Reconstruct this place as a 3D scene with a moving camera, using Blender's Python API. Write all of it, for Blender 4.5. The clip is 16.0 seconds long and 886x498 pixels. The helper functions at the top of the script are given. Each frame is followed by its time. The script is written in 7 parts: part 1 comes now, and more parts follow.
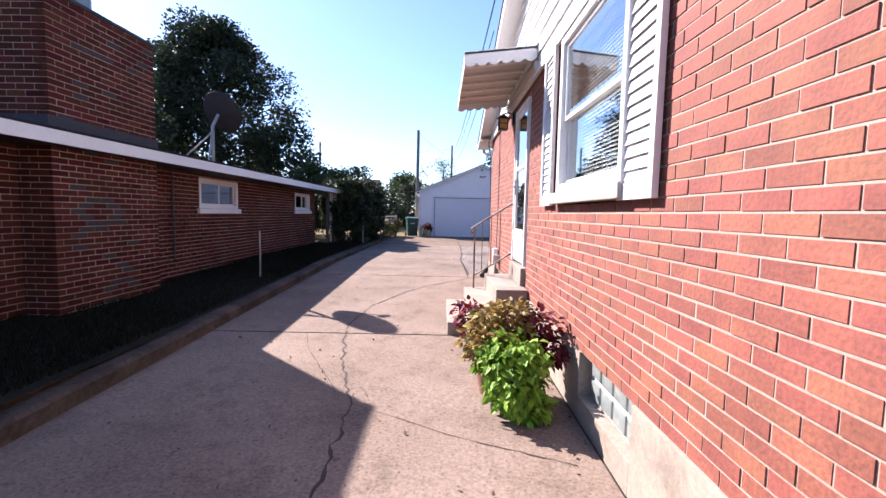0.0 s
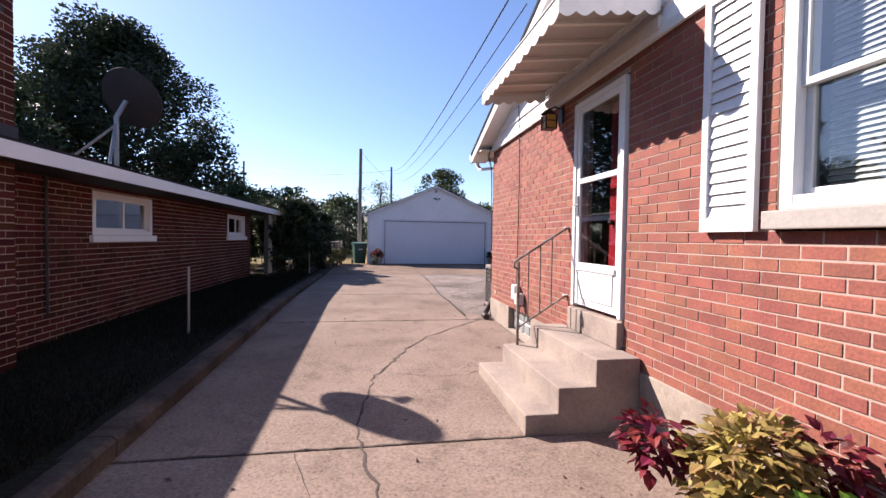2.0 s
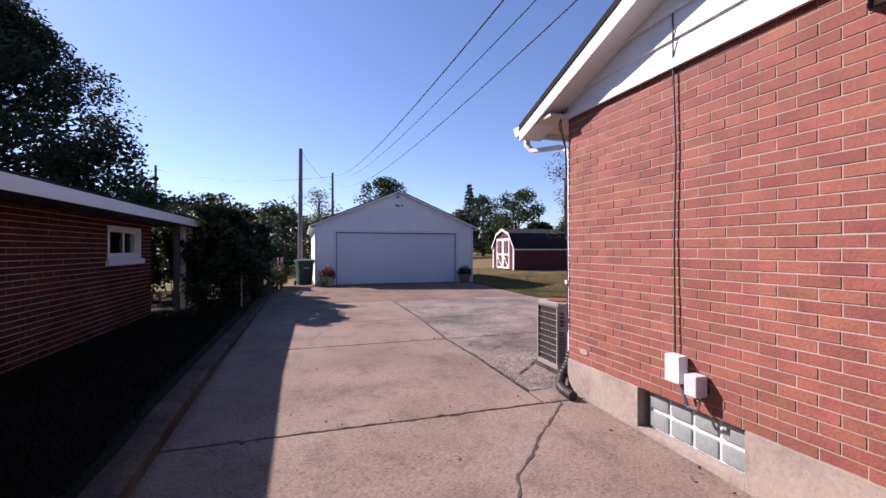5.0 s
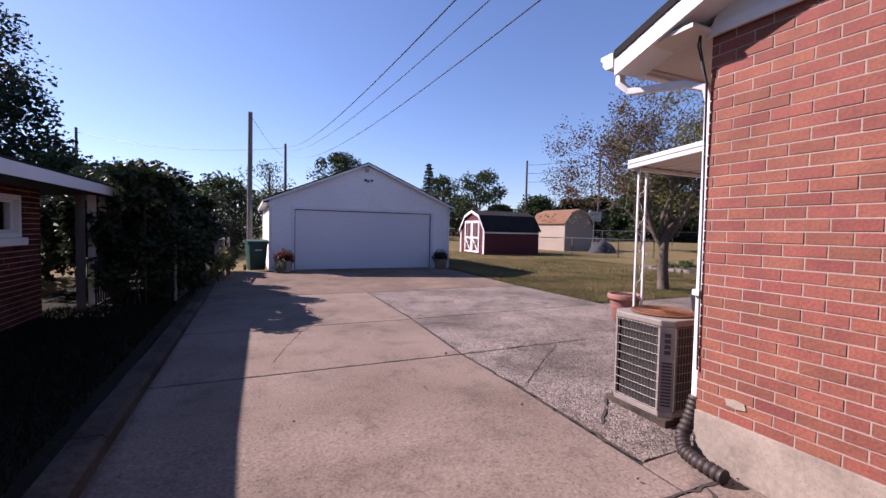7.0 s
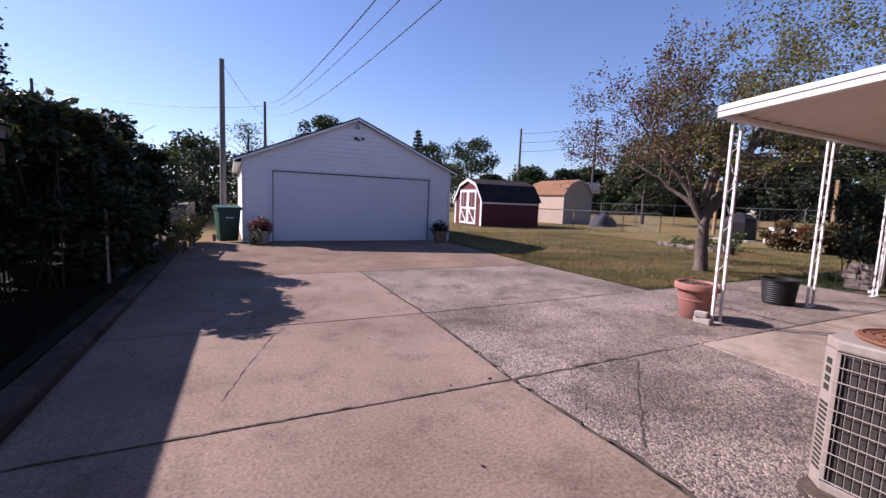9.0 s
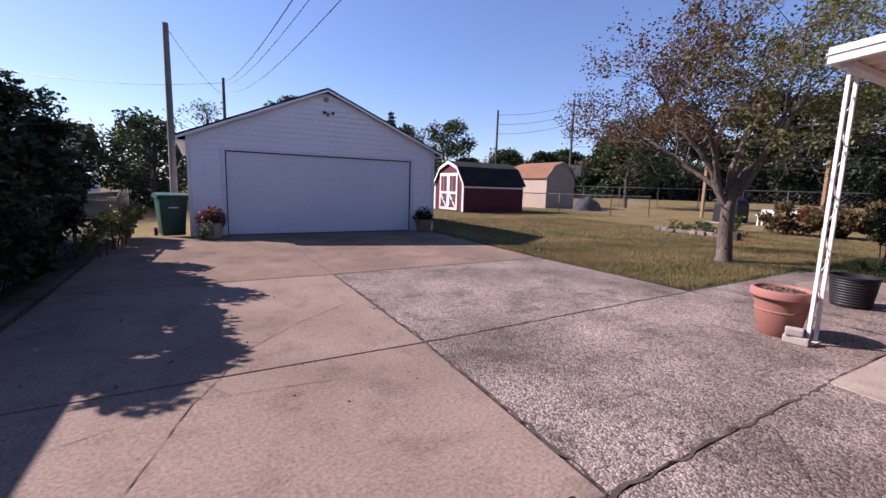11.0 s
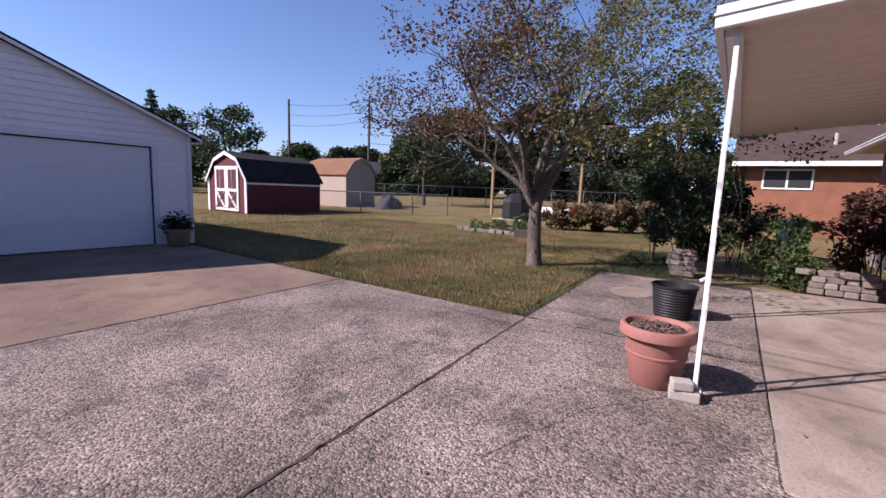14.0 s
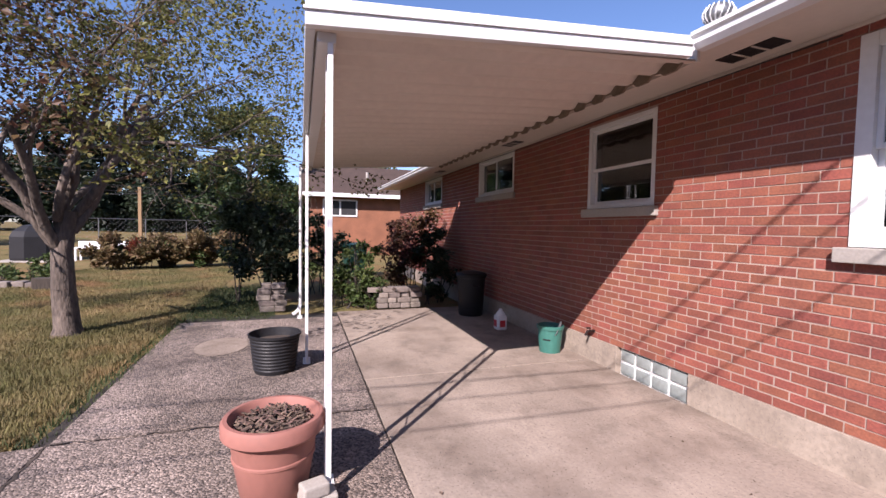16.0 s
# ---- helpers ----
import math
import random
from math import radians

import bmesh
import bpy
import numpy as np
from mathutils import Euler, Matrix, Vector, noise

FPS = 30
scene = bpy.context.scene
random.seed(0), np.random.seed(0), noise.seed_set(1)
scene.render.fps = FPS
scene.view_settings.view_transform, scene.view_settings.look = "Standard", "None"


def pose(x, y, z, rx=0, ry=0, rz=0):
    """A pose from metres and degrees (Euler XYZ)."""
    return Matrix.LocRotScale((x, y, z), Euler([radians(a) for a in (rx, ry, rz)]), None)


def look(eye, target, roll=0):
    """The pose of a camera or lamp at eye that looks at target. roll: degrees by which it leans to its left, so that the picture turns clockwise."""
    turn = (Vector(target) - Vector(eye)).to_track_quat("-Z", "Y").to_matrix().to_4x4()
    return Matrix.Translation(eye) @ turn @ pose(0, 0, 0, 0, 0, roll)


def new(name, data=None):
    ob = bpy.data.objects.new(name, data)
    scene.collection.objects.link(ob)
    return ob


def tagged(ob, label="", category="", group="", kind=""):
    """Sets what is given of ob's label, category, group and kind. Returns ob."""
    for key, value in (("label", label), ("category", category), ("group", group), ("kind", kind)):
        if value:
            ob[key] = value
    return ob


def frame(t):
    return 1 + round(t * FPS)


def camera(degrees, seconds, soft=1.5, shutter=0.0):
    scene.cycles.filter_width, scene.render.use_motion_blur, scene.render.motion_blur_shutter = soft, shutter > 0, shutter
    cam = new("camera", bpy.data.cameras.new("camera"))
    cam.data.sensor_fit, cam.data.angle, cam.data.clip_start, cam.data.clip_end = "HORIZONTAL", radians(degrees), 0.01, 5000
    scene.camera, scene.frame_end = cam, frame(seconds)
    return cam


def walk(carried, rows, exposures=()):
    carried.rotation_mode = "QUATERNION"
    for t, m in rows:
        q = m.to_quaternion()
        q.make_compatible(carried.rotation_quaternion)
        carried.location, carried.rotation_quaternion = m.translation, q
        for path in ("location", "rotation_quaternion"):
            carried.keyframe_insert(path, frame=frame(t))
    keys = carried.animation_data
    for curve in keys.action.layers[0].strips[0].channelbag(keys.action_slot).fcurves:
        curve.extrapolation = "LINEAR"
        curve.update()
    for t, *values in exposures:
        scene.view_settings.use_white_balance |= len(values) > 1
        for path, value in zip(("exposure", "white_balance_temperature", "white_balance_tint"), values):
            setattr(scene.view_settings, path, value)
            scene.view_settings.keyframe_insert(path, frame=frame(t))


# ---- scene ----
cam = camera(91.7, 16.0)
PATH = [
    (0, (-1.044, -0.06, 1.265), (-1.035, 1.933, 1.101), 1.2),
    (0.5, (-1.362, 0.347, 1.27), (-1.246, 2.338, 1.118), -0.3),
    (1, (-1.602, 0.883, 1.292), (-1.417, 2.872, 1.193), -0.3),
    (1.5, (-1.916, 1.385, 1.308), (-1.625, 3.362, 1.221), 0.3),
    (2, (-2.108, 1.916, 1.296), (-1.773, 3.887, 1.247), 0.9),
    (2.5, (-2.254, 2.494, 1.32), (-1.945, 4.469, 1.27), -0.3),
    (3, (-2.367, 3.048, 1.345), (-1.889, 4.989, 1.298), -0.1),
    (3.5, (-2.446, 3.573, 1.367), (-1.888, 5.494, 1.394), 0.7),
    (4, (-2.518, 4.135, 1.387), (-2.035, 6.076, 1.392), 1.6),
    (4.2, (-2.546, 4.36, 1.384), (-2.03, 6.291, 1.471), 0.0),
    (6.3, (-2.86, 6.565, 1.531), (-2.116, 8.415, 1.375), 3.3),
    (6.5, (-2.828, 6.726, 1.501), (-2.145, 8.602, 1.37), 3.1),
    (7, (-2.84, 7.254, 1.473), (-2.014, 9.074, 1.388), 1.2),
    (7.5, (-2.812, 7.725, 1.453), (-1.832, 9.463, 1.322), 1.5),
    (8, (-2.722, 8.252, 1.477), (-1.763, 10.003, 1.358), 1.4),
    (8.5, (-2.708, 8.737, 1.459), (-1.776, 10.499, 1.3), 3.2),
    (8.7, (-2.642, 8.876, 1.416), (-1.761, 10.66, 1.214), 2.2),
    (11, (-2.085, 10.645, 1.374), (-1.097, 12.36, 1.089), 1.7),
    (11.5, (-1.954, 10.975, 1.402), (-0.925, 12.658, 1.07), 2.2),
    (12, (-1.793, 11.298, 1.402), (-0.645, 12.891, 1.024), 1.3),
    (12.5, (-1.518, 11.605, 1.404), (-0.415, 13.242, 1.079), 1.9),
    (13, (-1.265, 11.855, 1.396), (-0.091, 13.428, 1.011), 1.7),
    (13.5, (-1.025, 12.053, 1.409), (0.488, 13.321, 1.087), 1.6),
    (14, (-0.627, 12.193, 1.432), (1.015, 13.302, 1.162), 2.2),
    (14.5, (-0.343, 12.295, 1.4), (1.458, 13.127, 1.151), 1.8),
    (14.8, (-0.102, 12.365, 1.47), (1.863, 12.649, 1.233), 2.3),
    (14.9, (-0.037, 12.384, 1.482), (1.949, 12.513, 1.282), 1.3),
    (15, (0.004, 12.385, 1.487), (1.994, 12.391, 1.287), 1.0),
    (15.5, (0.251, 12.422, 1.495), (2.205, 12.02, 1.343), 1.1),
    (16, (0.457, 12.456, 1.523), (2.354, 11.831, 1.426), 1.0),
]
walk(cam, [(t, look(eye, target, roll)) for t, eye, target, roll in PATH],
     [(0, 1.76, 6400, 23), (1, 1.4, 6600, 23), (2, 1.34, 6750, 24), (3, 1.14, 6600, 26), (4, 1.02, 6450, 28), (7, 0.91, 6400, 33), (11, 0.98, 6450, 33), (13, 0.94, 6450, 32), (14, 0.86, 6300, 31), (15, 1.07, 6400, 29), (16, 1.13, 6400, 27)])

# ---- world, sun ----
SUN_AZ = (-0.743, 0.669)          # horizontal way towards the sun
SUN_EL = radians(36.8)
world = bpy.data.worlds.new("sky")
scene.world = world
world.use_nodes = True
wn = world.node_tree.nodes
sky = wn.new("ShaderNodeTexSky")
sky.sky_type = 'NISHITA'
sky.sun_disc = False
sky.sun_elevation = SUN_EL
sky.sun_rotation = math.atan2(SUN_AZ[0], SUN_AZ[1])
sky.air_density, sky.dust_density, sky.ozone_density = 1.0, 0.3, 6.0
wn["Background"].inputs["Strength"].default_value = 0.086
world.node_tree.links.new(sky.outputs[0], wn["Background"].inputs["Color"])
sun_data = bpy.data.lights.new("sun", 'SUN')
sun_data.energy, sun_data.angle, sun_data.color = 5.0, radians(0.5), (1.0, 0.95, 0.87)
sun = new("sun", sun_data)
sun.matrix_world = look((SUN_AZ[0] * 50 * math.cos(SUN_EL), SUN_AZ[1] * 50 * math.cos(SUN_EL), 50 * math.sin(SUN_EL)), (0, 0, 0))


# ---- materials ----
def material(name, base, rough=0.7, vary=0.25, grain=40.0, stain=1.2, bump=0.15, metal=0.0, second=None, island=0.0, objrand=0.0,
             spec=0.5, trans=0.0, bumpdist=0.004, stretch=(1, 1, 1)):
    """Base colour with fine grain, broad stains and relief; optional second colour for the stains and tint by island or object."""
    m = bpy.data.materials.new(name)
    m.use_nodes = True
    nt = m.node_tree
    N, L = nt.nodes, nt.links
    b = N["Principled BSDF"]
    geo = N.new("ShaderNodeNewGeometry")
    mp = N.new("ShaderNodeMapping")
    mp.inputs["Scale"].default_value = stretch
    L.new(geo.outputs["Position"], mp.inputs["Vector"])

    def nz(scale, detail):
        n = N.new("ShaderNodeTexNoise")
        n.inputs["Scale"].default_value = scale
        n.inputs["Detail"].default_value = detail
        L.new(mp.outputs[0], n.inputs["Vector"])
        return n

    fine, broad = nz(grain, 6), nz(stain, 5)

    def mix(kind, fac, a, c):
        x = N.new("ShaderNodeMix")
        x.data_type, x.blend_type = 'RGBA', kind
        for s, v in ((0, fac), (6, a), (7, c)):
            if hasattr(v, "links"):
                L.new(v, x.inputs[s])
            else:
                x.inputs[s].default_value = (*v, 1) if isinstance(v, tuple) else v
        return x.outputs[2]

    def ramp(src, lo, hi, a, c):
        r = N.new("ShaderNodeMapRange")
        r.inputs[1].default_value, r.inputs[2].default_value = lo, hi
        r.inputs[3].default_value, r.inputs[4].default_value = a, c
        L.new(src, r.inputs[0])
        return r.outputs[0]

    col = mix('MIX', ramp(broad.outputs[0], 0.38, 0.66, 0, 1), tuple(base), tuple(second) if second else tuple(c * (1 - vary) for c in base))
    g = ramp(fine.outputs[0], 0.3, 0.7, 1 - vary, 1 + vary * 0.6)
    comb = N.new("ShaderNodeCombineColor")
    for i in range(3):
        L.new(g, comb.inputs[i])
    col = mix('MULTIPLY', 1.0, col, comb.outputs[0])
    for amount, source in ((island, geo.outputs["Random Per Island"]), (objrand, None)):
        if amount:
            if source is None:
                source = N.new("ShaderNodeObjectInfo").outputs["Random"]
            h = N.new("ShaderNodeHueSaturation")
            L.new(ramp(source, 0, 1, 0.5 - amount * 0.05, 0.5 + amount * 0.05), h.inputs["Hue"])
            white = N.new("ShaderNodeTexWhiteNoise")
            white.noise_dimensions = '1D'
            L.new(source, white.inputs["W"])
            L.new(ramp(white.outputs[0], 0, 1, 1 - amount, 1 + amount * 0.7), h.inputs["Value"])
            L.new(col, h.inputs["Color"])
            col = h.outputs[0]
    L.new(col, b.inputs["Base Color"])
    L.new(ramp(fine.outputs[0], 0.3, 0.7, max(rough - 0.08, 0.03), min(rough + 0.08, 1)), b.inputs["Roughness"])
    b.inputs["Metallic"].default_value = metal
    b.inputs["Specular IOR Level"].default_value = spec
    if bump:
        bp = N.new("ShaderNodeBump")
        bp.inputs["Strength"].default_value = bump
        bp.inputs["Distance"].default_value = bumpdist
        L.new(fine.outputs[0], bp.inputs["Height"])
        L.new(bp.outputs[0], b.inputs["Normal"])
    if trans:
        # leaf: some light comes through
        t = N.new("ShaderNodeBsdfTranslucent")
        L.new(col, t.inputs[0])
        ms = N.new("ShaderNodeMixShader")
        ms.inputs[0].default_value = trans
        L.new(b.outputs[0], ms.inputs[1])
        L.new(t.outputs[0], ms.inputs[2])
        L.new(ms.outputs[0], N["Material Output"].inputs["Surface"])
    return m


def glass_material(name, tint=(0.9, 0.95, 0.95), see=0.75, rough=0.02, bump=0.0, gloss=0.07):
    """Thin pane: see-through with mirror gloss on top."""
    m = bpy.data.materials.new(name)
    m.use_nodes = True
    N, L = m.node_tree.nodes, m.node_tree.links
    N.remove(N["Principled BSDF"])
    tr, gl, mx, fr = N.new("ShaderNodeBsdfTransparent"), N.new("ShaderNodeBsdfGlossy"), N.new("ShaderNodeMixShader"), N.new("ShaderNodeLayerWeight")
    tr.inputs[0].default_value = (*[c * see for c in tint], 1)
    gl.inputs["Roughness"].default_value = rough
    gl.inputs[0].default_value = (0.95, 0.97, 1, 1)
    fr.inputs[0].default_value = 0.5
    pw = N.new("ShaderNodeMath")
    pw.operation = 'POWER'
    pw.inputs[1].default_value = 2.6
    L.new(fr.outputs["Facing"], pw.inputs[0])
    lift = N.new("ShaderNodeMapRange")
    lift.inputs[3].default_value, lift.inputs[4].default_value = gloss, 1.0
    L.new(pw.outputs[0], lift.inputs[0])
    if bump:
        tex, bp = N.new("ShaderNodeTexNoise"), N.new("ShaderNodeBump")
        tex.inputs["Scale"].default_value = 1.4
        bp.inputs["Strength"].default_value = bump
        bp.inputs["Distance"].default_value = 0.01
        L.new(tex.outputs[0], bp.inputs["Height"])
        L.new(bp.outputs[0], gl.inputs["Normal"])
    L.new(lift.outputs[0], mx.inputs[0])
    L.new(tr.outputs[0], mx.inputs[1])
    L.new(gl.outputs[0], mx.inputs[2])
    L.new(mx.outputs[0], N["Material Output"].inputs["Surface"])
    return m


M_BRICK = material("red_brick", (0.262, 0.083, 0.052), 0.85, 0.28, 60, 5.0, 0.6, second=(0.205, 0.062, 0.043), island=0.17)
M_BRICK_ONE = material("red_brick_single", (0.262, 0.083, 0.052), 0.85, 0.28, 60, 5.0, 0.6, second=(0.205, 0.062, 0.043), objrand=0.17)
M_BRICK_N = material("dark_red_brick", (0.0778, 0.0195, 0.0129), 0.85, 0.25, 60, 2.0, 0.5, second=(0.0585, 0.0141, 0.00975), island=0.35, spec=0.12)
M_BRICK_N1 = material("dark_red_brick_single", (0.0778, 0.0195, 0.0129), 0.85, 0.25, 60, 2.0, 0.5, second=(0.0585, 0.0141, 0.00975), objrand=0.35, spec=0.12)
M_BRICK_BLACK = material("burnt_brick", (0.0289, 0.0231, 0.0231), 0.8, 0.3, 60, 2.0, 0.4)
M_MORTAR = material("mortar", (0.382, 0.289, 0.237), 0.95, 0.15, 90, 1.5, 0.3, second=(0.312, 0.231, 0.188))
M_FOUND = material("foundation_concrete", (0.356, 0.295, 0.236), 0.9, 0.16, 35, 1.5, 0.4, second=(0.291, 0.236, 0.187))
M_DRIVE = material("driveway_concrete", (0.248, 0.188, 0.152), 0.9, 0.32, 45, 0.9, 0.6, second=(0.205, 0.152, 0.12), spec=0.12)
M_APRON = material("apron_concrete", (0.231, 0.165, 0.125), 0.9, 0.2, 50, 0.8, 0.5, second=(0.162, 0.118, 0.0926), spec=0.12)
M_PATIO = material("patio_concrete", (0.335, 0.275, 0.226), 0.88, 0.16, 40, 0.9, 0.35, second=(0.255, 0.208, 0.172), spec=0.12)
M_STEP = material("step_concrete", (0.341, 0.276, 0.222), 0.9, 0.16, 45, 2.0, 0.4, second=(0.245, 0.197, 0.164))
# Concrete taken darker than its own tan to carry the kerb's shade.
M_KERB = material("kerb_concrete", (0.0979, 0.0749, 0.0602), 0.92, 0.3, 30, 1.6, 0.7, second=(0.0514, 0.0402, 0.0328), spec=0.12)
M_MORTAR_N = material("old_mortar", (0.411, 0.312, 0.256), 0.95, 0.2, 90, 1.5, 0.3, second=(0.256, 0.176, 0.141), spec=0.12)
M_CRACK = material("crack_dirt", (0.0694, 0.052, 0.0405), 1.0, 0.4, 60, 4, 0.4)
M_JOINT = material("joint_dirt", (0.0318, 0.026, 0.0219), 1.0, 0.4, 60, 4, 0.4)
M_WHITE = material("white_paint", (0.664, 0.664, 0.656), 0.45, 0.05, 25, 1.0, 0.08)
M_ALU = material("white_aluminium", (0.648, 0.648, 0.648), 0.4, 0.05, 20, 1.2, 0.05)
M_SIDING = material("white_siding", (0.76, 0.76, 0.77), 0.55, 0.07, 12, 0.8, 0.1, second=(0.70, 0.70, 0.71))
M_GDOOR = material("garage_door_paint", (0.64, 0.66, 0.71), 0.5, 0.05, 14, 0.6, 0.08)
M_SOFFIT = material("soffit_paint", (0.60, 0.54, 0.475), 0.6, 0.06, 15, 0.8, 0.08)
# Awning panels: the underside's shade is put into this beige.
M_AWNING = material("awning_shade_beige", (0.40, 0.355, 0.315), 0.55, 0.08, 18, 1.2, 0.06)
# Brown that stands for the shade at the patio roof's corrugated edge.
M_EDGE = material("edge_shade_brown", (0.19, 0.145, 0.104), 0.8, 0.25, 30, 5, 0.2)
M_SILL = material("limestone_sill", (0.335, 0.306, 0.272), 0.85, 0.12, 60, 3, 0.3)
M_SHINGLE = material("dark_shingle", (0.0347, 0.0318, 0.0318), 0.95, 0.35, 120, 2, 0.6, island=0.3, spec=0.12)
M_SHINGLE_B = material("brown_shingle", (0.0715, 0.0432, 0.0319), 0.95, 0.25, 120, 2, 0.6, island=0.2)
M_SHINGLE_R = material("rust_shingle", (0.208, 0.0986, 0.052), 0.95, 0.2, 100, 2, 0.5, island=0.15)
M_FLASH = material("dark_flashing", (0.05, 0.05, 0.06), 0.7, 0.25, 30, 2, 0.2, spec=0.15)
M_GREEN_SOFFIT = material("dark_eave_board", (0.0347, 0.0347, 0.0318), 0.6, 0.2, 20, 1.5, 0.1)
M_DISH = material("dark_mesh", (0.0364, 0.0354, 0.0406), 0.9, 0.2, 60, 2, 0.2, spec=0.12)
# Near-black that stands for the darkness of unlit rooms behind panes.
M_DARK = material("unlit_room_black", (0.03, 0.03, 0.032), 0.9, 0.2, 10, 1, 0)
M_BLIND = material("blind_slat", (0.648, 0.648, 0.632), 0.5, 0.05, 10, 1, 0.0)
M_REDDOOR = material("red_door_paint", (0.50, 0.02, 0.03), 0.4, 0.06, 20, 1.5, 0.05)
M_BARN = material("barn_red_paint", (0.0867, 0.0052, 0.0104), 0.75, 0.14, 25, 1.5, 0.2)
M_TAN = material("tan_siding", (0.335, 0.266, 0.208), 0.75, 0.08, 20, 1.0, 0.15)
M_RAIL = material("worn_painted_iron", (0.243, 0.214, 0.19), 0.6, 0.3, 60, 9, 0.3, metal=0.2, second=(0.128, 0.0578, 0.0318))
M_IRON = material("rusty_iron", (0.0636, 0.0491, 0.0405), 0.6, 0.35, 80, 12, 0.3, metal=0.5, second=(0.139, 0.0636, 0.0318))
M_STEEL = material("galvanised_steel", (0.26, 0.266, 0.272), 0.45, 0.15, 30, 3, 0.1, metal=0.8)
M_BLACK = material("black_plastic", (0.018, 0.018, 0.02), 0.55, 0.2, 40, 3, 0.1, spec=0.25)
M_HOSE = material("brown_plastic", (0.0318, 0.0196, 0.0161), 0.6, 0.25, 40, 3, 0.1)
M_CABLE = material("black_cable", (0.02, 0.02, 0.022), 0.6, 0.2, 40, 3, 0)
M_ACBODY = material("beige_metal", (0.254, 0.219, 0.19), 0.5, 0.1, 30, 2, 0.08)
M_ACDARK = material("cooling_fins", (0.052, 0.0462, 0.0433), 0.6, 0.2, 60, 3, 0.1, metal=0.4)
M_RUST = material("rusted_metal", (0.208, 0.0751, 0.0289), 0.8, 0.3, 40, 4, 0.3, second=(0.139, 0.0578, 0.0289))
M_TERRA = material("terracotta", (0.277, 0.118, 0.0926), 0.75, 0.08, 30, 2.5, 0.12, second=(0.243, 0.101, 0.078))
M_SOIL = material("dry_soil", (0.0636, 0.0433, 0.0318), 1.0, 0.4, 70, 6, 0.8)
M_MULCH = material("mulch_chips", (0.145, 0.0952, 0.0723), 0.95, 0.3, 60, 6, 0.4, island=0.5)
M_GREENBIN = material("green_plastic", (0.00694, 0.0607, 0.0433), 0.45, 0.12, 25, 2, 0.06)
M_BUCKET = material("teal_plastic", (0.0347, 0.145, 0.116), 0.45, 0.1, 25, 2, 0.05)
M_JUG = material("clear_grey_plastic", (0.502, 0.502, 0.502), 0.35, 0.06, 25, 2, 0.05)
M_WOODPOLE = material("weathered_pole", (0.0986, 0.0838, 0.0751), 0.9, 0.2, 20, 2, 0.3, stretch=(1, 1, 0.1))
M_GREYPOLE = material("sun_bleached_pole", (0.20, 0.18, 0.165), 0.9, 0.25, 20, 2, 0.3, stretch=(1, 1, 0.1))
M_WOODPOST = material("pale_wood_post", (0.243, 0.156, 0.0809), 0.85, 0.2, 20, 2, 0.3, stretch=(1, 1, 0.1))
M_FENCEWOOD = material("tan_fence_board", (0.231, 0.167, 0.11), 0.85, 0.2, 20, 2, 0.3, stretch=(1, 1, 0.15))
M_BARK = material("grey_brown_bark", (0.135, 0.105, 0.085), 0.95, 0.45, 30, 4, 1.0, bumpdist=0.02, stretch=(1, 1, 0.35))
M_BARK_D = material("dark_bark", (0.052, 0.0405, 0.0318), 0.95, 0.3, 20, 3, 0.8, bumpdist=0.02, stretch=(1, 1, 0.3))
M_STONE = material("stacked_stone", (0.208, 0.173, 0.15), 0.95, 0.25, 25, 4, 0.7, objrand=0.3)
M_AMBER = material("amber_glass", (0.55, 0.27, 0.06), 0.3, 0.15, 20, 4, 0.05)
M_BRONZE = material("dark_bronze", (0.0289, 0.0202, 0.0173), 0.5, 0.2, 30, 3, 0.1, metal=0.6)
M_PANE = glass_material("window_glass", see=0.8, bump=0.02)
M_PANE_BACK = glass_material("dark_window_glass", see=0.55, bump=0.01, gloss=0.04)
M_PANE_DOOR = glass_material("door_glass", see=0.8, bump=0.01)
M_BLOCK = material("glass_block", (0.248, 0.279, 0.267), 0.12, 0.12, 30, 6, 0.25, spec=0.8)
M_BLOCK_MORTAR = material("block_mortar", (0.66, 0.66, 0.64), 0.8, 0.1, 40, 4, 0.2)
M_LAWN = material("dry_lawn", (0.18, 0.136, 0.062), 1.0, 0.35, 30, 0.7, 0.9, second=(0.108, 0.1, 0.038), bumpdist=0.02, spec=0.12)
M_BLADE = material("grass_blade", (0.225, 0.176, 0.077), 0.8, 0.2, 3, 0.7, 0, second=(0.112, 0.112, 0.036), island=0.35, trans=0.25)
# Strip soil and its grass are coloured near-black for the wall's shade.
M_STRIP = material("soil_shade_painted", (0.0209, 0.0186, 0.0111), 1.0, 0.4, 30, 1.0, 0.8, bumpdist=0.02, spec=0.12)
M_BLADE_D = material("grass_shade_painted", (0.013, 0.014, 0.008), 0.8, 0.2, 3, 0.6, 0, island=0.35, spec=0.12)
M_BLADE_G = material("green_grass_blade", (0.052, 0.0723, 0.0202), 0.8, 0.2, 3, 0.6, 0, second=(0.0347, 0.052, 0.0173), island=0.35, trans=0.25)


def leaf_material(name, a, c, island=0.45, stain=0.9, trans=0.3, rough=0.55):
    return material(name, a, rough, 0.15, 4, stain, 0, second=c, island=island, trans=trans, spec=0.3)


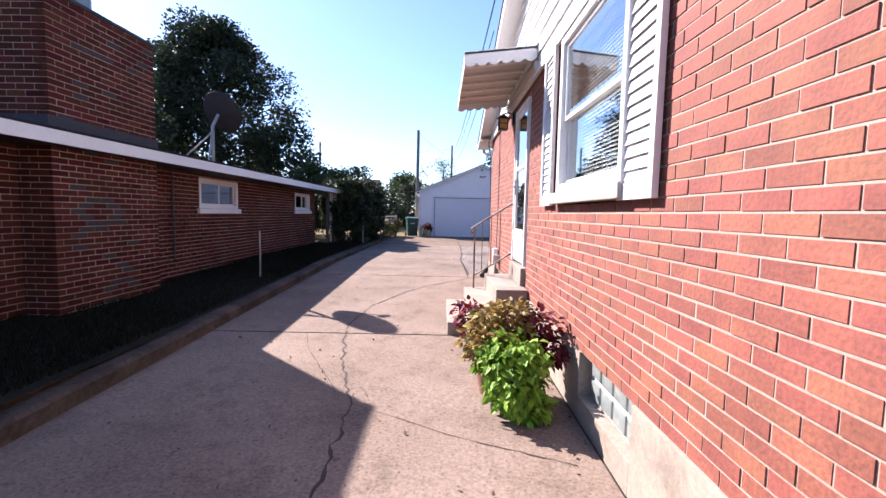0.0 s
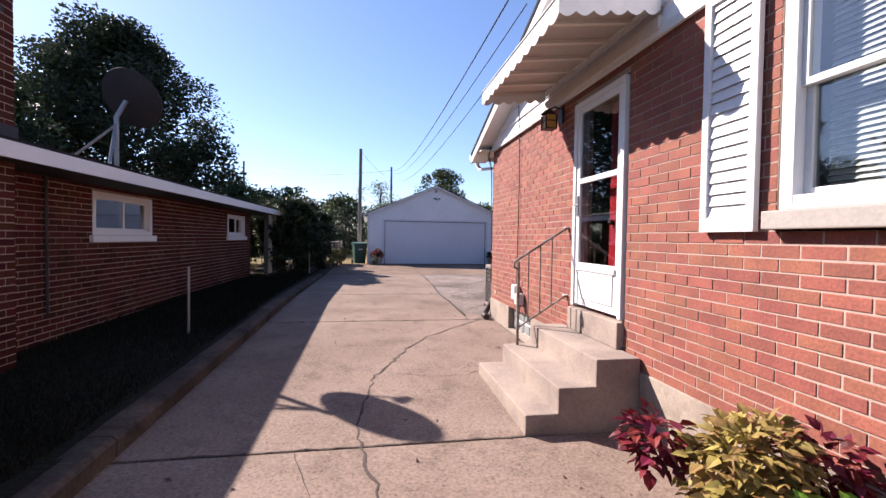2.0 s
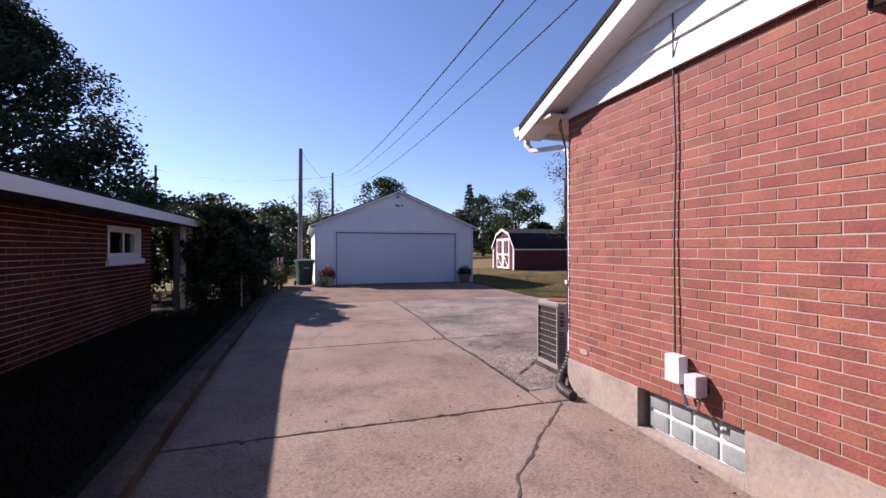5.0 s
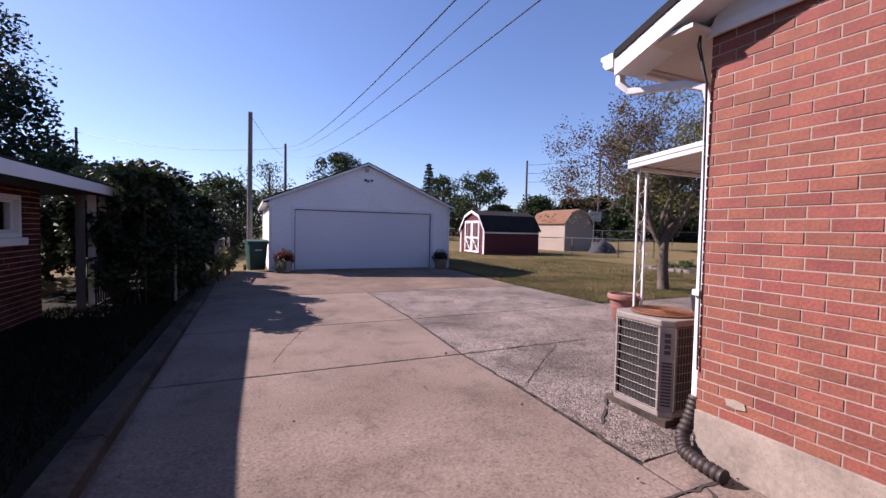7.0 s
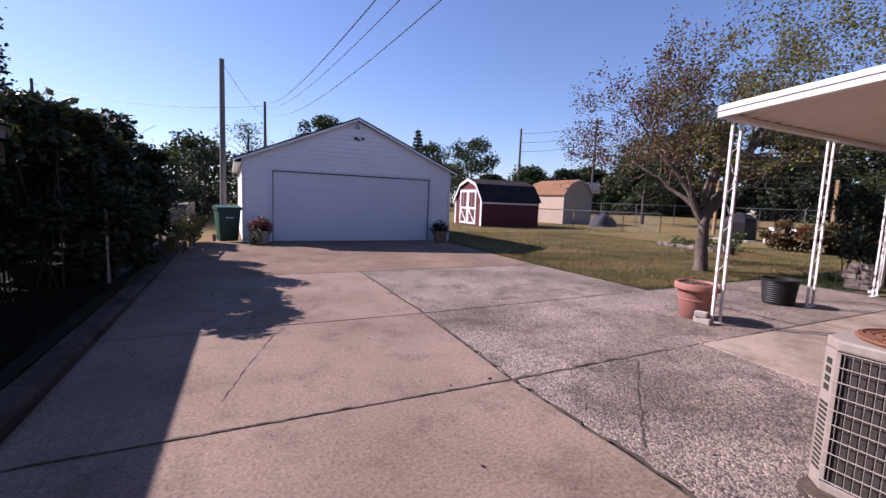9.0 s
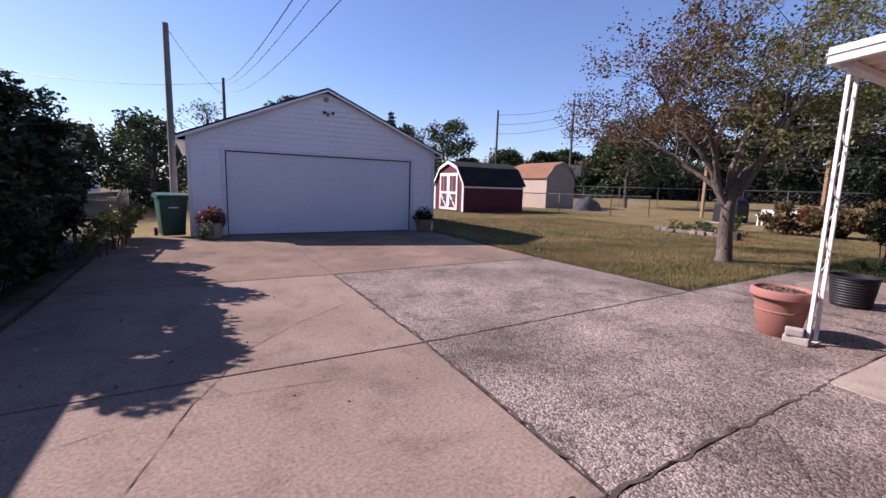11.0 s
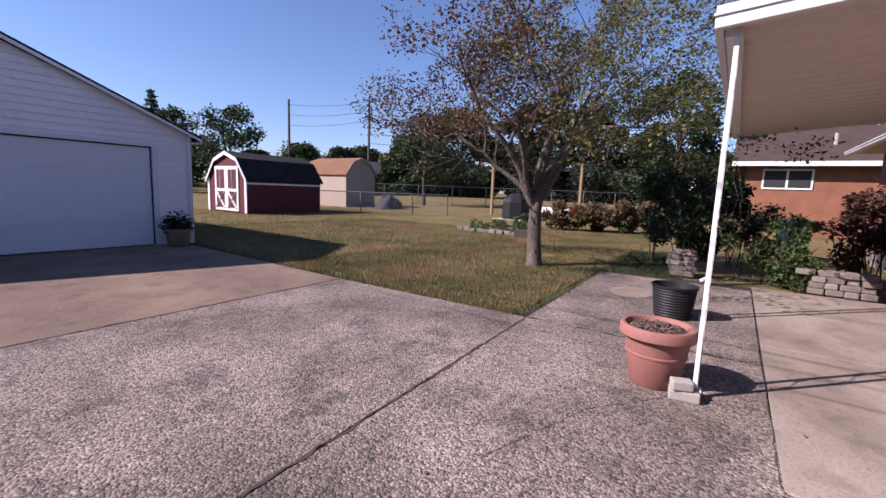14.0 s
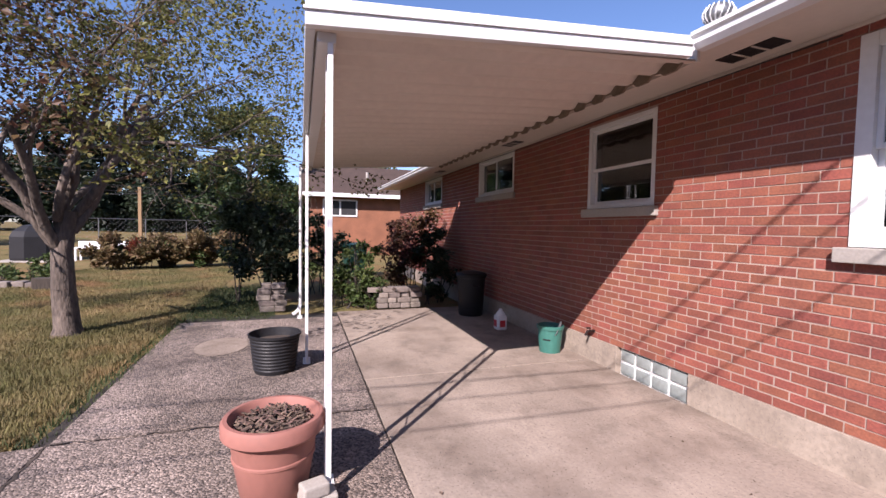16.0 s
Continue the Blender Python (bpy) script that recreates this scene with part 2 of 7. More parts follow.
M_LEAF = leaf_material("green_leaf", (0.0385, 0.0629, 0.0196), (0.0245, 0.0454, 0.014))
M_LEAF_DK = leaf_material("dark_green_leaf", (0.028, 0.0433, 0.0224), (0.0182, 0.0315, 0.0167))
M_LEAF_HEDGE = leaf_material("hedge_leaf", (0.0355, 0.0497, 0.0199), (0.0199, 0.032, 0.0142), island=0.6, rough=0.45)
M_LEAF_LT = leaf_material("light_green_leaf", (0.0839, 0.119, 0.035), (0.0559, 0.0839, 0.0245))
M_LEAF_AUT = leaf_material("bronze_leaf", (0.152, 0.0988, 0.0456), (0.0988, 0.038, 0.0342), island=0.55, stain=0.6, trans=0.4)
M_LEAF_YG = leaf_material("yellowing_leaf", (0.182, 0.175, 0.0456), (0.0912, 0.0988, 0.0304), island=0.55, stain=0.8, trans=0.4)
M_LEAF_LIME = leaf_material("lime_leaf", (0.252, 0.42, 0.0504), (0.185, 0.352, 0.0336), 0.25, 3)
M_LEAF_OLIVE = leaf_material("yellow_olive_leaf", (0.35, 0.28, 0.0769), (0.28, 0.167, 0.0629), 0.35, 12)
M_LEAF_RED = leaf_material("burgundy_leaf", (0.168, 0.0158, 0.0263), (0.0943, 0.0105, 0.021), 0.4, 6)
M_PETAL = leaf_material("orange_red_flower", (0.21, 0.042, 0.0175), (0.0975, 0.035, 0.021), 0.4, 8)
M_LEAF_VINE = leaf_material("yellow_green_leaf", (0.182, 0.167, 0.0489), (0.119, 0.126, 0.035), 0.4, 2)
M_DRYPLANT = leaf_material("dry_plant", (0.167, 0.112, 0.0559), (0.112, 0.0839, 0.035), 0.4, 2)


def aggregate_material():
    """Worn concrete with small light and dark stones showing."""
    m = material("exposed_aggregate", (0.235, 0.186, 0.158), 0.92, 0.25, 25, 0.7, 0.4, second=(0.13, 0.099, 0.08))
    nt = m.node_tree
    N, L = nt.nodes, nt.links
    b = N["Principled BSDF"]
    geo = N.new("ShaderNodeNewGeometry")
    v = N.new("ShaderNodeTexVoronoi")
    v.inputs["Scale"].default_value = 70
    L.new(geo.outputs["Position"], v.inputs["Vector"])
    old = b.inputs["Base Color"].links[0].from_socket
    r = N.new("ShaderNodeSeparateColor")
    L.new(v.outputs["Color"], r.inputs[0])
    mr = N.new("ShaderNodeMapRange")
    mr.inputs[3].default_value, mr.inputs[4].default_value = 0.3, 1.9
    L.new(r.outputs[0], mr.inputs[0])
    cb = N.new("ShaderNodeCombineColor")
    for i in range(3):
        L.new(mr.outputs[0], cb.inputs[i])
    mx = N.new("ShaderNodeMix")
    mx.data_type, mx.blend_type = 'RGBA', 'MULTIPLY'
    mx.inputs[0].default_value = 0.95
    L.new(old, mx.inputs[6])
    L.new(cb.outputs[0], mx.inputs[7])
    L.new(mx.outputs[2], b.inputs["Base Color"])
    bp = N.new("ShaderNodeBump")
    bp.inputs["Strength"].default_value, bp.inputs["Distance"].default_value = 0.9, 0.009
    bp.invert = True
    L.new(v.outputs["Distance"], bp.inputs["Height"])
    L.new(bp.outputs[0], b.inputs["Normal"])
    return m


M_AGG = aggregate_material()


def patches(m, colour, scale, lo, hi):
    """Lays irregular patches of another colour over a ground material."""
    N, L = m.node_tree.nodes, m.node_tree.links
    b = N["Principled BSDF"]
    geo, n, r, x = N.new("ShaderNodeNewGeometry"), N.new("ShaderNodeTexNoise"), N.new("ShaderNodeMapRange"), N.new("ShaderNodeMix")
    n.inputs["Scale"].default_value, n.inputs["Detail"].default_value, n.inputs["Roughness"].default_value = scale, 6, 0.65
    r.inputs[1].default_value, r.inputs[2].default_value = lo, hi
    x.data_type = 'RGBA'
    L.new(geo.outputs["Position"], n.inputs["Vector"])
    L.new(n.outputs[0], r.inputs[0])
    L.new(r.outputs[0], x.inputs[0])
    L.new(b.inputs["Base Color"].links[0].from_socket, x.inputs[6])
    x.inputs[7].default_value = (*colour, 1)
    L.new(x.outputs[2], b.inputs["Base Color"])


patches(M_PATIO, (0.2, 0.158, 0.128), 0.8, 0.47, 0.64)
patches(M_LAWN, (0.21, 0.11, 0.055), 0.55, 0.52, 0.68)
patches(M_BLADE, (0.24, 0.13, 0.06), 0.55, 0.52, 0.68)


def weather(m, spots=0.45, patches=0.35, scale=1.0):
    """Adds dirt blotches and pits of their own shape to a paving material."""
    N, L = m.node_tree.nodes, m.node_tree.links
    b = N["Principled BSDF"]
    geo = N.new("ShaderNodeNewGeometry")
    col = b.inputs["Base Color"].links[0].from_socket
    for sc, detail, lo, hi, dark, rough in ((2.3 * scale, 8, 0.50, 0.64, 1 - patches, 0.72), (0.35 * scale, 6, 0.45, 0.62, 1 - patches * 0.7, 0.6), (60 * scale, 4, 0.60, 0.68, 1 - spots, 0.6), (11 * scale, 7, 0.60, 0.70, 1 - spots * 0.6, 0.7)):
        n = N.new("ShaderNodeTexNoise")
        n.inputs["Scale"].default_value, n.inputs["Detail"].default_value, n.inputs["Roughness"].default_value = sc, detail, rough
        L.new(geo.outputs["Position"], n.inputs["Vector"])
        r = N.new("ShaderNodeMapRange")
        r.inputs[1].default_value, r.inputs[2].default_value, r.inputs[3].default_value, r.inputs[4].default_value = lo, hi, 1.0, dark
        L.new(n.outputs[0], r.inputs[0])
        c = N.new("ShaderNodeCombineColor")
        for i in range(3):
            L.new(r.outputs[0], c.inputs[i])
        x = N.new("ShaderNodeMix")
        x.data_type, x.blend_type = 'RGBA', 'MULTIPLY'
        x.inputs[0].default_value = 1.0
        L.new(col, x.inputs[6])
        L.new(c.outputs[0], x.inputs[7])
        col = x.outputs[2]
    L.new(col, b.inputs["Base Color"])


for m_ in (M_DRIVE, M_APRON, M_PATIO):
    weather(m_, 0.6, 0.24)
weather(M_AGG, 0.35, 0.5, 0.8)
weather(M_STEP, 0.3, 0.15, 1.5)
weather(M_FOUND, 0.35, 0.25, 1.2)
weather(M_KERB, 0.4, 0.4, 1.5)


# ---- building helpers ----
class Shape:
    """Collects vertices and faces for one mesh."""

    def __init__(self):
        self.v, self.f = [], []

    def add(self, vs, fs):
        n = len(self.v)
        self.v += [tuple(p) for p in vs]
        self.f += [tuple(i + n for i in f) for f in fs]
        return self

    def box(self, a, b, m=None):
        x0, y0, z0 = (min(p) for p in zip(a, b))
        x1, y1, z1 = (max(p) for p in zip(a, b))
        vs = [(x0, y0, z0), (x1, y0, z0), (x1, y1, z0), (x0, y1, z0), (x0, y0, z1), (x1, y0, z1), (x1, y1, z1), (x0, y1, z1)]
        if m is not None:
            vs = [m @ Vector(p) for p in vs]
        return self.add(vs, [(3, 2, 1, 0), (4, 5, 6, 7), (0, 1, 5, 4), (1, 2, 6, 5), (2, 3, 7, 6), (3, 0, 4, 7)])

    def tube(self, pts, r, n=8, caps=True):
        """A round bar along points; r is one radius or one for each point."""
        pts = [Vector(p) for p in pts]
        rs = r if isinstance(r, (list, tuple)) else [r] * len(pts)
        vs, fs = [], []
        side = None
        for i, p in enumerate(pts):
            d = (pts[min(i + 1, len(pts) - 1)] - pts[max(i - 1, 0)]).normalized()
            if side is None:
                side = d.cross(Vector((0, 0, 1)) if abs(d.z) < 0.9 else Vector((1, 0, 0))).normalized()
            side = (side - d * side.dot(d)).normalized()
            up = d.cross(side)
            for k in range(n):
                a = 2 * math.pi * k / n
                vs.append(p + (side * math.cos(a) + up * math.sin(a)) * rs[i])
        for i in range(len(pts) - 1):
            for k in range(n):
                fs.append((i * n + k, i * n + (k + 1) % n, (i + 1) * n + (k + 1) % n, (i + 1) * n + k))
        if caps:
            fs.append(tuple(reversed(range(n))))
            fs.append(tuple(range((len(pts) - 1) * n, len(pts) * n)))
        return self.add(vs, fs)

    def lathe(self, prof, n=28, at=(0, 0, 0)):
        """Turned shape from (radius, height) pairs."""
        vs, fs = [], []
        for r, z in prof:
            for k in range(n):
                a = 2 * math.pi * k / n
                vs.append((at[0] + r * math.cos(a), at[1] + r * math.sin(a), at[2] + z))
        for i in range(len(prof) - 1):
            for k in range(n):
                fs.append((i * n + k, i * n + (k + 1) % n, (i + 1) * n + (k + 1) % n, (i + 1) * n + k))
        fs.append(tuple(reversed(range(n))))
        fs.append(tuple(range((len(prof) - 1) * n, len(prof) * n)))
        return self.add(vs, fs)

    def prism(self, poly, axis, a, b):
        """A polygon in the plane across axis, drawn out from a to b."""
        def at(p, s):
            return {'x': (s, p[0], p[1]), 'y': (p[0], s, p[1]), 'z': (p[0], p[1], s)}[axis]
        n = len(poly)
        vs = [at(p, a) for p in poly] + [at(p, b) for p in poly]
        fs = [tuple(reversed(range(n))), tuple(range(n, 2 * n))] + [(i, (i + 1) % n, n + (i + 1) % n, n + i) for i in range(n)]
        return self.add(vs, fs)

    def mesh(self, name, mat, bevel=0.0, smooth=False):
        me = bpy.data.meshes.new(name)
        me.from_pydata(self.v, [], self.f)
        bm = bmesh.new()
        bm.from_mesh(me)
        bmesh.ops.recalc_face_normals(bm, faces=bm.faces)
        if bevel:
            sharp = [e for e in bm.edges if len(e.link_faces) == 2 and e.calc_face_angle(0) > 0.6]
            bmesh.ops.bevel(bm, geom=sharp, offset=bevel, segments=2, affect='EDGES', profile=0.6)
        if smooth:
            for f in bm.faces:
                f.smooth = True
            for e in bm.edges:
                if len(e.link_faces) == 2 and e.calc_face_angle(0) > 0.7:
                    e.smooth = False
        bm.to_mesh(me)
        bm.free()
        me.materials.append(mat)
        return me


def part(name, shape, mat, parent=None, label="", bevel=0.0, smooth=False, kind=""):
    ob = new(name, shape.mesh(name, mat, bevel, smooth))
    if parent is not None:
        ob.parent = parent
    return tagged(ob, label=label, kind=kind)


def raw(name, shape, mat, parent=None, kind="", smooth=False):
    """A large mesh with no bmesh pass."""
    me = bpy.data.meshes.new(name)
    me.from_pydata(shape.v, [], shape.f)
    me.materials.append(mat)
    if smooth:
        me.shade_smooth()
    ob = new(name, me)
    if parent is not None:
        ob.parent = parent
    return tagged(ob, kind=kind)


def thing(name, label, category, group="", kind="", at=None):
    ob = new(name)
    ob.empty_display_size = 0.1
    if at is not None:
        ob.location = at
    return tagged(ob, label, category, group, kind)


def setting(name, label, category="", group=""):
    return thing(name, label, category or name, group, "structure")


def lerp_table(v, table):
    for (a, p), (b, q) in zip(table, table[1:]):
        if v <= b:
            return p + (q - p) * max(0, min(1, (v - a) / (b - a)))
    return table[-1][1]


def gz(x, y):
    """Height of the paved ground and lawn."""
    z = lerp_table(y, [(-30, -0.5), (-6, -0.37), (3.3, -0.21), (5, -0.165), (8.9, -0.055), (10.6, 0.0), (17.1, 0.0), (22.2, 0.065), (32, 0.1), (60, 0.15)])
    if y > 9.0 and x > -0.45:
        z += (max(z, 0.0) - z) * min(1, (x + 0.45) / 0.9)
    if x > 22:
        z += 0.5 * min(1, (x - 22) / 14)
    return z

# ---- ground ----
def ground_sheet():
    xs = [-400, -150, -60, -30, -15, -8, -5.8, -4.03, -3.82, -3.3, 0, 4, 8, 12, 18, 26, 40, 70, 150, 400]
    ys = [-300, -100, -30, -6, 0, 3.3, 5, 8.9, 10.6, 14, 17.1, 22.2, 27, 32, 45, 60, 120, 300, 700]
    s = Shape()
    for y in ys:
        for x in xs:
            z = gz(x, y) - 0.03
            if x <= -4:
                z = max(gz(x, y), -0.12) + 0.09
            if -3.9 < x < 4 and 22.3 > y > -60:
                z -= 0.06
            s.v.append((x, y, z))
    n = len(xs)
    s.f = [(j * n + i, j * n + i + 1, (j + 1) * n + i + 1, (j + 1) * n + i) for j in range(len(ys) - 1) for i in range(n - 1)]
    # Separate sheet that carries the strip's shade in its colour.
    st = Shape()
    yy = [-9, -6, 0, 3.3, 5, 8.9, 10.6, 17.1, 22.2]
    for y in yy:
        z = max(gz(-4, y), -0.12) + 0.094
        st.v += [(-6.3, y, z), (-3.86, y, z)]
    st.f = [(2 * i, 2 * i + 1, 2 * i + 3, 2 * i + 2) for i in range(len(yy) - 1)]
    tagged(raw("ground_strip", st, M_STRIP, kind="structure"), "soil strip beside the neighbour's wall, shade painted into its colour", "soil")
    g = raw("ground", s, M_LAWN, kind="structure")
    return tagged(g, "dry mown lawn, yellowed with greener patches", "lawn")


ground_sheet()


def slab(name, mat, parent, corners, gap=0.012):
    """A cast panel between four corners (x, y), counter-clockwise, that follows the ground."""
    c = [Vector(p) for p in corners]
    mid = sum(c, Vector((0, 0))) / 4
    c = [p + (mid - p).normalized() * gap * 1.4 for p in c]
    n = max(2, int((c[3] - c[0]).length / 0.5))
    s = Shape()
    for j in range(n + 1):
        t = j / n
        for i in range(2):
            p = (c[0].lerp(c[3], t), c[1].lerp(c[2], t))[i]
            z = gz(p.x, p.y)
            s.v.append((p.x, p.y, z))
    m = (n + 1) * 2
    s.v += [(x, y, z - 0.1) for x, y, z in s.v]
    for j in range(n):
        a = 2 * j
        s.f += [(a, a + 1, a + 3, a + 2), (m + a, m + a + 2, m + a + 3, m + a + 1), (a, a + 2, m + a + 2, m + a), (a + 1, m + a + 1, m + a + 3, a + 3)]
    s.f += [(0, m, m + 1, 1), (2 * n, 2 * n + 1, m + 2 * n + 1, m + 2 * n)]
    return part(name, s, mat, parent, bevel=0.007)


drive = setting("driveway", "long concrete driveway with dirt-filled joints and cracks", "driveway")
bed = Shape()
for y0, y1 in ((-9, -6), (-6, 3.3), (3.3, 5), (5, 8.9), (8.9, 10.6), (10.6, 17.1), (17.1, 22.25)):
    za, zb = gz(-1, y0) - 0.014, gz(-1, y1) - 0.014
    x1 = 0.0 if y1 < 9 else 3.97
    bed.add([(-3.82, y0, za), (x1, y0, za), (x1, y1, zb), (-3.82, y1, zb)], [(0, 1, 2, 3)])
bed.add([(0.5, 9.2, -0.016), (8.3, 9.2, -0.016), (8.3, 14.2, -0.016), (0.5, 14.2, -0.016)], [(0, 1, 2, 3)])
raw("joint_bed", bed, M_JOINT, drive)
XK = -3.75


def xj(y):
    """The long joint between the smooth and the stony panels."""
    return lerp_table(y, [(8.9, -0.46), (11.8, -0.50), (13.9, -0.36), (17.1, -0.30), (22.3, -0.30)])


for y0, y1 in ((-9, -4.5), (-4.5, 0.4), (0.4, 4.93), (4.93, 8.92)):
    slab("slab", M_DRIVE, drive, [(XK, y0), (-0.02, y0), (-0.02, y1), (XK, y1)])
for y0, y1 in ((8.92, 11.8), (11.8, 13.9), (13.9, 17.1)):
    slab("slab", M_DRIVE, drive, [(XK, y0), (xj(y0), y0), (xj(y1), y1), (XK, y1)])
slab("slab", M_DRIVE, drive, [(xj(8.92), 8.92), (-0.02, 8.92), (-0.02, 9.25), (xj(9.25), 9.25)])
slab("slab", M_APRON, drive, [(XK, 17.1), (-0.3, 17.1), (-0.3, 22.25), (XK, 22.25)])
slab("slab", M_APRON, drive, [(-0.3, 17.1), (3.97, 17.2), (3.97, 22.25), (-0.3, 22.25)])
patio = setting("patio", "stony worn concrete and smooth patio panels", "patio")
slab("slab", M_AGG, patio, [(-0.42, 9.25), (1.6, 9.2), (2.0, 11.86), (-0.50, 11.8)])
slab("slab", M_AGG, patio, [(-0.50, 11.8), (4.0, 11.86), (4.0, 14.1), (-0.36, 13.9)])
slab("slab", M_AGG, patio, [(-0.36, 13.9), (4.0, 14.1), (3.98, 17.2), (-0.30, 17.1)])
slab("slab", M_AGG, patio, [(4.0, 11.86), (7.9, 11.86), (7.9, 14.24), (4.0, 14.1)])
slab("slab", M_PATIO, patio, [(1.6, 9.2), (4.7, 9.2), (4.7, 11.86), (2.0, 11.86)])
slab("slab", M_PATIO, patio, [(4.7, 9.2), (8.3, 9.2), (8.3, 11.86), (4.7, 11.86)])
stain = Shape()
stain.add([(6.35 + 0.42 * math.cos(a), 13.4 + 0.30 * math.sin(a), 0.005) for a in [k * math.pi / 12 for k in range(24)]], [tuple(range(24))])
part("patch", stain, M_PATIO, patio, "pale round patch of cement")


def crack(points, width, parent, seed):
    """A ragged, dirt-filled crack that lies in the surface."""
    rnd = random.Random(seed)
    pts = [Vector(p) for p in points]
    fine = []
    for a, b in zip(pts, pts[1:]):
        n = max(2, int((b - a).length / 0.07))
        side = Vector((-(b - a).y, (b - a).x)).normalized()
        fine += [a.lerp(b, k / n) + side * rnd.gauss(0, min(0.014, width * 0.3)) for k in range(n)]
    fine.append(pts[-1])
    s = Shape()
    for i, p in enumerate(fine):
        d = (fine[min(i + 1, len(fine) - 1)] - fine[max(i - 1, 0)]).normalized()
        w = Vector((-d.y, d.x)) * width * rnd.uniform(0.15, 1.0) * 0.38
        for q in (p + w, p - w):
            s.v.append((q.x, q.y, gz(q.x, q.y) + 0.004))
    s.f = [(2 * i, 2 * i + 1, 2 * i + 3, 2 * i + 2) for i in range(len(fine) - 1)]
    return raw("crack", s, M_CRACK, parent)


CRACKS = [
    ([(-1.62, 0.6), (-1.70, 2.5), (-1.71, 3.14), (-1.78, 3.33), (-1.95, 3.95), (-2.12, 4.7), (-2.2, 5.26), (-2.06, 6.3), (-1.6, 7.36), (-1.35, 7.8), (-0.3, 8.9)], 0.042),
    ([(-1.71, 3.14), (-1.3, 2.93), (-1.04, 2.76), (-0.6, 2.56), (-0.2, 2.4)], 0.016),
    ([(-2.6, 4.89), (-2.41, 4.36), (-2.15, 3.87), (-1.9, 3.4)], 0.012),
    ([(-1.8, 6.39), (-1.43, 6.26), (-1.09, 6.28), (-0.89, 6.45), (-0.97, 6.7)], 0.011),
    ([(0.85, 11.72), (0.4, 11.35), (0.0, 11.0), (-0.34, 10.69)], 0.018),
    ([(-2.6, 12.2), (-2.42, 12.79), (-2.19, 13.47), (-2.07, 13.73), (-1.76, 14.36), (-1.31, 14.87), (-0.56, 15.45)], 0.012),
    ([(-2.4, 18.0), (-1.78, 18.39), (-1.04, 18.85), (-0.62, 18.02)], 0.011),
    ([(0.9, 14.9), (2.2, 14.5), (3.3, 13.5), (3.6, 12.3)], 0.010),
    ([(1.3, 13.2), (2.2, 12.9), (3.0, 12.3)], 0.009),
    ([(0.12, 10.12), (-0.1, 9.95), (-0.3, 9.75)], 0.045),
]
CRACKS += [
    ([(-0.46, 9.3), (-0.50, 11.8), (-0.36, 13.9), (-0.30, 17.1)], 0.05),
    ([(-0.5, 11.8), (1.95, 11.85)], 0.04),
    ([(2.0, 11.86), (7.9, 11.86)], 0.012),
    ([(XK, 11.8), (-0.5, 11.8)], 0.028),
    ([(-0.36, 13.9), (1.9, 14.0), (4.0, 14.1)], 0.04),
    ([(XK, 8.92), (-0.1, 8.92)], 0.035),
    ([(XK, 4.93), (-0.95, 4.93)], 0.03),
    ([(-0.3, 17.1), (3.97, 17.2)], 0.03),
    ([(4.0, 11.86), (4.0, 14.1)], 0.03),
    ([(2.2, 12.0), (2.9, 13.1), (3.4, 13.9)], 0.012),
    ([(-3.2, 13.2), (-2.1, 13.6), (-1.2, 13.5)], 0.008),
    ([(1.2, 16.2), (2.1, 15.6), (3.0, 15.9)], 0.01),
]
for i, (pts, w) in enumerate(CRACKS):
    crack(pts, w, drive, i)

# kerb along the neighbour's strip
kerb = setting("kerb", "low worn concrete kerb beside the driveway", "kerb")
for k in range(11):
    y0, y1 = -9 + k * 2.8, -9 + (k + 1) * 2.8 - 0.012
    s = Shape()
    n = 6
    for j in range(n + 1):
        y = y0 + (y1 - y0) * j / n
        off = lerp_table(y, [(5, 0), (22, 0.16)])
        z = gz(0, y)
        h = lerp_table(y, [(3, 0.15), (10, 0.13), (20, 0.07)]) + 0.012 * noise.noise(Vector((0, y * 1.7, 3)))
        for dx, dz in ((0.0, -0.1), (0.015, h - 0.03), (-0.02, h), (-0.17, h), (-0.2, -0.05)):
            s.v.append((XK + 0.02 + dx + off + 0.012 * noise.noise(Vector((dx * 9, y * 3, 1))), y, z + dz))
    s.f = [(j * 5 + i, j * 5 + i + 1, j * 5 + i + 6, j * 5 + i + 5) for j in range(n) for i in range(4)] + [(0, 1, 2, 3, 4), tuple(n * 5 + i for i in (4, 3, 2, 1, 0))]
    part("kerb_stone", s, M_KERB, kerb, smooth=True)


# ---- brickwork ----
COURSE, LONG, PROUD = 0.0728, 0.217, 0.0035


def brick_mesh(mat, name="brick"):
    """One stretcher with rounded arrises, long along x, its face towards -y, origin at the face's lower left corner."""
    g = 0.0105
    s = Shape().box((0, 0, 0), (LONG - g, 0.07, COURSE - g))
    return s.mesh(name, mat, bevel=0.004)


BRICK_ONE = brick_mesh(M_BRICK_ONE)
BRICK_N_ONE = brick_mesh(M_BRICK_N1)


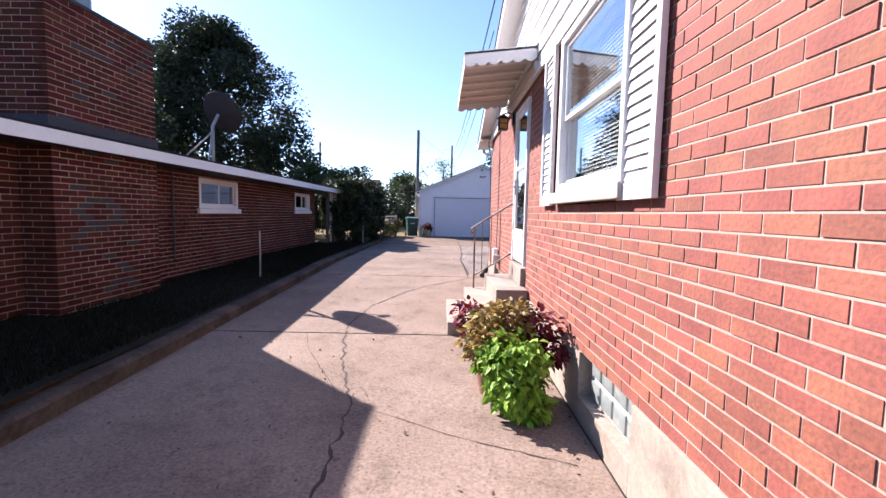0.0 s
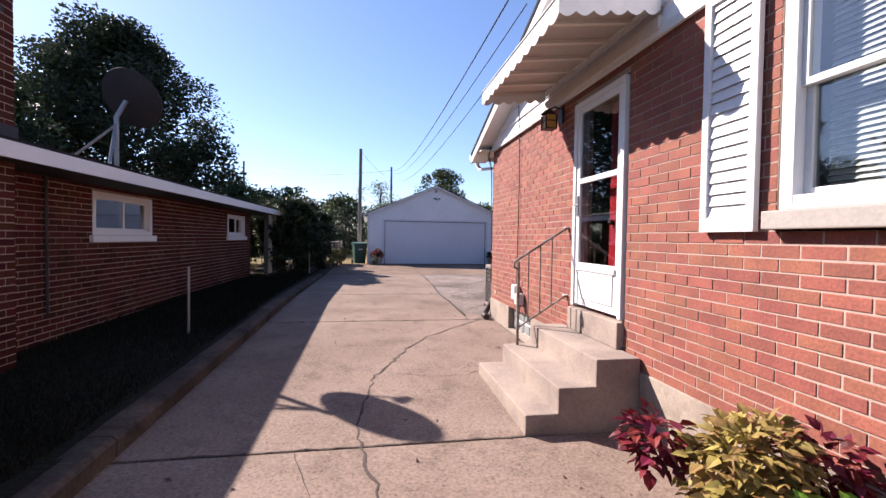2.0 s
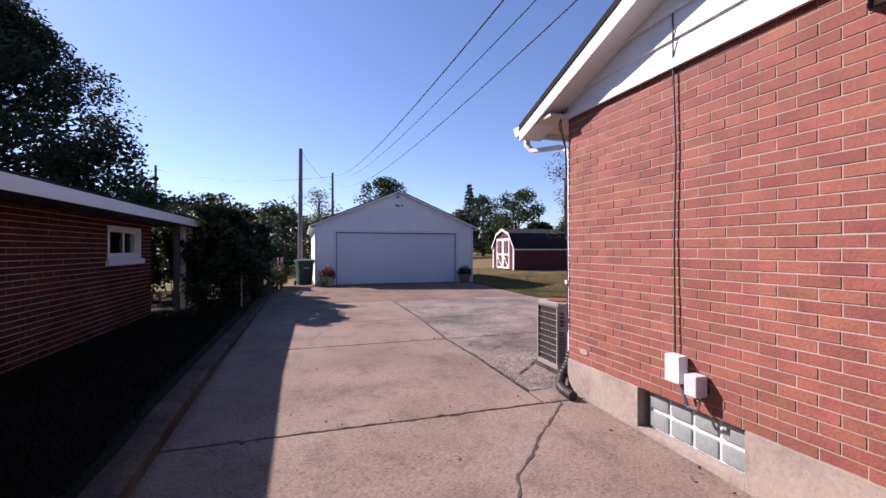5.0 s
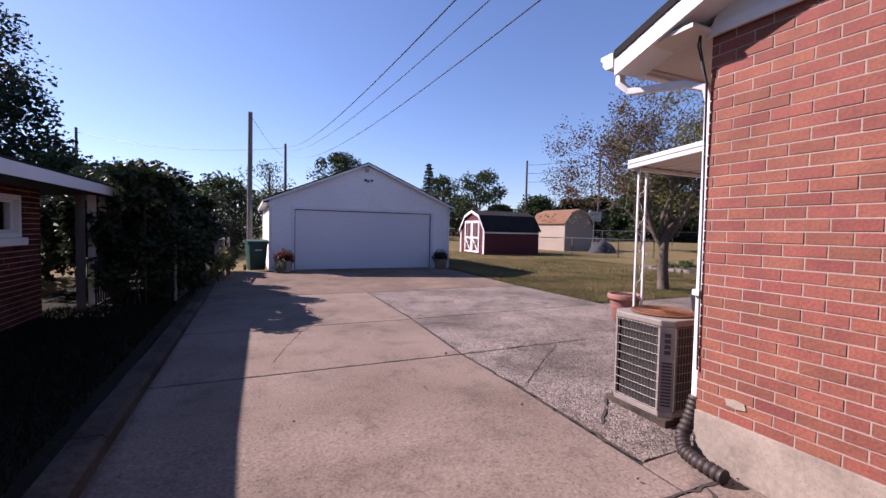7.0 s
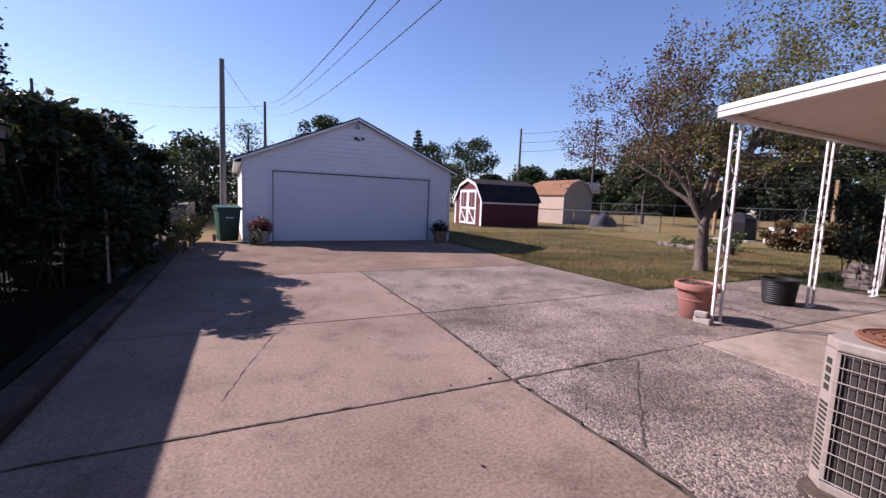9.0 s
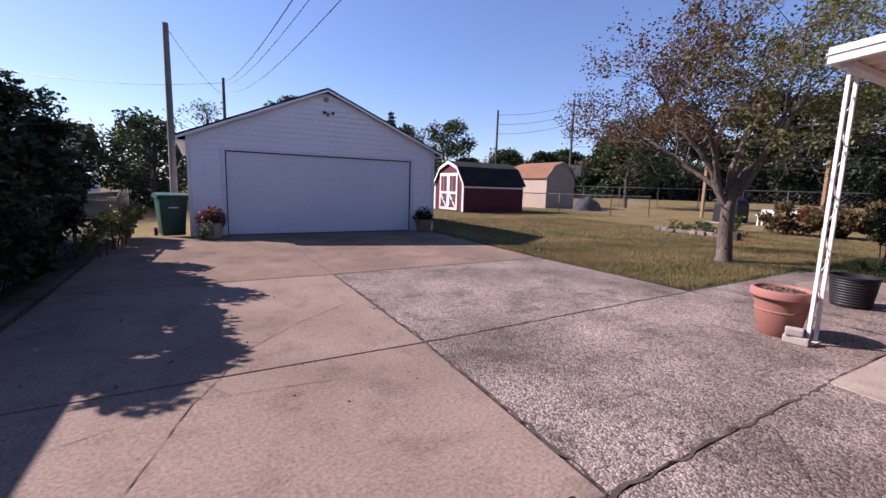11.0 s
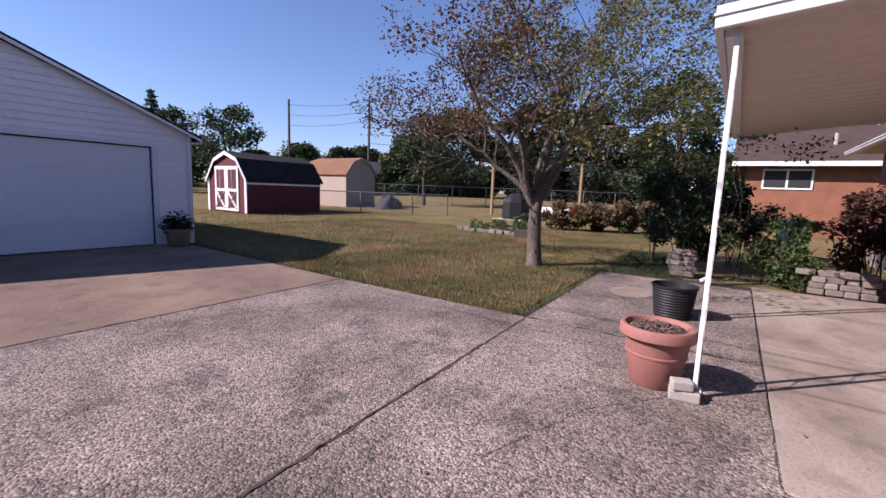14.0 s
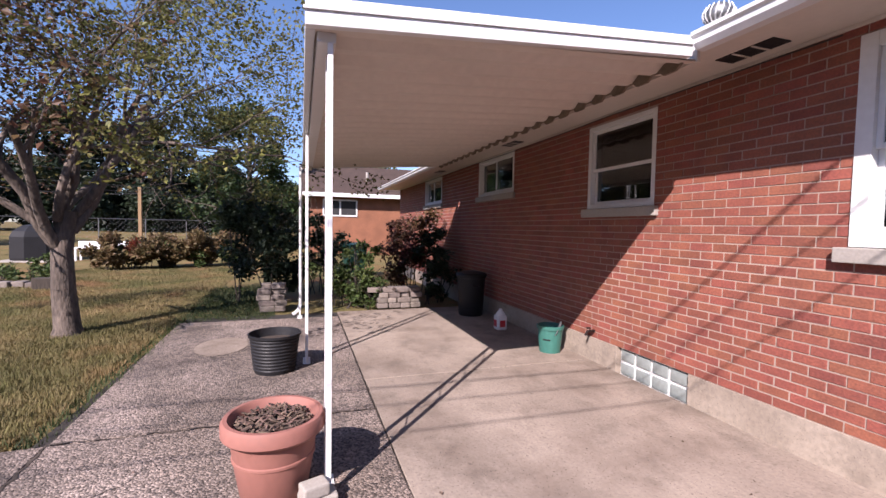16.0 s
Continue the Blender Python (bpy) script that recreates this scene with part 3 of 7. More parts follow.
def brick_wall(parent, start, ux, normal, length, z0, courses, openings, mat, one, near, thick=0.2, seed=1, mortar=M_MORTAR, trim=(0.0, 0.0)):
    """Running bond on a mortar core. start: the wall face's foot at u = 0; ux: the way along it; openings: (u0, u1, z0, z1);
    near: (u0, u1, z0, z1) where each brick is an object of its own."""
    rnd = random.Random(seed)
    o, ux, nn = Vector(start), Vector(ux), Vector(normal)
    z1 = z0 + courses * COURSE
    us = sorted({0, length, *[v for q in openings for v in q[:2] if 0 < v < length]})
    zs = sorted({z0, z1, *[v for q in openings for v in q[2:] if z0 < v < z1]})
    core = Shape()
    frame_m = Matrix((( ux.x, -nn.x, 0, o.x), (ux.y, -nn.y, 0, o.y), (0, 0, 1, 0), (0, 0, 0, 1)))   # local: along, inwards, up
    for a, b in zip(us, us[1:]):
        for c, d in zip(zs, zs[1:]):
            if not any(q[0] <= (a + b) / 2 <= q[1] and q[2] <= (c + d) / 2 <= q[3] for q in openings):
                core.box((max(a, trim[0]), PROUD, c), (min(b, length - trim[1]), thick, d), frame_m)
    part("mortar", core, mortar, parent)
    rest, g = Shape(), 0.0105
    for k in range(courses):
        lo = z0 + k * COURSE + g * 0.5
        hi = lo + COURSE - g
        u = -LONG * 0.5 * (k % 2)
        u += rnd.uniform(-0.004, 0.004)
        while u < length:
            a, b = max(u, 0), min(u + LONG - g, length)
            u += LONG
            spans = [(a, b)] if b - a > 0.02 else []
            for q in openings:
                if q[2] < hi - 0.01 and q[3] > lo + 0.01:
                    spans = [w for p, r in spans for w in ((p, min(r, q[0] - 0.004)), (max(p, q[1] + 0.004), r)) if w[1] - w[0] > 0.02]
            for p, r in spans:
                d = rnd.uniform(-0.0018, 0.0018)
                if abs(r - p - (LONG - g)) < 1e-6 and near and near[0] < p < near[1] and near[2] < lo < near[3]:
                    ob = new("brick", one)
                    ob.matrix_world = frame_m @ Matrix.Translation((p, d, lo)) @ pose(0, 0, 0, 0, rnd.gauss(0, 0.15), 0)
                    ob.parent = parent
                else:
                    rest.box((p, d, lo), (r, 0.05, hi), frame_m)
    raw("brickwork", rest, mat, parent, kind="stuff")


# ---- the house ----
ZB = 0.272
NC = 35
ZT = ZB + NC * COURSE
HX1, HY0, HY1 = 15.2, -1.8, 9.2

wall_side = setting("wall_side", "red brick side wall of the house with pale mortar", "brick wall")
side_open = [(-HY0 + 2.36, -HY0 + 3.86, 1.36, 2.80), (-HY0 + 5.20, -HY0 + 6.14, 0.40, 2.70)]
brick_wall(wall_side, (0, HY0, 0), (0, 1, 0), (-1, 0, 0), HY1 - HY0, ZB, NC, side_open, M_BRICK, BRICK_ONE,
           (-HY0 + 1.4, -HY0 + 3.6, 0.45, 1.36), seed=3, trim=(0.0, 0.012))
wall_back = setting("wall_back", "red brick back wall of the house under the patio roof", "brick wall")
BACK_OPEN = [(HX1 - 4.84, HX1 - 3.81, 1.77, 2.73), (HX1 - 8.2, HX1 - 6.75, 2.12, 2.80), (HX1 - 12.0, HX1 - 10.5, 2.12, 2.80), (HX1 - 2.22, HX1 - 1.2, 1.44, 2.74)]
brick_wall(wall_back, (HX1, HY1, 0), (-1, 0, 0), (0, 1, 0), HX1 - 0.05, ZB, NC, BACK_OPEN, M_BRICK, BRICK_ONE,
           (HX1 - 4.6, HX1 - 2.2, 0.3, 1.3), seed=4, trim=(0.0, 0.2))
shell = Shape()
shell.box((HX1 - 0.2, HY0, -0.3), (HX1, HY1 - 0.2, ZT)).box((0.2, HY0, -0.3), (HX1 - 0.2, HY0 + 0.2, ZT))
raw("wall_front", shell, M_BRICK, kind="structure")
tagged(bpy.data.objects["wall_front"], "plain brick walls that close the house", "brick wall")
# Room linings with the indoor darkness put into their colour.
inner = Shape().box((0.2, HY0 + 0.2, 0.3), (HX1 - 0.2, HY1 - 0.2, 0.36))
tagged(part("floor", inner, M_DARK, kind="structure"), "floor inside the house, blackened for the unlit room", "floor")
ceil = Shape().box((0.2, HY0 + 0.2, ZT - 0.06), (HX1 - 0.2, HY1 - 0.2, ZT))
tagged(part("ceiling", ceil, M_DARK, kind="structure"), "ceiling inside the house, blackened for the unlit room", "ceiling")
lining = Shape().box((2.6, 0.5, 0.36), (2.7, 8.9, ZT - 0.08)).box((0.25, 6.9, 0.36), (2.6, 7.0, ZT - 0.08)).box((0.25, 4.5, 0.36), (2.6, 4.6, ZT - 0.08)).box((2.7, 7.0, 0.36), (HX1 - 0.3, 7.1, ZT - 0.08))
tagged(part("wall_inner", lining, M_DARK, kind="structure"), "added inner walls, blackened for the unlit rooms behind the panes", "wall")

foundation = setting("foundation", "bare concrete foundation below the bricks", "foundation")
for a, b, z in ((HY0, 2.15, ZB), (2.15, 3.02, -0.055), (3.02, 7.28, ZB), (7.28, 8.2, -0.055), (8.2, HY1, ZB)):
    part("side", Shape().box((-0.012, a, -0.6), (0.2, b, z)), M_FOUND, foundation, bevel=0.004)
for a, b, z in ((0.2, 3.33, ZB), (3.33, 4.24, -0.03), (4.24, HX1, ZB)):
    part("back", Shape().box((a, HY1 - 0.2, -0.6), (b, HY1 + 0.012, z)), M_FOUND, foundation, bevel=0.004)


def block_window(name, axis, u0, u1, z0, z1, nx, nz, face):
    """Panel of glass blocks, set back in the foundation."""
    w = setting(name, "glass block basement window with white joints", "window")
    gap = 0.014
    out = 1 if axis == 'x' else -1

    def corners(a, b, c, d, near, far):
        if axis == 'x':
            return (a, near, c), (b, far, d)
        return (near, a, c), (far, b, d)
    s = Shape().box(*corners(u0, u1, z0, z1, face + out * -0.02, face + out * -0.09))
    part("joints", s, M_BLOCK_MORTAR, w)
    for i in range(nx):
        for j in range(nz):
            a, b = u0 + (u1 - u0) * i / nx + gap, u0 + (u1 - u0) * (i + 1) / nx - gap
            c, d = z0 + (z1 - z0) * j / nz + gap, z0 + (z1 - z0) * (j + 1) / nz - gap
            part("glass_block", Shape().box(*corners(a, b, c, d, face - out * 0.004, face - out * 0.07)), M_BLOCK, w, bevel=0.015, smooth=True)
    return w


block_window("window_block_front", 'y', 2.17, 3.0, -0.05, 0.265, 4, 2, 0.06)
block_window("window_block_rear", 'y', 7.3, 8.16, -0.05, 0.262, 4, 2, 0.06)
block_window("window_block_patio", 'x', 3.35, 4.22, -0.025, 0.268, 4, 2, HY1 - 0.02)

# gable siding and roof
RISE = 0.35
EAVE_Y, EAVE_Z = 9.80, 2.80
RIDGE_Y = (HY0 + HY1) / 2


def roof_z(y):
    """Underside of the roof deck."""
    return EAVE_Z + RISE * (EAVE_Y - max(y, 2 * RIDGE_Y - y))


gable = setting("gable_side", "white lap siding in the gable above the bricks", "siding")
zb = ZT
while zb < roof_z(RIDGE_Y) - 0.1:
    zt = min(zb + 0.2, roof_z(RIDGE_Y) - 0.05)
    ya = EAVE_Y - (zb - EAVE_Z) / RISE - 0.05
    yb = EAVE_Y - (zt - EAVE_Z) / RISE - 0.05
    ya, yb = min(ya, HY1 + 0.02), min(yb, HY1 + 0.02)
    ma, mb = 2 * RIDGE_Y - ya, 2 * RIDGE_Y - yb
    s = Shape()
    s.add([(-0.035, ma, zb), (-0.035, ya, zb), (-0.012, yb, zt), (-0.012, mb, zt), (0.1, ma, zb), (0.1, ya, zb), (0.1, yb, zt), (0.1, mb, zt)],
          [(0, 1, 2, 3), (4, 7, 6, 5), (0, 4, 5, 1), (3, 2, 6, 7), (1, 5, 6, 2), (0, 3, 7, 4)])
    part("siding_board", s, M_SIDING, gable)
    zb += 0.2
roof = setting("roof", "dark shingle roof with white trim and gutter", "roof")
deck = Shape()
for sgn in (1, -1):
    ye = EAVE_Y if sgn > 0 else 2 * RIDGE_Y - EAVE_Y
    deck.add([(-0.27, ye, EAVE_Z + 0.03), (HX1 + 0.27, ye, EAVE_Z + 0.03), (HX1 + 0.27, RIDGE_Y, roof_z(RIDGE_Y) + 0.03), (-0.27, RIDGE_Y, roof_z(RIDGE_Y) + 0.03),
              (-0.27, ye, EAVE_Z + 0.09), (HX1 + 0.27, ye, EAVE_Z + 0.09), (HX1 + 0.27, RIDGE_Y, roof_z(RIDGE_Y) + 0.09), (-0.27, RIDGE_Y, roof_z(RIDGE_Y) + 0.09)],
             [(0, 1, 2, 3), (4, 5, 6, 7), (0, 1, 5, 4), (1, 2, 6, 5), (2, 3, 7, 6), (3, 0, 4, 7)])
part("shingles", deck, M_SHINGLE, roof)
# rake board, soffit under the rake, and back soffit
for sgn in (1, -1):
    def my(y):
        return y if sgn > 0 else 2 * RIDGE_Y - y
    s = Shape()
    zr = roof_z(RIDGE_Y)
    s.add([(-0.26, my(EAVE_Y), EAVE_Z + 0.03), (-0.26, RIDGE_Y, zr + 0.03), (-0.26, RIDGE_Y, zr - 0.14), (-0.26, my(EAVE_Y), EAVE_Z - 0.10),
           (-0.235, my(EAVE_Y), EAVE_Z + 0.03), (-0.235, RIDGE_Y, zr + 0.03), (-0.235, RIDGE_Y, zr - 0.14), (-0.235, my(EAVE_Y), EAVE_Z - 0.10)],
          [(0, 1, 2, 3), (4, 7, 6, 5), (0, 4, 5, 1), (2, 6, 7, 3), (0, 3, 7, 4), (1, 5, 6, 2)])
    part("rake_board", s, M_WHITE, roof)
    s = Shape()
    s.add([(-0.24, my(EAVE_Y), EAVE_Z - 0.08), (-0.24, RIDGE_Y, zr - 0.12), (0.02, RIDGE_Y, zr - 0.12), (0.02, my(EAVE_Y), EAVE_Z - 0.08),
           (-0.24, my(EAVE_Y), EAVE_Z - 0.06), (-0.24, RIDGE_Y, zr - 0.10), (0.02, RIDGE_Y, zr - 0.10), (0.02, my(EAVE_Y), EAVE_Z - 0.06)],
          [(0, 1, 2, 3), (4, 7, 6, 5), (0, 4, 5, 1), (2, 6, 7, 3), (0, 3, 7, 4), (1, 5, 6, 2)])
    part("rake_soffit", s, M_WHITE, roof)
part("soffit", Shape().box((-0.23, HY1 - 0.02, ZT + 0.002), (HX1 + 0.2, EAVE_Y, ZT + 0.03)), M_SOFFIT, roof, "cream painted soffit")
part("fascia", Shape().box((-0.23, EAVE_Y, ZT - 0.02), (HX1 + 0.25, EAVE_Y + 0.02, EAVE_Z + 0.06)), M_WHITE, roof)
part("bed_moulding", Shape().box((0, HY1 + 0.003, ZT - 0.022), (HX1, HY1 + 0.022, ZT)), M_SOFFIT, roof)
part("frieze", Shape().box((-0.042, HY0, ZT - 0.02), (-0.014, HY1 + 0.02, ZT + 0.05)), M_WHITE, roof)
for x in (2.75, 6.4, 10.0):
    v = thing("soffit_vent", "dark screened vent slots in the soffit", "vent", "soffit vents")
    part("screen", Shape().box((x - 0.21, 9.33, ZT - 0.004), (x + 0.21, 9.50, ZT + 0.01)), M_BLACK, v)
    for dx in (-0.07, 0.07):
        part("bar", Shape().box((x + dx - 0.008, 9.325, ZT - 0.010), (x + dx + 0.008, 9.505, ZT - 0.003)), M_SOFFIT, v)


def gutter(name, x0, x1, y, z, parent_label):
    g = thing(name, parent_label, "gutter")
    s = Shape()
    prof = [(0.0, 0.0), (0.07, 0.0), (0.10, 0.035), (0.105, 0.07), (0.125, 0.085), (0.125, 0.11), (0.112, 0.113), (0.0, 0.113)]
    s.prism([(y + a, z + b) for a, b in prof], 'x', x0, x1)
    part("trough", s, M_ALU, g)
    return g


gut = gutter("gutter", -0.26, 2.78, EAVE_Y + 0.021, EAVE_Z - 0.03, "white aluminium gutter along the back eave")
gut2 = gutter("gutter", 8.62, HX1 + 0.27, EAVE_Y + 0.021, EAVE_Z - 0.03, "white aluminium gutter along the far back eave")


def square_pipe(points, w, d):
    s = Shape()
    pts = [Vector(p) for p in points]
    for i, p in enumerate(pts):
        t = (pts[min(i + 1, len(pts) - 1)] - pts[max(i - 1, 0)]).normalized()
        a = Vector((1, 0, 0))
        a = (a - t * a.dot(t)).normalized()
        b = t.cross(a)
        for sx, sy in ((-1, -1), (1, -1), (1, 1), (-1, 1)):
            s.v.append(tuple(p + a * w * sx / 2 + b * d * sy / 2))
    for i in range(len(pts) - 1):
        s.f += [(4 * i + k, 4 * i + (k + 1) % 4, 4 * i + 4 + (k + 1) % 4, 4 * i + 4 + k) for k in range(4)]
    s.f += [(3, 2, 1, 0), tuple(4 * (len(pts) - 1) + k for k in range(4))]
    return s


down = thing("downspout", "white rectangular downspout on the house corner", "downspout")
part("pipe", square_pipe([(-0.12, 9.87, 2.78), (-0.12, 9.87, 2.68), (-0.09, 9.80, 2.60), (0.02, 9.40, 2.56), (0.05, 9.26, 2.50), (0.06, 9.235, 2.40), (0.06, 9.235, 0.30)], 0.065, 0.05), M_ALU, down, bevel=0.008)
part("strap", Shape().box((0.0, 9.205, 1.06), (0.12, 9.268, 1.10)), M_ALU, down)
drain = thing("drain_pipe", "dark brown corrugated drain pipe from the downspout", "drain pipe")
pts, rs = [], []
path = [(0.06, 9.24, 0.34), (0.03, 9.25, 0.2), (-0.05, 9.26, 0.06), (-0.12, 9.18, 0.0), (-0.16, 9.05, -0.005), (-0.17, 8.88, -0.01)]
for i in range(60):
    t = i / 59 * (len(path) - 1)
    k = min(int(t), len(path) - 2)
    pts.append(Vector(path[k]).lerp(Vector(path[k + 1]), t - k))
    rs.append(0.05 if i % 3 else 0.041)
part("hose", Shape().tube(pts, rs, 12), M_HOSE, drain, smooth=True)
for k, (dx, n) in enumerate(((0.03, 1), (0.055, 2))):
    c = thing("cable", "black service cable clipped down the house corner", "cable", "service cables")
    part("line", Shape().tube([(-0.03 + 0.02 * k, 9.26, 3.1 - 0.1 * k), (-0.035 - dx, 9.24, 2.75), (-0.015 - dx * 0.3, 9.21, 2.5), (-0.012, 9.205, 1.6), (-0.012, 9.20, 0.9), (-0.012, 9.195, 0.55 + 0.1 * k)], 0.006, 6), M_CABLE, c, smooth=True)


def window_unit(name, axis, u0, u1, z0, z1, face, out, label, style="hung", sill=True, blinds=0.0, jamb=0.05, glass=M_PANE, sill_mat=M_SILL):
    """White window in a wall opening. face: the wall's outer plane, out: +1 or -1 along its axis."""
    w = setting(name, label, "window")

    def bx(s, a, b, c, d, near, far):
        n, f = face + out * near, face + out * far
        return s.box((a, n, c), (b, f, d)) if axis == 'x' else s.box((n, a, c), (f, b, d))
    s = Shape()
    bx(s, u0, u0 + jamb, z0, z1, 0.0, -0.14)
    bx(s, u1 - jamb, u1, z0, z1, 0.0, -0.14)
    bx(s, u0 + jamb, u1 - jamb, z1 - jamb, z1, -0.002, -0.14)
    bx(s, u0 + jamb, u1 - jamb, z0, z0 + jamb, -0.002, -0.14)
    part("window_frame", s, M_WHITE, w, bevel=0.004)
    a, b, c, d = u0 + jamb, u1 - jamb, z0 + jamb, z1 - jamb
    r = 0.035
    if style == "hung":
        mid = c + (d - c) * 0.47
        leaves = [(a, b, mid - 0.02, d, -0.03), (a, b, c, mid + 0.02, -0.065)]
    elif style == "slide":
        mid = (a + b) / 2
        leaves = [(a, mid + 0.02, c, d, -0.03), (mid - 0.02, b, c, d, -0.065)]
    else:
        leaves = [(a, b, c, d, -0.03)]
    for p, q, e, f, dep in leaves:
        s = Shape()
        bx(s, p, p + r, e, f, dep, dep - 0.03)
        bx(s, q - r, q, e, f, dep, dep - 0.03)
        bx(s, p + r, q - r, e, e + r, dep - 0.001, dep - 0.03)
        bx(s, p + r, q - r, f - r, f, dep - 0.001, dep - 0.03)
        sash = part("sash", s, M_WHITE, w, bevel=0.004)
        pane = part("pane", bx(Shape(), p + r - 0.005, q - r + 0.005, e + r - 0.005, f - r + 0.005, dep - 0.012, dep - 0.016), glass, sash)
        pane.visible_shadow = False
    if blinds:
        bl = part("blind", bx(Shape(), a + 0.03, b - 0.03, d - 0.05, d, -0.16, -0.2), M_BLIND, w, "pale horizontal blind")
        n = int((d - c - 0.05) / 0.03)
        for i in range(n):
            zz = d - 0.06 - i * 0.03
            s = Shape()
            y0, y1 = face + out * -0.171, face + out * -0.189
            lo, hi = zz - 0.013, zz + 0.013
            q = [(a + 0.03, y0, lo), (b - 0.03, y0, lo), (b - 0.03, y1, hi), (a + 0.03, y1, hi)]
            q += [(x, y, z + 0.0025) for x, y, z in q]
            if axis == 'y':
                q = [(y, x, z) for x, y, z in q]
            s.add(q, [(0, 1, 2, 3), (4, 5, 6, 7), (0, 1, 5, 4), (1, 2, 6, 5), (2, 3, 7, 6), (3, 0, 4, 7)])
            part("slat", s, M_BLIND, bl)
    if sill:
        part("window_sill", bx(Shape(), u0 - 0.06, u1 + 0.06, z0 - 0.10, z0 - 0.004, 0.045, -0.1), sill_mat, w, bevel=0.008)
    return w


window_unit("window_side", 'y', 2.40, 3.82, 1.47, 2.80, -0.03, -1, "large white double-hung window with pale blinds", blinds=1, jamb=0.07)
window_unit("window_patio", 'x', 3.81, 4.84, 1.78, 2.73, HY1, 1, "white double-hung window with dark panes above the patio", jamb=0.05, glass=M_PANE_BACK)
window_unit("window_high_near", 'x', 6.75, 8.2, 2.13, 2.80, HY1, 1, "white sliding window high under the eave", "slide", glass=M_PANE_BACK)
window_unit("window_high_far", 'x', 10.5, 12.0, 2.13, 2.80, HY1, 1, "white sliding window high under the eave", "slide", glass=M_PANE_BACK)
window_unit("window_back_large", 'x', 1.2, 2.22, 1.45, 2.74, HY1 + 0.01, 1, "white double-hung window with blinds beside the patio", blinds=1, jamb=0.09)


def shutter(y0, y1, z0, z1):
    """Louvred shutter against the side wall."""
    t = thing("shutter", "white louvred shutter beside the window", "shutter", "window shutters")
    x0, x1, e = -0.014, -0.05, 0.05
    part("stile", Shape().box((x0, y0, z0), (x1, y0 + e, z1)), M_ALU, t, bevel=0.004)
    part("stile", Shape().box((x0, y1 - e, z0), (x1, y1, z1)), M_ALU, t, bevel=0.004)
    part("bottom_rail", Shape().box((x0, y0 + e, z0), (x1 + 0.002, y1 - e, z0 + 0.09)), M_ALU, t, bevel=0.004)
    part("top_rail", Shape().box((x0, y0 + e, z1 - 0.07), (x1 + 0.002, y1 - e, z1)), M_ALU, t, bevel=0.004)
    part("backing", Shape().box((x0, y0 + e, z0 + 0.09), (x0 - 0.006, y1 - e, z1 - 0.07)), M_ALU, t)
    z = z0 + 0.09
    while z < z1 - 0.09:
        s = Shape()
        q = [(-0.036, y0 + e, z), (-0.036, y1 - e, z), (-0.022, y1 - e, z + 0.068), (-0.022, y0 + e, z + 0.068)]
        s.add(q + [(x + 0.006, y, zz + 0.004) for x, y, zz in q], [(0, 1, 2, 3), (7, 6, 5, 4), (0, 4, 5, 1), (1, 5, 6, 2), (2, 6, 7, 3), (3, 7, 4, 0)])
        part("louvre", s, M_ALU, t)
        z += 0.07
    return t


shutter(3.95, 4.34, 1.36, 2.82)
shutter(2.0, 2.42, 1.36, 2.82)

# ---- side entrance ----
DY0, DY1, DZ0, DZ1 = 5.22, 6.12, 0.63, 2.69
door = setting("door_side", "white storm door with two panes in a white frame", "door")
s = Shape().box((-0.03, DY0, DZ0), (0.12, DY0 + 0.05, DZ1)).box((-0.03, DY1 - 0.05, DZ0), (0.12, DY1, DZ1)).box((-0.028, DY0 + 0.05, DZ1 - 0.05), (0.12, DY1 - 0.05, DZ1))
part("door_frame", s, M_WHITE, door, bevel=0.006)
a, b, c, d = DY0 + 0.053, DY1 - 0.053, DZ0 + 0.02, DZ1 - 0.053
leaf = Shape()
leaf.box((-0.015, a, c), (0.02, a + 0.06, d)).box((-0.015, b - 0.06, c), (0.02, b, d))
leaf.box((-0.014, a + 0.06, c), (0.02, b - 0.06, 1.075)).box((-0.014, a + 0.06, 1.87), (0.02, b - 0.06, 1.92)).box((-0.014, a + 0.06, d - 0.06), (0.02, b - 0.06, d))
lf = part("door_leaf", leaf, M_WHITE, door, bevel=0.005)
part("lower_panel", Shape().box((-0.024, a + 0.09, c + 0.07), (-0.0145, b - 0.09, 1.0)), M_WHITE, lf, bevel=0.006)
part("ledge", Shape().box((-0.035, a + 0.05, 1.0), (-0.0145, b - 0.05, 1.05)), M_WHITE, lf, bevel=0.006)
for z0, z1 in ((1.07, 1.875), (1.915, d - 0.055)):
    p = part("pane", Shape().box((0.0, a + 0.06, z0), (0.004, b - 0.06, z1)), M_PANE_DOOR, lf)
    p.visible_shadow = False
h = part("door_handle", Shape().box((-0.026, b - 0.055, 1.55), (-0.015, b - 0.015, 1.75)).tube([(-0.02, b - 0.035, 1.66), (-0.06, b - 0.035, 1.66), (-0.06, b - 0.06, 1.66), (-0.06, b - 0.13, 1.65)], 0.009, 8), M_STEEL, lf, "worn brass lever handle", smooth=True)
red = thing("inner_door", "red painted inner door standing ajar behind the glass", "door")
part("panel", Shape().box((0.14, DY0 + 0.06, DZ0 + 0.02), (0.18, DY0 + 0.48, DZ1 - 0.1)), M_REDDOOR, red, bevel=0.004)
part("knob", Shape().lathe([(0.0, 0), (0.02, 0.0), (0.028, 0.02), (0.02, 0.04), (0.0, 0.045)], 12, (0.12, DY0 + 0.42, 1.45)), M_BRONZE, red, smooth=True)

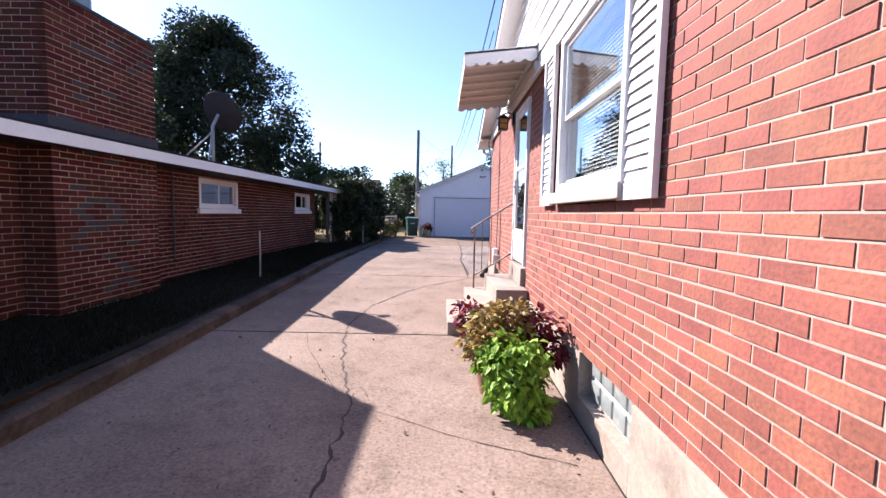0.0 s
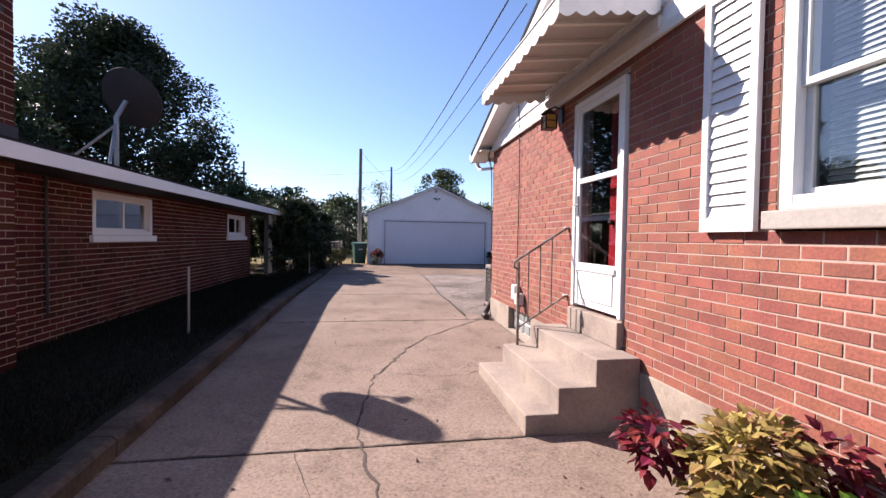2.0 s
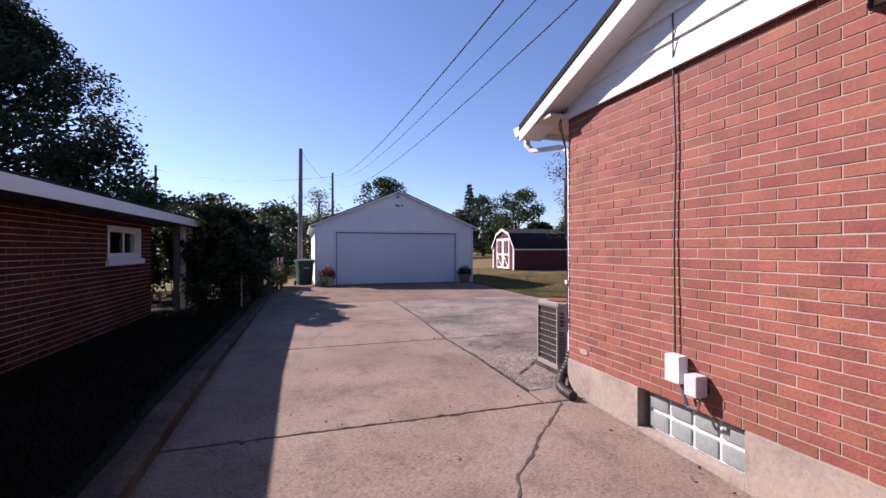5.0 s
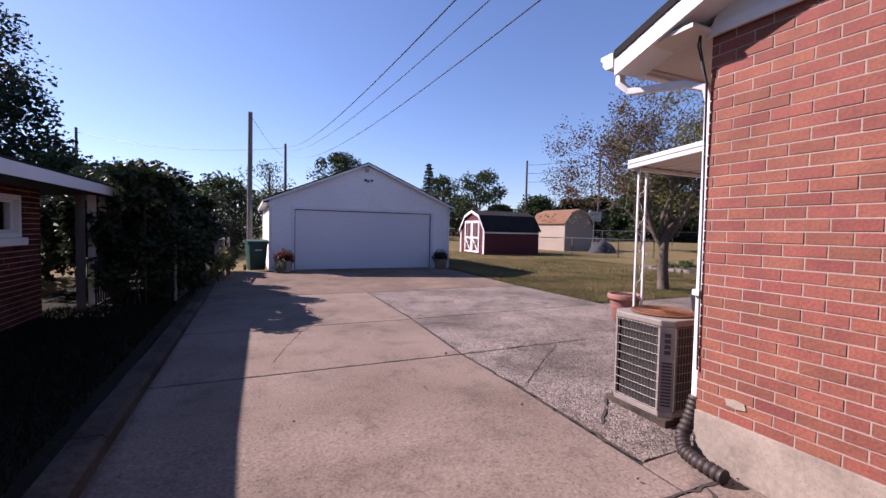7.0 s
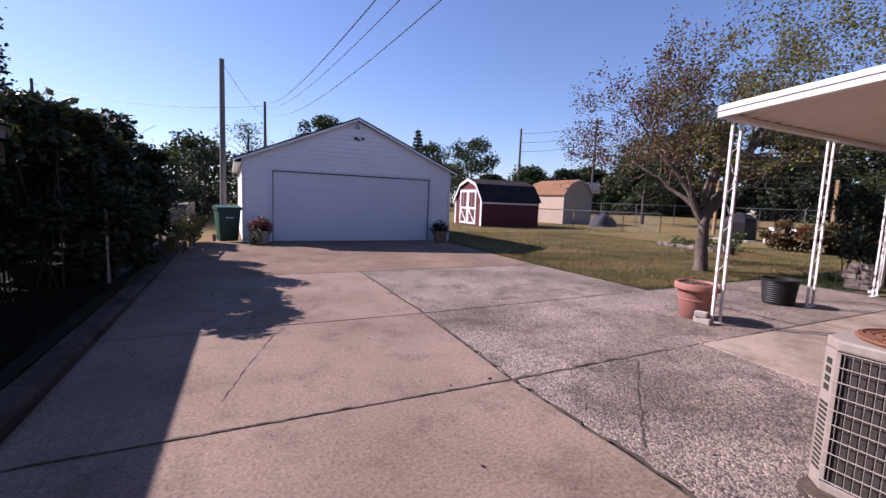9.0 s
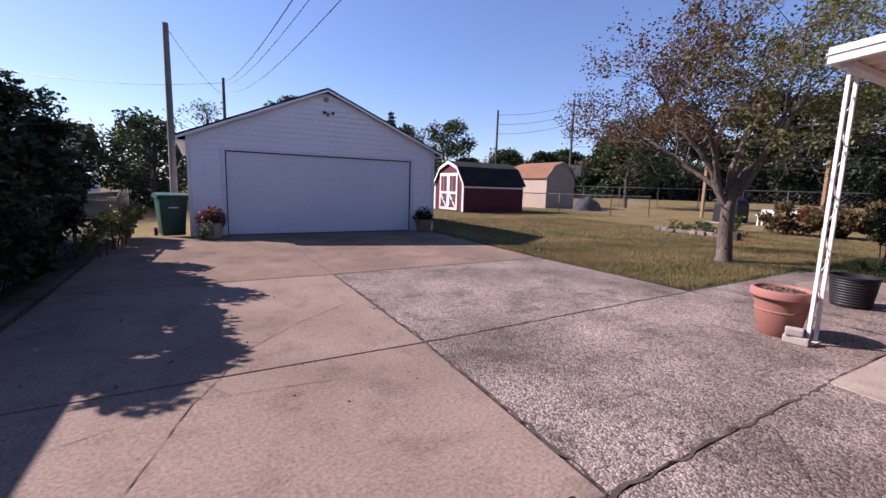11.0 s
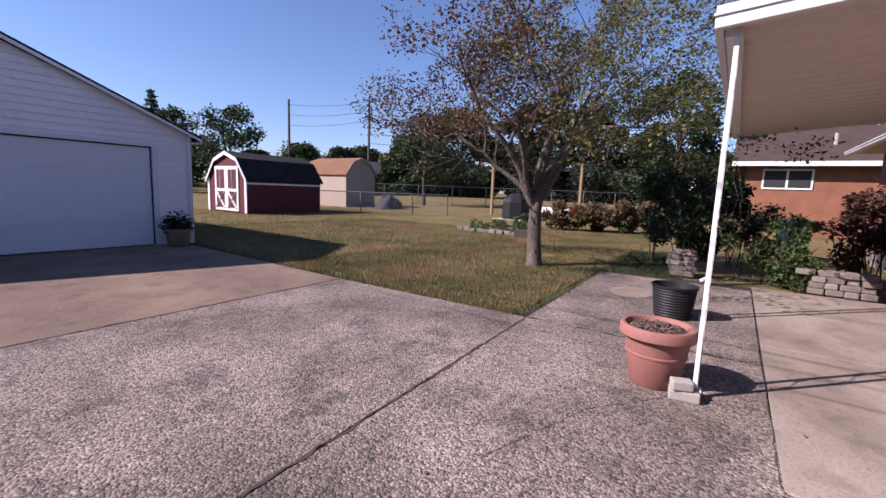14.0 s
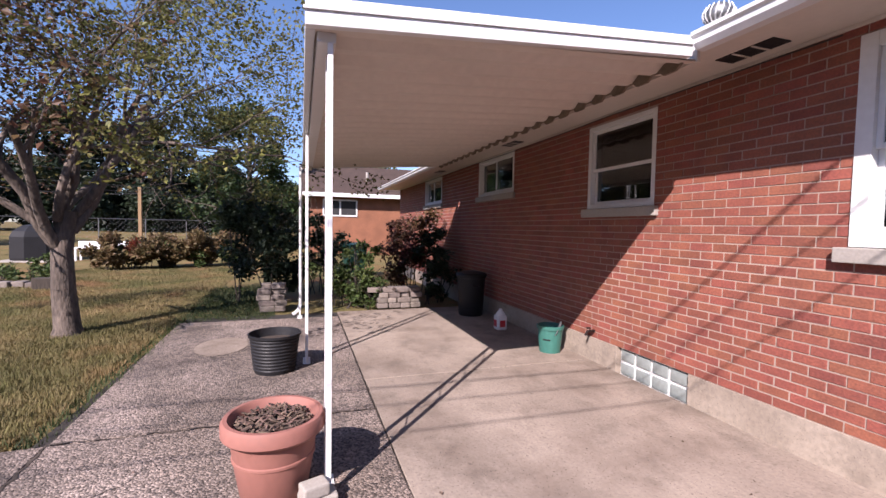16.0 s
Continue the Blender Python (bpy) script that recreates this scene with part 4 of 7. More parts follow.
steps = thing("entrance_steps", "cast concrete steps with worn edges at the side door", "steps")
ST0, ST1 = 4.94, 6.34
part("tread_low", Shape().box((-0.95, ST0, -0.5), (-0.2, ST1, -0.015)), M_STEP, steps, bevel=0.012)
part("tread_middle", Shape().box((-0.69, ST0 + 0.002, -0.4), (-0.1, ST1 - 0.002, 0.178)), M_STEP, steps, bevel=0.012)
part("tread_top", Shape().box((-0.385, ST0 + 0.004, -0.3), (-0.013, ST1 - 0.004, 0.385)), M_STEP, steps, bevel=0.012)
part("door_sill", Shape().box((-0.06, DY0 - 0.01, 0.386), (0.2, DY1 + 0.01, 0.61)), M_STEP, steps, bevel=0.01)

rail = thing("handrail", "thin rusty iron handrail beside the steps", "handrail")
RY = 6.27
part("post", Shape().box((-0.565, RY - 0.013, 0.178), (-0.539, RY + 0.013, 1.06)), M_RAIL, rail, bevel=0.003)
part("top_bar", Shape().tube([(-0.012, RY, 1.43), (-0.3, RY, 1.25), (-0.545, RY, 1.095), (-0.60, RY, 1.06), (-0.60, RY, 1.01), (-0.565, RY, 0.985)], 0.014, 8), M_RAIL, rail, smooth=True)
part("low_bar", Shape().tube([(-0.012, RY, 0.70), (-0.55, RY, 0.36)], 0.011, 8), M_RAIL, rail)
for x in (-0.44, -0.31, -0.18):
    part("baluster", Shape().tube([(x, RY, 0.70 + x * 0.62), (x, RY, 1.44 + x * 0.615)], 0.008, 6), M_RAIL, rail)
for z in (1.43, 0.70):
    part("wall_plate", Shape().lathe([(0.0, 0), (0.03, 0.0), (0.028, 0.012), (0.0, 0.014)], 10, (-0.02, RY, z)), M_WHITE, rail)

# awning over the door
aw = thing("door_awning", "white aluminium door awning with scalloped valance", "awning")
AY0, AY1, AXO, AZW, AZO = 4.78, 6.86, -0.83, 3.085, 2.995
s = Shape()
n = 6
for k in range(n):
    y0 = AY0 + (AY1 - AY0) * k / n
    y1 = AY0 + (AY1 - AY0) * (k + 1) / n
    s = Shape()
    q = [(-0.04, y0, AZW), (-0.04, y1, AZW), (AXO, y1, AZO), (AXO, y0, AZO)]
    s.add(q + [(x, y, z + 0.02) for x, y, z in q], [(0, 1, 2, 3), (7, 6, 5, 4), (0, 4, 5, 1), (1, 5, 6, 2), (2, 6, 7, 3), (3, 7, 4, 0)])
    part("panel", s, M_AWNING, aw)
    part("rib", Shape().add([(-0.04, y1 - 0.01, AZW - 0.03), (-0.04, y1 + 0.03, AZW - 0.03), (AXO + 0.02, y1 + 0.03, AZO - 0.03), (AXO + 0.02, y1 - 0.01, AZO - 0.03),
                             (-0.04, y1 - 0.01, AZW), (-0.04, y1 + 0.03, AZW), (AXO + 0.02, y1 + 0.03, AZO), (AXO + 0.02, y1 - 0.01, AZO)],
                            [(0, 1, 2, 3), (7, 6, 5, 4), (0, 4, 5, 1), (1, 5, 6, 2), (2, 6, 7, 3), (3, 7, 4, 0)]), M_SOFFIT, aw)


def valance(a, b, ztop_a, ztop_b, drop, n, along, other):
    """Thin hanging strip with a scalloped lower edge from a to b."""
    s = Shape()
    m = n * 8
    for i in range(m + 1):
        t = i / m
        u = a + (b - a) * t
        zt = ztop_a + (ztop_b - ztop_a) * t
        zl = zt - drop - 0.035 * abs(math.sin(math.pi * t * n))
        for o in (0, 0.006):
            for z in (zt, zl):
                s.v.append((other + o, u, z) if along == 'y' else (u, other + o, z))
    for i in range(m):
        p = 4 * i
        s.f += [(p, p + 1, p + 5, p + 4), (p + 2, p + 6, p + 7, p + 3), (p + 1, p + 3, p + 7, p + 5), (p, p + 4, p + 6, p + 2)]
    return s


part("front_valance", valance(AY0, AY1, AZO + 0.03, AZO + 0.03, 0.14, 12, 'y', AXO), M_ALU, aw)
part("near_valance", valance(-0.04, AXO, AZW + 0.03, AZO + 0.03, 0.13, 6, 'x', AY0), M_ALU, aw)
part("far_valance", valance(-0.04, AXO, AZW + 0.03, AZO + 0.03, 0.13, 6, 'x', AY1), M_ALU, aw)
# Added strip that blocks sun leaking between the panels and the siding.
part("wall_flashing", Shape().box((-0.055, AY0, AZW - 0.02), (-0.012, AY1, AZW + 0.06)), M_ALU, aw)
part("wall_cleat", Shape().box((-0.06, AY0, AZW - 0.24), (-0.015, AY1, AZW - 0.14)), M_SOFFIT, aw)

lamp = thing("wall_lantern", "small bronze wall lantern with amber glass panes", "lantern")
LX, LY, LZ = -0.16, 6.47, 2.62
part("backplate", Shape().box((-0.03, LY - 0.05, LZ - 0.02), (-0.008, LY + 0.05, LZ + 0.16)), M_BRONZE, lamp, bevel=0.005)
part("arm", Shape().tube([(-0.02, LY, LZ + 0.13), (-0.09, LY, LZ + 0.16), (LX, LY, LZ + 0.13)], 0.010, 6), M_BRONZE, lamp)
part("roof_cap", Shape().lathe([(0.10, 0.0), (0.095, 0.015), (0.05, 0.055), (0.012, 0.07)], 4, (LX, LY, LZ + 0.06)), M_BRONZE, lamp)
part("glass", Shape().box((LX - 0.055, LY - 0.055, LZ - 0.08), (LX + 0.055, LY + 0.055, LZ + 0.058)), M_AMBER, lamp)
for dx in (-1, 1):
    for dy in (-1, 1):
        part("corner_bar", Shape().box((LX + dx * 0.062 - 0.007, LY + dy * 0.062 - 0.007, LZ - 0.095), (LX + dx * 0.062 + 0.007, LY + dy * 0.062 + 0.007, LZ + 0.06)), M_BRONZE, lamp)
for z in (-0.09, -0.005):
    part("cross_bar", Shape().box((LX - 0.066, LY - 0.066, LZ + z - 0.006), (LX + 0.066, LY + 0.066, LZ + z + 0.004)), M_BRONZE, lamp)

meter = thing("utility_box", "two small white boxes on the brick wall with a riser cable", "utility box")
part("box_large", Shape().box((-0.10, 7.70, 0.45), (-0.012, 7.83, 0.65)), M_SIDING, meter, bevel=0.01)
part("box_small", Shape().box((-0.12, 7.54, 0.40), (-0.012, 7.64, 0.55)), M_JUG, meter, bevel=0.01)
part("conduit", Shape().tube([(-0.06, 7.56, 0.38), (-0.07, 7.57, 0.31), (-0.06, 7.66, 0.30), (-0.06, 7.72, 0.42)], 0.012, 6), M_STEEL, meter, smooth=True)
part("riser", Shape().tube([(-0.03, 7.80, 0.66), (-0.02, 7.815, 1.5), (-0.02, 7.80, 2.2), (-0.025, 7.82, 2.8), (-0.05, 7.80, 3.2)], 0.007, 6), M_CABLE, meter, smooth=True)

tagged(part("mortar_patch", Shape().prism([(8.87, 0.385), (8.93, 0.372), (8.99, 0.38), (9.0, 0.415), (8.95, 0.43), (8.88, 0.42)], 'x', -0.008, 0.02), M_FOUND, kind="structure"), "grey mortar repair in the brick corner", "mortar patch")
ew = thing("eave_cable", "thin dark cable sagging under the back eave", "cable")
part("line", Shape().tube([(2.3, 9.235, 2.775), (4.4, 9.235, 2.79), (6.2, 9.235, 2.765), (8.6, 9.235, 2.785), (12.4, 9.235, 2.77)], 0.006, 5), M_CABLE, ew)

# ---- patio roof ----
PX0, PX1, PY0, PY1 = 2.78, 8.6, 9.94, 12.44
PZ0, PZ1 = 2.74, 2.55
proof = thing("patio_roof", "flat white corrugated patio roof on iron posts", "patio roof")
s = Shape()
nx = 88
for i in range(nx + 1):
    x = PX0 + 0.06 + (PX1 - PX0 - 0.12) * i / nx
    dz = (0.0, 0.0, 0.045, 0.045)[i % 4]
    for y, z in ((PY0 - 0.16, PZ0 - 0.01), (PY1 - 0.04, PZ1)):
        s.v += [(x, y, z + dz), (x, y, z + dz + 0.012)]
for i in range(nx):
    p = 4 * i
    s.f += [(p, p + 4, p + 6, p + 2), (p + 1, p + 3, p + 7, p + 5), (p, p + 1, p + 5, p + 4), (p + 2, p + 6, p + 7, p + 3)]
part("sheet", s, M_SOFFIT, proof)
for x, nm in ((PX0, "side_fascia"), (PX1 - 0.05, "far_fascia")):
    s = Shape()
    prof = [(0, 0.0), (0.05, 0.0), (0.05, 0.14), (0, 0.14)]
    q = [(x + a, PY0 - 0.02, PZ0 - 0.015 + b) for a, b in prof] + [(x + a, PY1, PZ1 - 0.015 + b) for a, b in prof]
    s.add(q, [(3, 2, 1, 0), (4, 5, 6, 7), (0, 1, 5, 4), (1, 2, 6, 5), (2, 3, 7, 6), (3, 0, 4, 7)])
    part(nm, s, M_ALU, proof, bevel=0.006)
    s = Shape()
    q = [(x - 0.012, PY0 - 0.02, PZ0 + 0.06), (x, PY0 - 0.02, PZ0 + 0.06), (x, PY0 - 0.02, PZ0 + 0.075), (x - 0.012, PY0 - 0.02, PZ0 + 0.075)]
    q += [(a, PY1 + 0.01, c + PZ1 - PZ0) for a, b, c in q]
    s.add(q, [(3, 2, 1, 0), (4, 5, 6, 7), (0, 1, 5, 4), (1, 2, 6, 5), (2, 3, 7, 6), (3, 0, 4, 7)])
    part("drip_bead", s, M_ALU, proof)
# Dark teeth in place of the shadow gap at the sheet's end.
s = Shape()
x = PX0 + 0.1
zt = PZ0 + 0.025
while x < PX1 - 0.3:
    s.prism([(x, zt), (x + 0.27, zt), (x + 0.27, zt - 0.05), (x + 0.20, zt - 0.052), (x + 0.16, zt - 0.085), (x + 0.05, zt - 0.085), (x + 0.01, zt - 0.052), (x, zt - 0.05)], 'y', PY0 - 0.05, PY0 - 0.03)
    x += 0.27
part("closure_strip", s, M_EDGE, proof, "dark toothed strip standing in for shade at the corrugated edge")
# Added filler that keeps sun from leaking over the sheet's end.
part("wall_flashing", Shape().box((PX0 + 0.05, PY0 - 0.14, PZ0 - 0.02), (PX1 - 0.05, PY0 - 0.115, PZ0 + 0.07)), M_SOFFIT, proof)
part("front_fascia", Shape().box((PX0 + 0.05, PY1 - 0.05, PZ1 - 0.015), (PX1 - 0.05, PY1, PZ1 + 0.125)), M_ALU, proof, bevel=0.006)
part("header_beam", Shape().box((PX0 + 0.1, PY1 - 0.16, PZ1 - 0.05), (PX1 - 0.1, PY1 - 0.06, PZ1 + 0.005)), M_ALU, proof, bevel=0.006)
for x, py in ((2.98, 12.31), (5.48, 12.40), (7.95, 12.48)):
    post = part("post", Shape().box((x - 0.1, py - 0.015, 0.0), (x - 0.072, py + 0.015, PZ1 - 0.05)), M_WHITE, proof, "white iron lattice post with scrollwork", bevel=0.003)
    part("bar", Shape().box((x + 0.072, py - 0.015, 0.0), (x + 0.1, py + 0.015, PZ1 - 0.05)), M_WHITE, post, bevel=0.003)
    s = Shape()
    z, sg = 0.12, 1
    while z < PZ1 - 0.3:
        pts = [(x - sg * 0.072, py, z)]
        for j in range(1, 12):
            t = j / 12
            pts.append((x - sg * 0.072 * math.cos(math.pi * t) + 0.018 * math.sin(4 * math.pi * t), py, z + 0.24 * t))
        pts.append((x + sg * 0.072, py, z + 0.24))
        s.tube(pts, 0.006, 5)
        z += 0.24
        sg = -sg
    part("scrollwork", s, M_WHITE, post)
    part("foot_plate", Shape().box((x - 0.12, py - 0.04, 0.0), (x + 0.12, py + 0.04, 0.008)), M_WHITE, post)
ds2 = thing("downspout", "white downspout at the end of the patio roof", "downspout")
part("pipe", square_pipe([(8.12, 12.47, 2.52), (8.12, 12.47, 0.2), (8.10, 12.50, 0.1), (8.0, 12.58, 0.05)], 0.07, 0.05), M_ALU, ds2, bevel=0.006)

# ---- garage ----
GX0, GX1, GY, GH, GPX, GPZ = -2.2, 4.18, 22.27, 2.42, 0.99, 3.76
gar = thing("garage", "white lap-sided two-car garage with a closed door", "garage")


def lap_front(poly_at, z0, z1, step, y, parent, holes=()):
    """Lap boards across the front; poly_at(z) gives the left and right end."""
    z = z0
    while z < z1 - 0.02:
        zt = min(z + step, z1)
        la, ra = poly_at(z)
        lb, rb = poly_at(zt)
        spans = [(la, ra, lb, rb)]
        for h0, h1, hz in holes:
            if zt <= hz + 0.01:
                spans = [(la, h0, lb, h0), (h1, ra, h1, rb)]
        for p, q, u, v in spans:
            s = Shape().add([(p, y - 0.024, z), (q, y - 0.024, z), (v, y - 0.004, zt), (u, y - 0.004, zt), (p, y + 0.05, z), (q, y + 0.05, z), (v, y + 0.05, zt), (u, y + 0.05, zt)],
                            [(0, 1, 2, 3), (7, 6, 5, 4), (0, 4, 5, 1), (3, 2, 6, 7), (1, 5, 6, 2), (0, 3, 7, 4)])
            part("siding_board", s, M_SIDING, parent)
        z = zt


def garage_ends(z):
    if z <= GH:
        return GX0, GX1
    t = (z - GH) / (GPZ - 0.06 - GH)
    return GX0 + (GPX - GX0) * t, GX1 + (GPX - GX1) * t


front = part("front_wall", Shape().box((GX0 + 0.02, GY + 0.051, 0), (-1.46, GY + 0.15, GH)).box((3.46, GY + 0.051, 0), (GX1 - 0.02, GY + 0.15, GH)).box((-1.46, GY + 0.051, 2.1), (3.46, GY + 0.15, GH)).prism([(GX0, GH), (GX1, GH), (GPX, GPZ - 0.06)], 'y', GY + 0.051, GY + 0.15), M_SIDING, gar)
GZS = 0.04
lap_front(garage_ends, GZS, 2.096, 0.1285, GY, front, ((-1.46, 3.46, 2.096),))
lap_front(garage_ends, 2.096, GPZ - 0.08, 0.1285, GY, front)
side = Shape().box((GX1 - 0.1, GY + 0.05, 0), (GX1, GY + 7, GH)).box((GX0, GY + 0.05, 0), (GX0 + 0.1, GY + 7, GH)).box((GX0 + 0.1, GY + 6.9, 0), (GX1 - 0.1, GY + 7, GH))
part("side_wall", side, M_SIDING, gar)
for x, o in ((GX1, 1), (GX0, -1)):
    for k in range(18):
        z = 0.05 + k * 0.1285
        s = Shape().add([(x + o * 0.018, GY, z), (x + o * 0.018, GY + 7, z), (x + o * 0.004, GY + 7, z + 0.1285), (x + o * 0.004, GY, z + 0.1285), (x, GY, z), (x, GY + 7, z), (x, GY + 7, z + 0.1285), (x, GY, z + 0.1285)],
                        [(0, 1, 2, 3), (0, 4, 5, 1), (3, 2, 6, 7), (1, 5, 6, 2), (0, 3, 7, 4)])
        part("side_board", s, M_SIDING, gar)
for a_, b_ in ((GX1 - 0.06, GX1 + 0.026), (GX0 - 0.026, GX0 + 0.06)):
    part("corner_trim", Shape().box((a_, GY - 0.042, 0.05), (b_, GY - 0.031, GH)), M_WHITE, gar)
gd = part("garage_door", Shape().box((-1.44, GY + 0.06, 0.07), (3.44, GY + 0.10, 2.09)), M_GDOOR, gar, "pale grey-white sectional door")
for k in range(4):
    z0 = 0.075 + k * 0.504
    s = Shape().box((-1.435, GY + 0.035, z0), (3.435, GY + 0.0595, z0 + 0.502))
    part("door_section", s, M_GDOOR, gd, bevel=0.002)
part("door_trim", Shape().box((-1.54, GY - 0.03, 0.06), (-1.44, GY + 0.05, 2.09)).box((3.44, GY - 0.03, 0.06), (3.54, GY + 0.05, 2.09)).box((-1.54, GY - 0.03, 2.09), (3.54, GY + 0.05, 2.17)), M_GDOOR, gar, bevel=0.005)
# Dark strips painted in for the shadowed gaps round the door.
for a_, b_, c_, d_ in ((-1.44, -1.412, 0.07, 2.09), (3.412, 3.44, 0.07, 2.09), (-1.412, 3.412, 2.064, 2.09)):
    part("door_seal", Shape().box((a_, GY + 0.022, c_), (b_, GY + 0.034, d_)), M_FLASH, gar, "dark strip drawn for the gap at the door's edge")
s = Shape()
ov = 0.22
for sg, xe in ((-1, GX0 - ov), (1, GX1 + ov)):
    run = abs(xe - GPX)
    slope = (GPZ - GH) / abs((GX0 if sg < 0 else GX1) - GPX)
    ze = GPZ - slope * run
    q = [(xe, GY - 0.14, ze), (GPX, GY - 0.14, GPZ), (GPX, GY + 7.2, GPZ), (xe, GY + 7.2, ze)]
    s.add(q + [(x, y, z + 0.05) for x, y, z in q], [(3, 2, 1, 0), (4, 5, 6, 7), (0, 1, 5, 4), (1, 2, 6, 5), (2, 3, 7, 6), (3, 0, 4, 7)])
    r = Shape()
    q = [(xe, GY - 0.145, ze - 0.05), (GPX, GY - 0.145, GPZ - 0.055), (GPX, GY - 0.145, GPZ + 0.005), (xe, GY - 0.145, ze + 0.005)]
    r.add(q + [(x, GY - 0.115, z) for x, y, z in q], [(3, 2, 1, 0), (4, 5, 6, 7), (0, 1, 5, 4), (1, 2, 6, 5), (2, 3, 7, 6), (3, 0, 4, 7)])
    part("rake_board", r, M_SIDING, gar)
    part("eave_board", Shape().box((xe - 0.0, GY - 0.115, ze - 0.1), (xe + sg * -0.03, GY + 7.2, ze)), M_WHITE, gar)
    part("eave_soffit", Shape().box((xe + sg * -0.03, GY - 0.115, ze - 0.09), (GX0 if sg < 0 else GX1, GY + 7.2, ze - 0.07)), M_WHITE, gar)
part("roof", s, M_SHINGLE, gar)
fl = thing("flood_light", "small twin floodlight on the garage gable", "floodlight")
part("mount", Shape().lathe([(0.05, 0), (0.05, 0.03), (0.02, 0.05)], 12, (0, 0, 0)), M_STEEL, fl).matrix_local = pose(1.01, GY - 0.02, 3.16, 90, 0, 0)
for dx in (-0.09, 0.09):
    part("lamp_head", Shape().lathe([(0.015, 0), (0.025, 0.03), (0.042, 0.08), (0.038, 0.084)], 12), M_BRONZE, fl, smooth=True).matrix_local = pose(1.01 + dx, GY - 0.06, 3.2, 105, 0, dx * 200)
gv = thing("gable_vent", "small round dark vent under the garage peak", "vent")
part("ring", Shape().lathe([(0.03, 0), (0.07, 0.0), (0.07, 0.03), (0.03, 0.035)], 14), M_STEEL, gv).matrix_local = pose(0.97, GY - 0.018, 3.53, 90, 0, 0)

# ---- neighbour's house ----
NX, NY0, NY1, NZ = -5.6, -4.0, 15.3, 1.95
N_TURN = Matrix.Translation((-5.6, 14, 0)) @ Matrix.Rotation(radians(-1.6), 4, "Z") @ Matrix.Translation((5.6, -14, 0))   # the lots are not quite parallel
nh = thing("neighbour_house", "low dark red brick house with white fascia", "house")
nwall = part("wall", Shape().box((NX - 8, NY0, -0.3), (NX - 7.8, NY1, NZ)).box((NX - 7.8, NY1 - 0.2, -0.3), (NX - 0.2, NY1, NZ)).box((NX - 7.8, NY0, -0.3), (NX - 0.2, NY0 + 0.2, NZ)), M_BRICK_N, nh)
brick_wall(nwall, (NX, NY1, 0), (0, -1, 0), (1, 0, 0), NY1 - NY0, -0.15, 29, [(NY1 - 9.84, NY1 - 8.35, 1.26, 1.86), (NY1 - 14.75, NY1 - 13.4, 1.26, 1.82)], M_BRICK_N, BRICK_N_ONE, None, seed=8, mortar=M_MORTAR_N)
chim = thing("chimney", "wide dark red brick chimney with burnt bricks", "chimney")
CX, CY0, CY1 = -5.20, 4.8745, 6.6
cc = 52
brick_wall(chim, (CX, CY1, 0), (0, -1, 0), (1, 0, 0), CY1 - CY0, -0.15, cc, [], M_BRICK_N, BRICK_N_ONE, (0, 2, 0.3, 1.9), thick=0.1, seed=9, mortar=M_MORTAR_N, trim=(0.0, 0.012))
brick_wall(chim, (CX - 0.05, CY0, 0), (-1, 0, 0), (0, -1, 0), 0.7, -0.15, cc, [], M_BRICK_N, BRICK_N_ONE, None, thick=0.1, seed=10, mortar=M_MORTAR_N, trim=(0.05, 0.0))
part("core", Shape().box((CX - 0.7, CY0 + 0.1, -0.15), (CX - 0.1, CY1 - 0.005, -0.15 + cc * COURSE - 0.01)), M_MORTAR_N, chim)
part("cap", Shape().box((CX - 0.72, CY0 - 0.02, -0.15 + cc * COURSE), (CX + 0.02, CY1 + 0.02, 0.02 - 0.15 + cc * COURSE + 0.03)), M_BRICK_BLACK, chim, bevel=0.01)
rnd = random.Random(12)
g = 0.0105
for k in range(2, cc):
    lo = -0.15 + k * COURSE + g * 0.5
    ring = 1.0 < lo < 1.33
    for j in range(9):
        u = CY1 - (j + 0.5 * (k % 2)) * LONG
        y0, y1 = u - LONG + g, u
        mid = (y0 + y1) / 2 - CY0
        if y0 < CY0 + 0.01 or y1 > CY1:
            continue
        inside = ring and ((mid - 0.66) / 0.36) ** 2 + ((lo - 1.16) / 0.17) ** 2
        if rnd.random() < 0.09 or (ring and 0.35 < inside < 1.25):
            part("burnt_brick", Shape().box((CX + 0.0035, y0, lo), (CX - 0.02, y1, lo + COURSE - g)), M_BRICK_BLACK, chim)
part("flue", Shape().lathe([(0.13, 0), (0.13, 0.34), (0.105, 0.34), (0.10, 0.0)], 20, (CX - 0.36, 5.75, -0.15 + cc * COURSE + 0.03)), M_STEEL, chim, "pale galvanised flue liner", smooth=True)
part("flashing", Shape().box((CX + 0.012, CY0 - 0.03, 2.07), (CX - 0.7, CY1 + 0.03, 2.28)), M_FLASH, chim, bevel=0.006)
NE = -4.95
s = Shape()
q = [(NE, NY0 - 0.5, 2.06), (NE, NY1 + 1.45, 2.06), (-9.6, NY1 + 1.45, 2.75), (-9.6, NY0 - 0.5, 2.75)]
s.add(q + [(x, y, z + 0.05) for x, y, z in q], [(0, 1, 2, 3), (7, 6, 5, 4), (0, 4, 5, 1), (1, 5, 6, 2), (2, 6, 7, 3), (3, 7, 4, 0)])
q = [(-9.6, NY0 - 0.5, 2.75), (-9.6, NY1 + 1.45, 2.75), (-14.2, NY1 + 1.45, 2.06), (-14.2, NY0 - 0.5, 2.06)]
s.add(q + [(x, y, z + 0.05) for x, y, z in q], [(0, 1, 2, 3), (7, 6, 5, 4), (0, 4, 5, 1), (1, 5, 6, 2), (2, 6, 7, 3), (3, 7, 4, 0)])
part("roof", s, M_SHINGLE, nh)
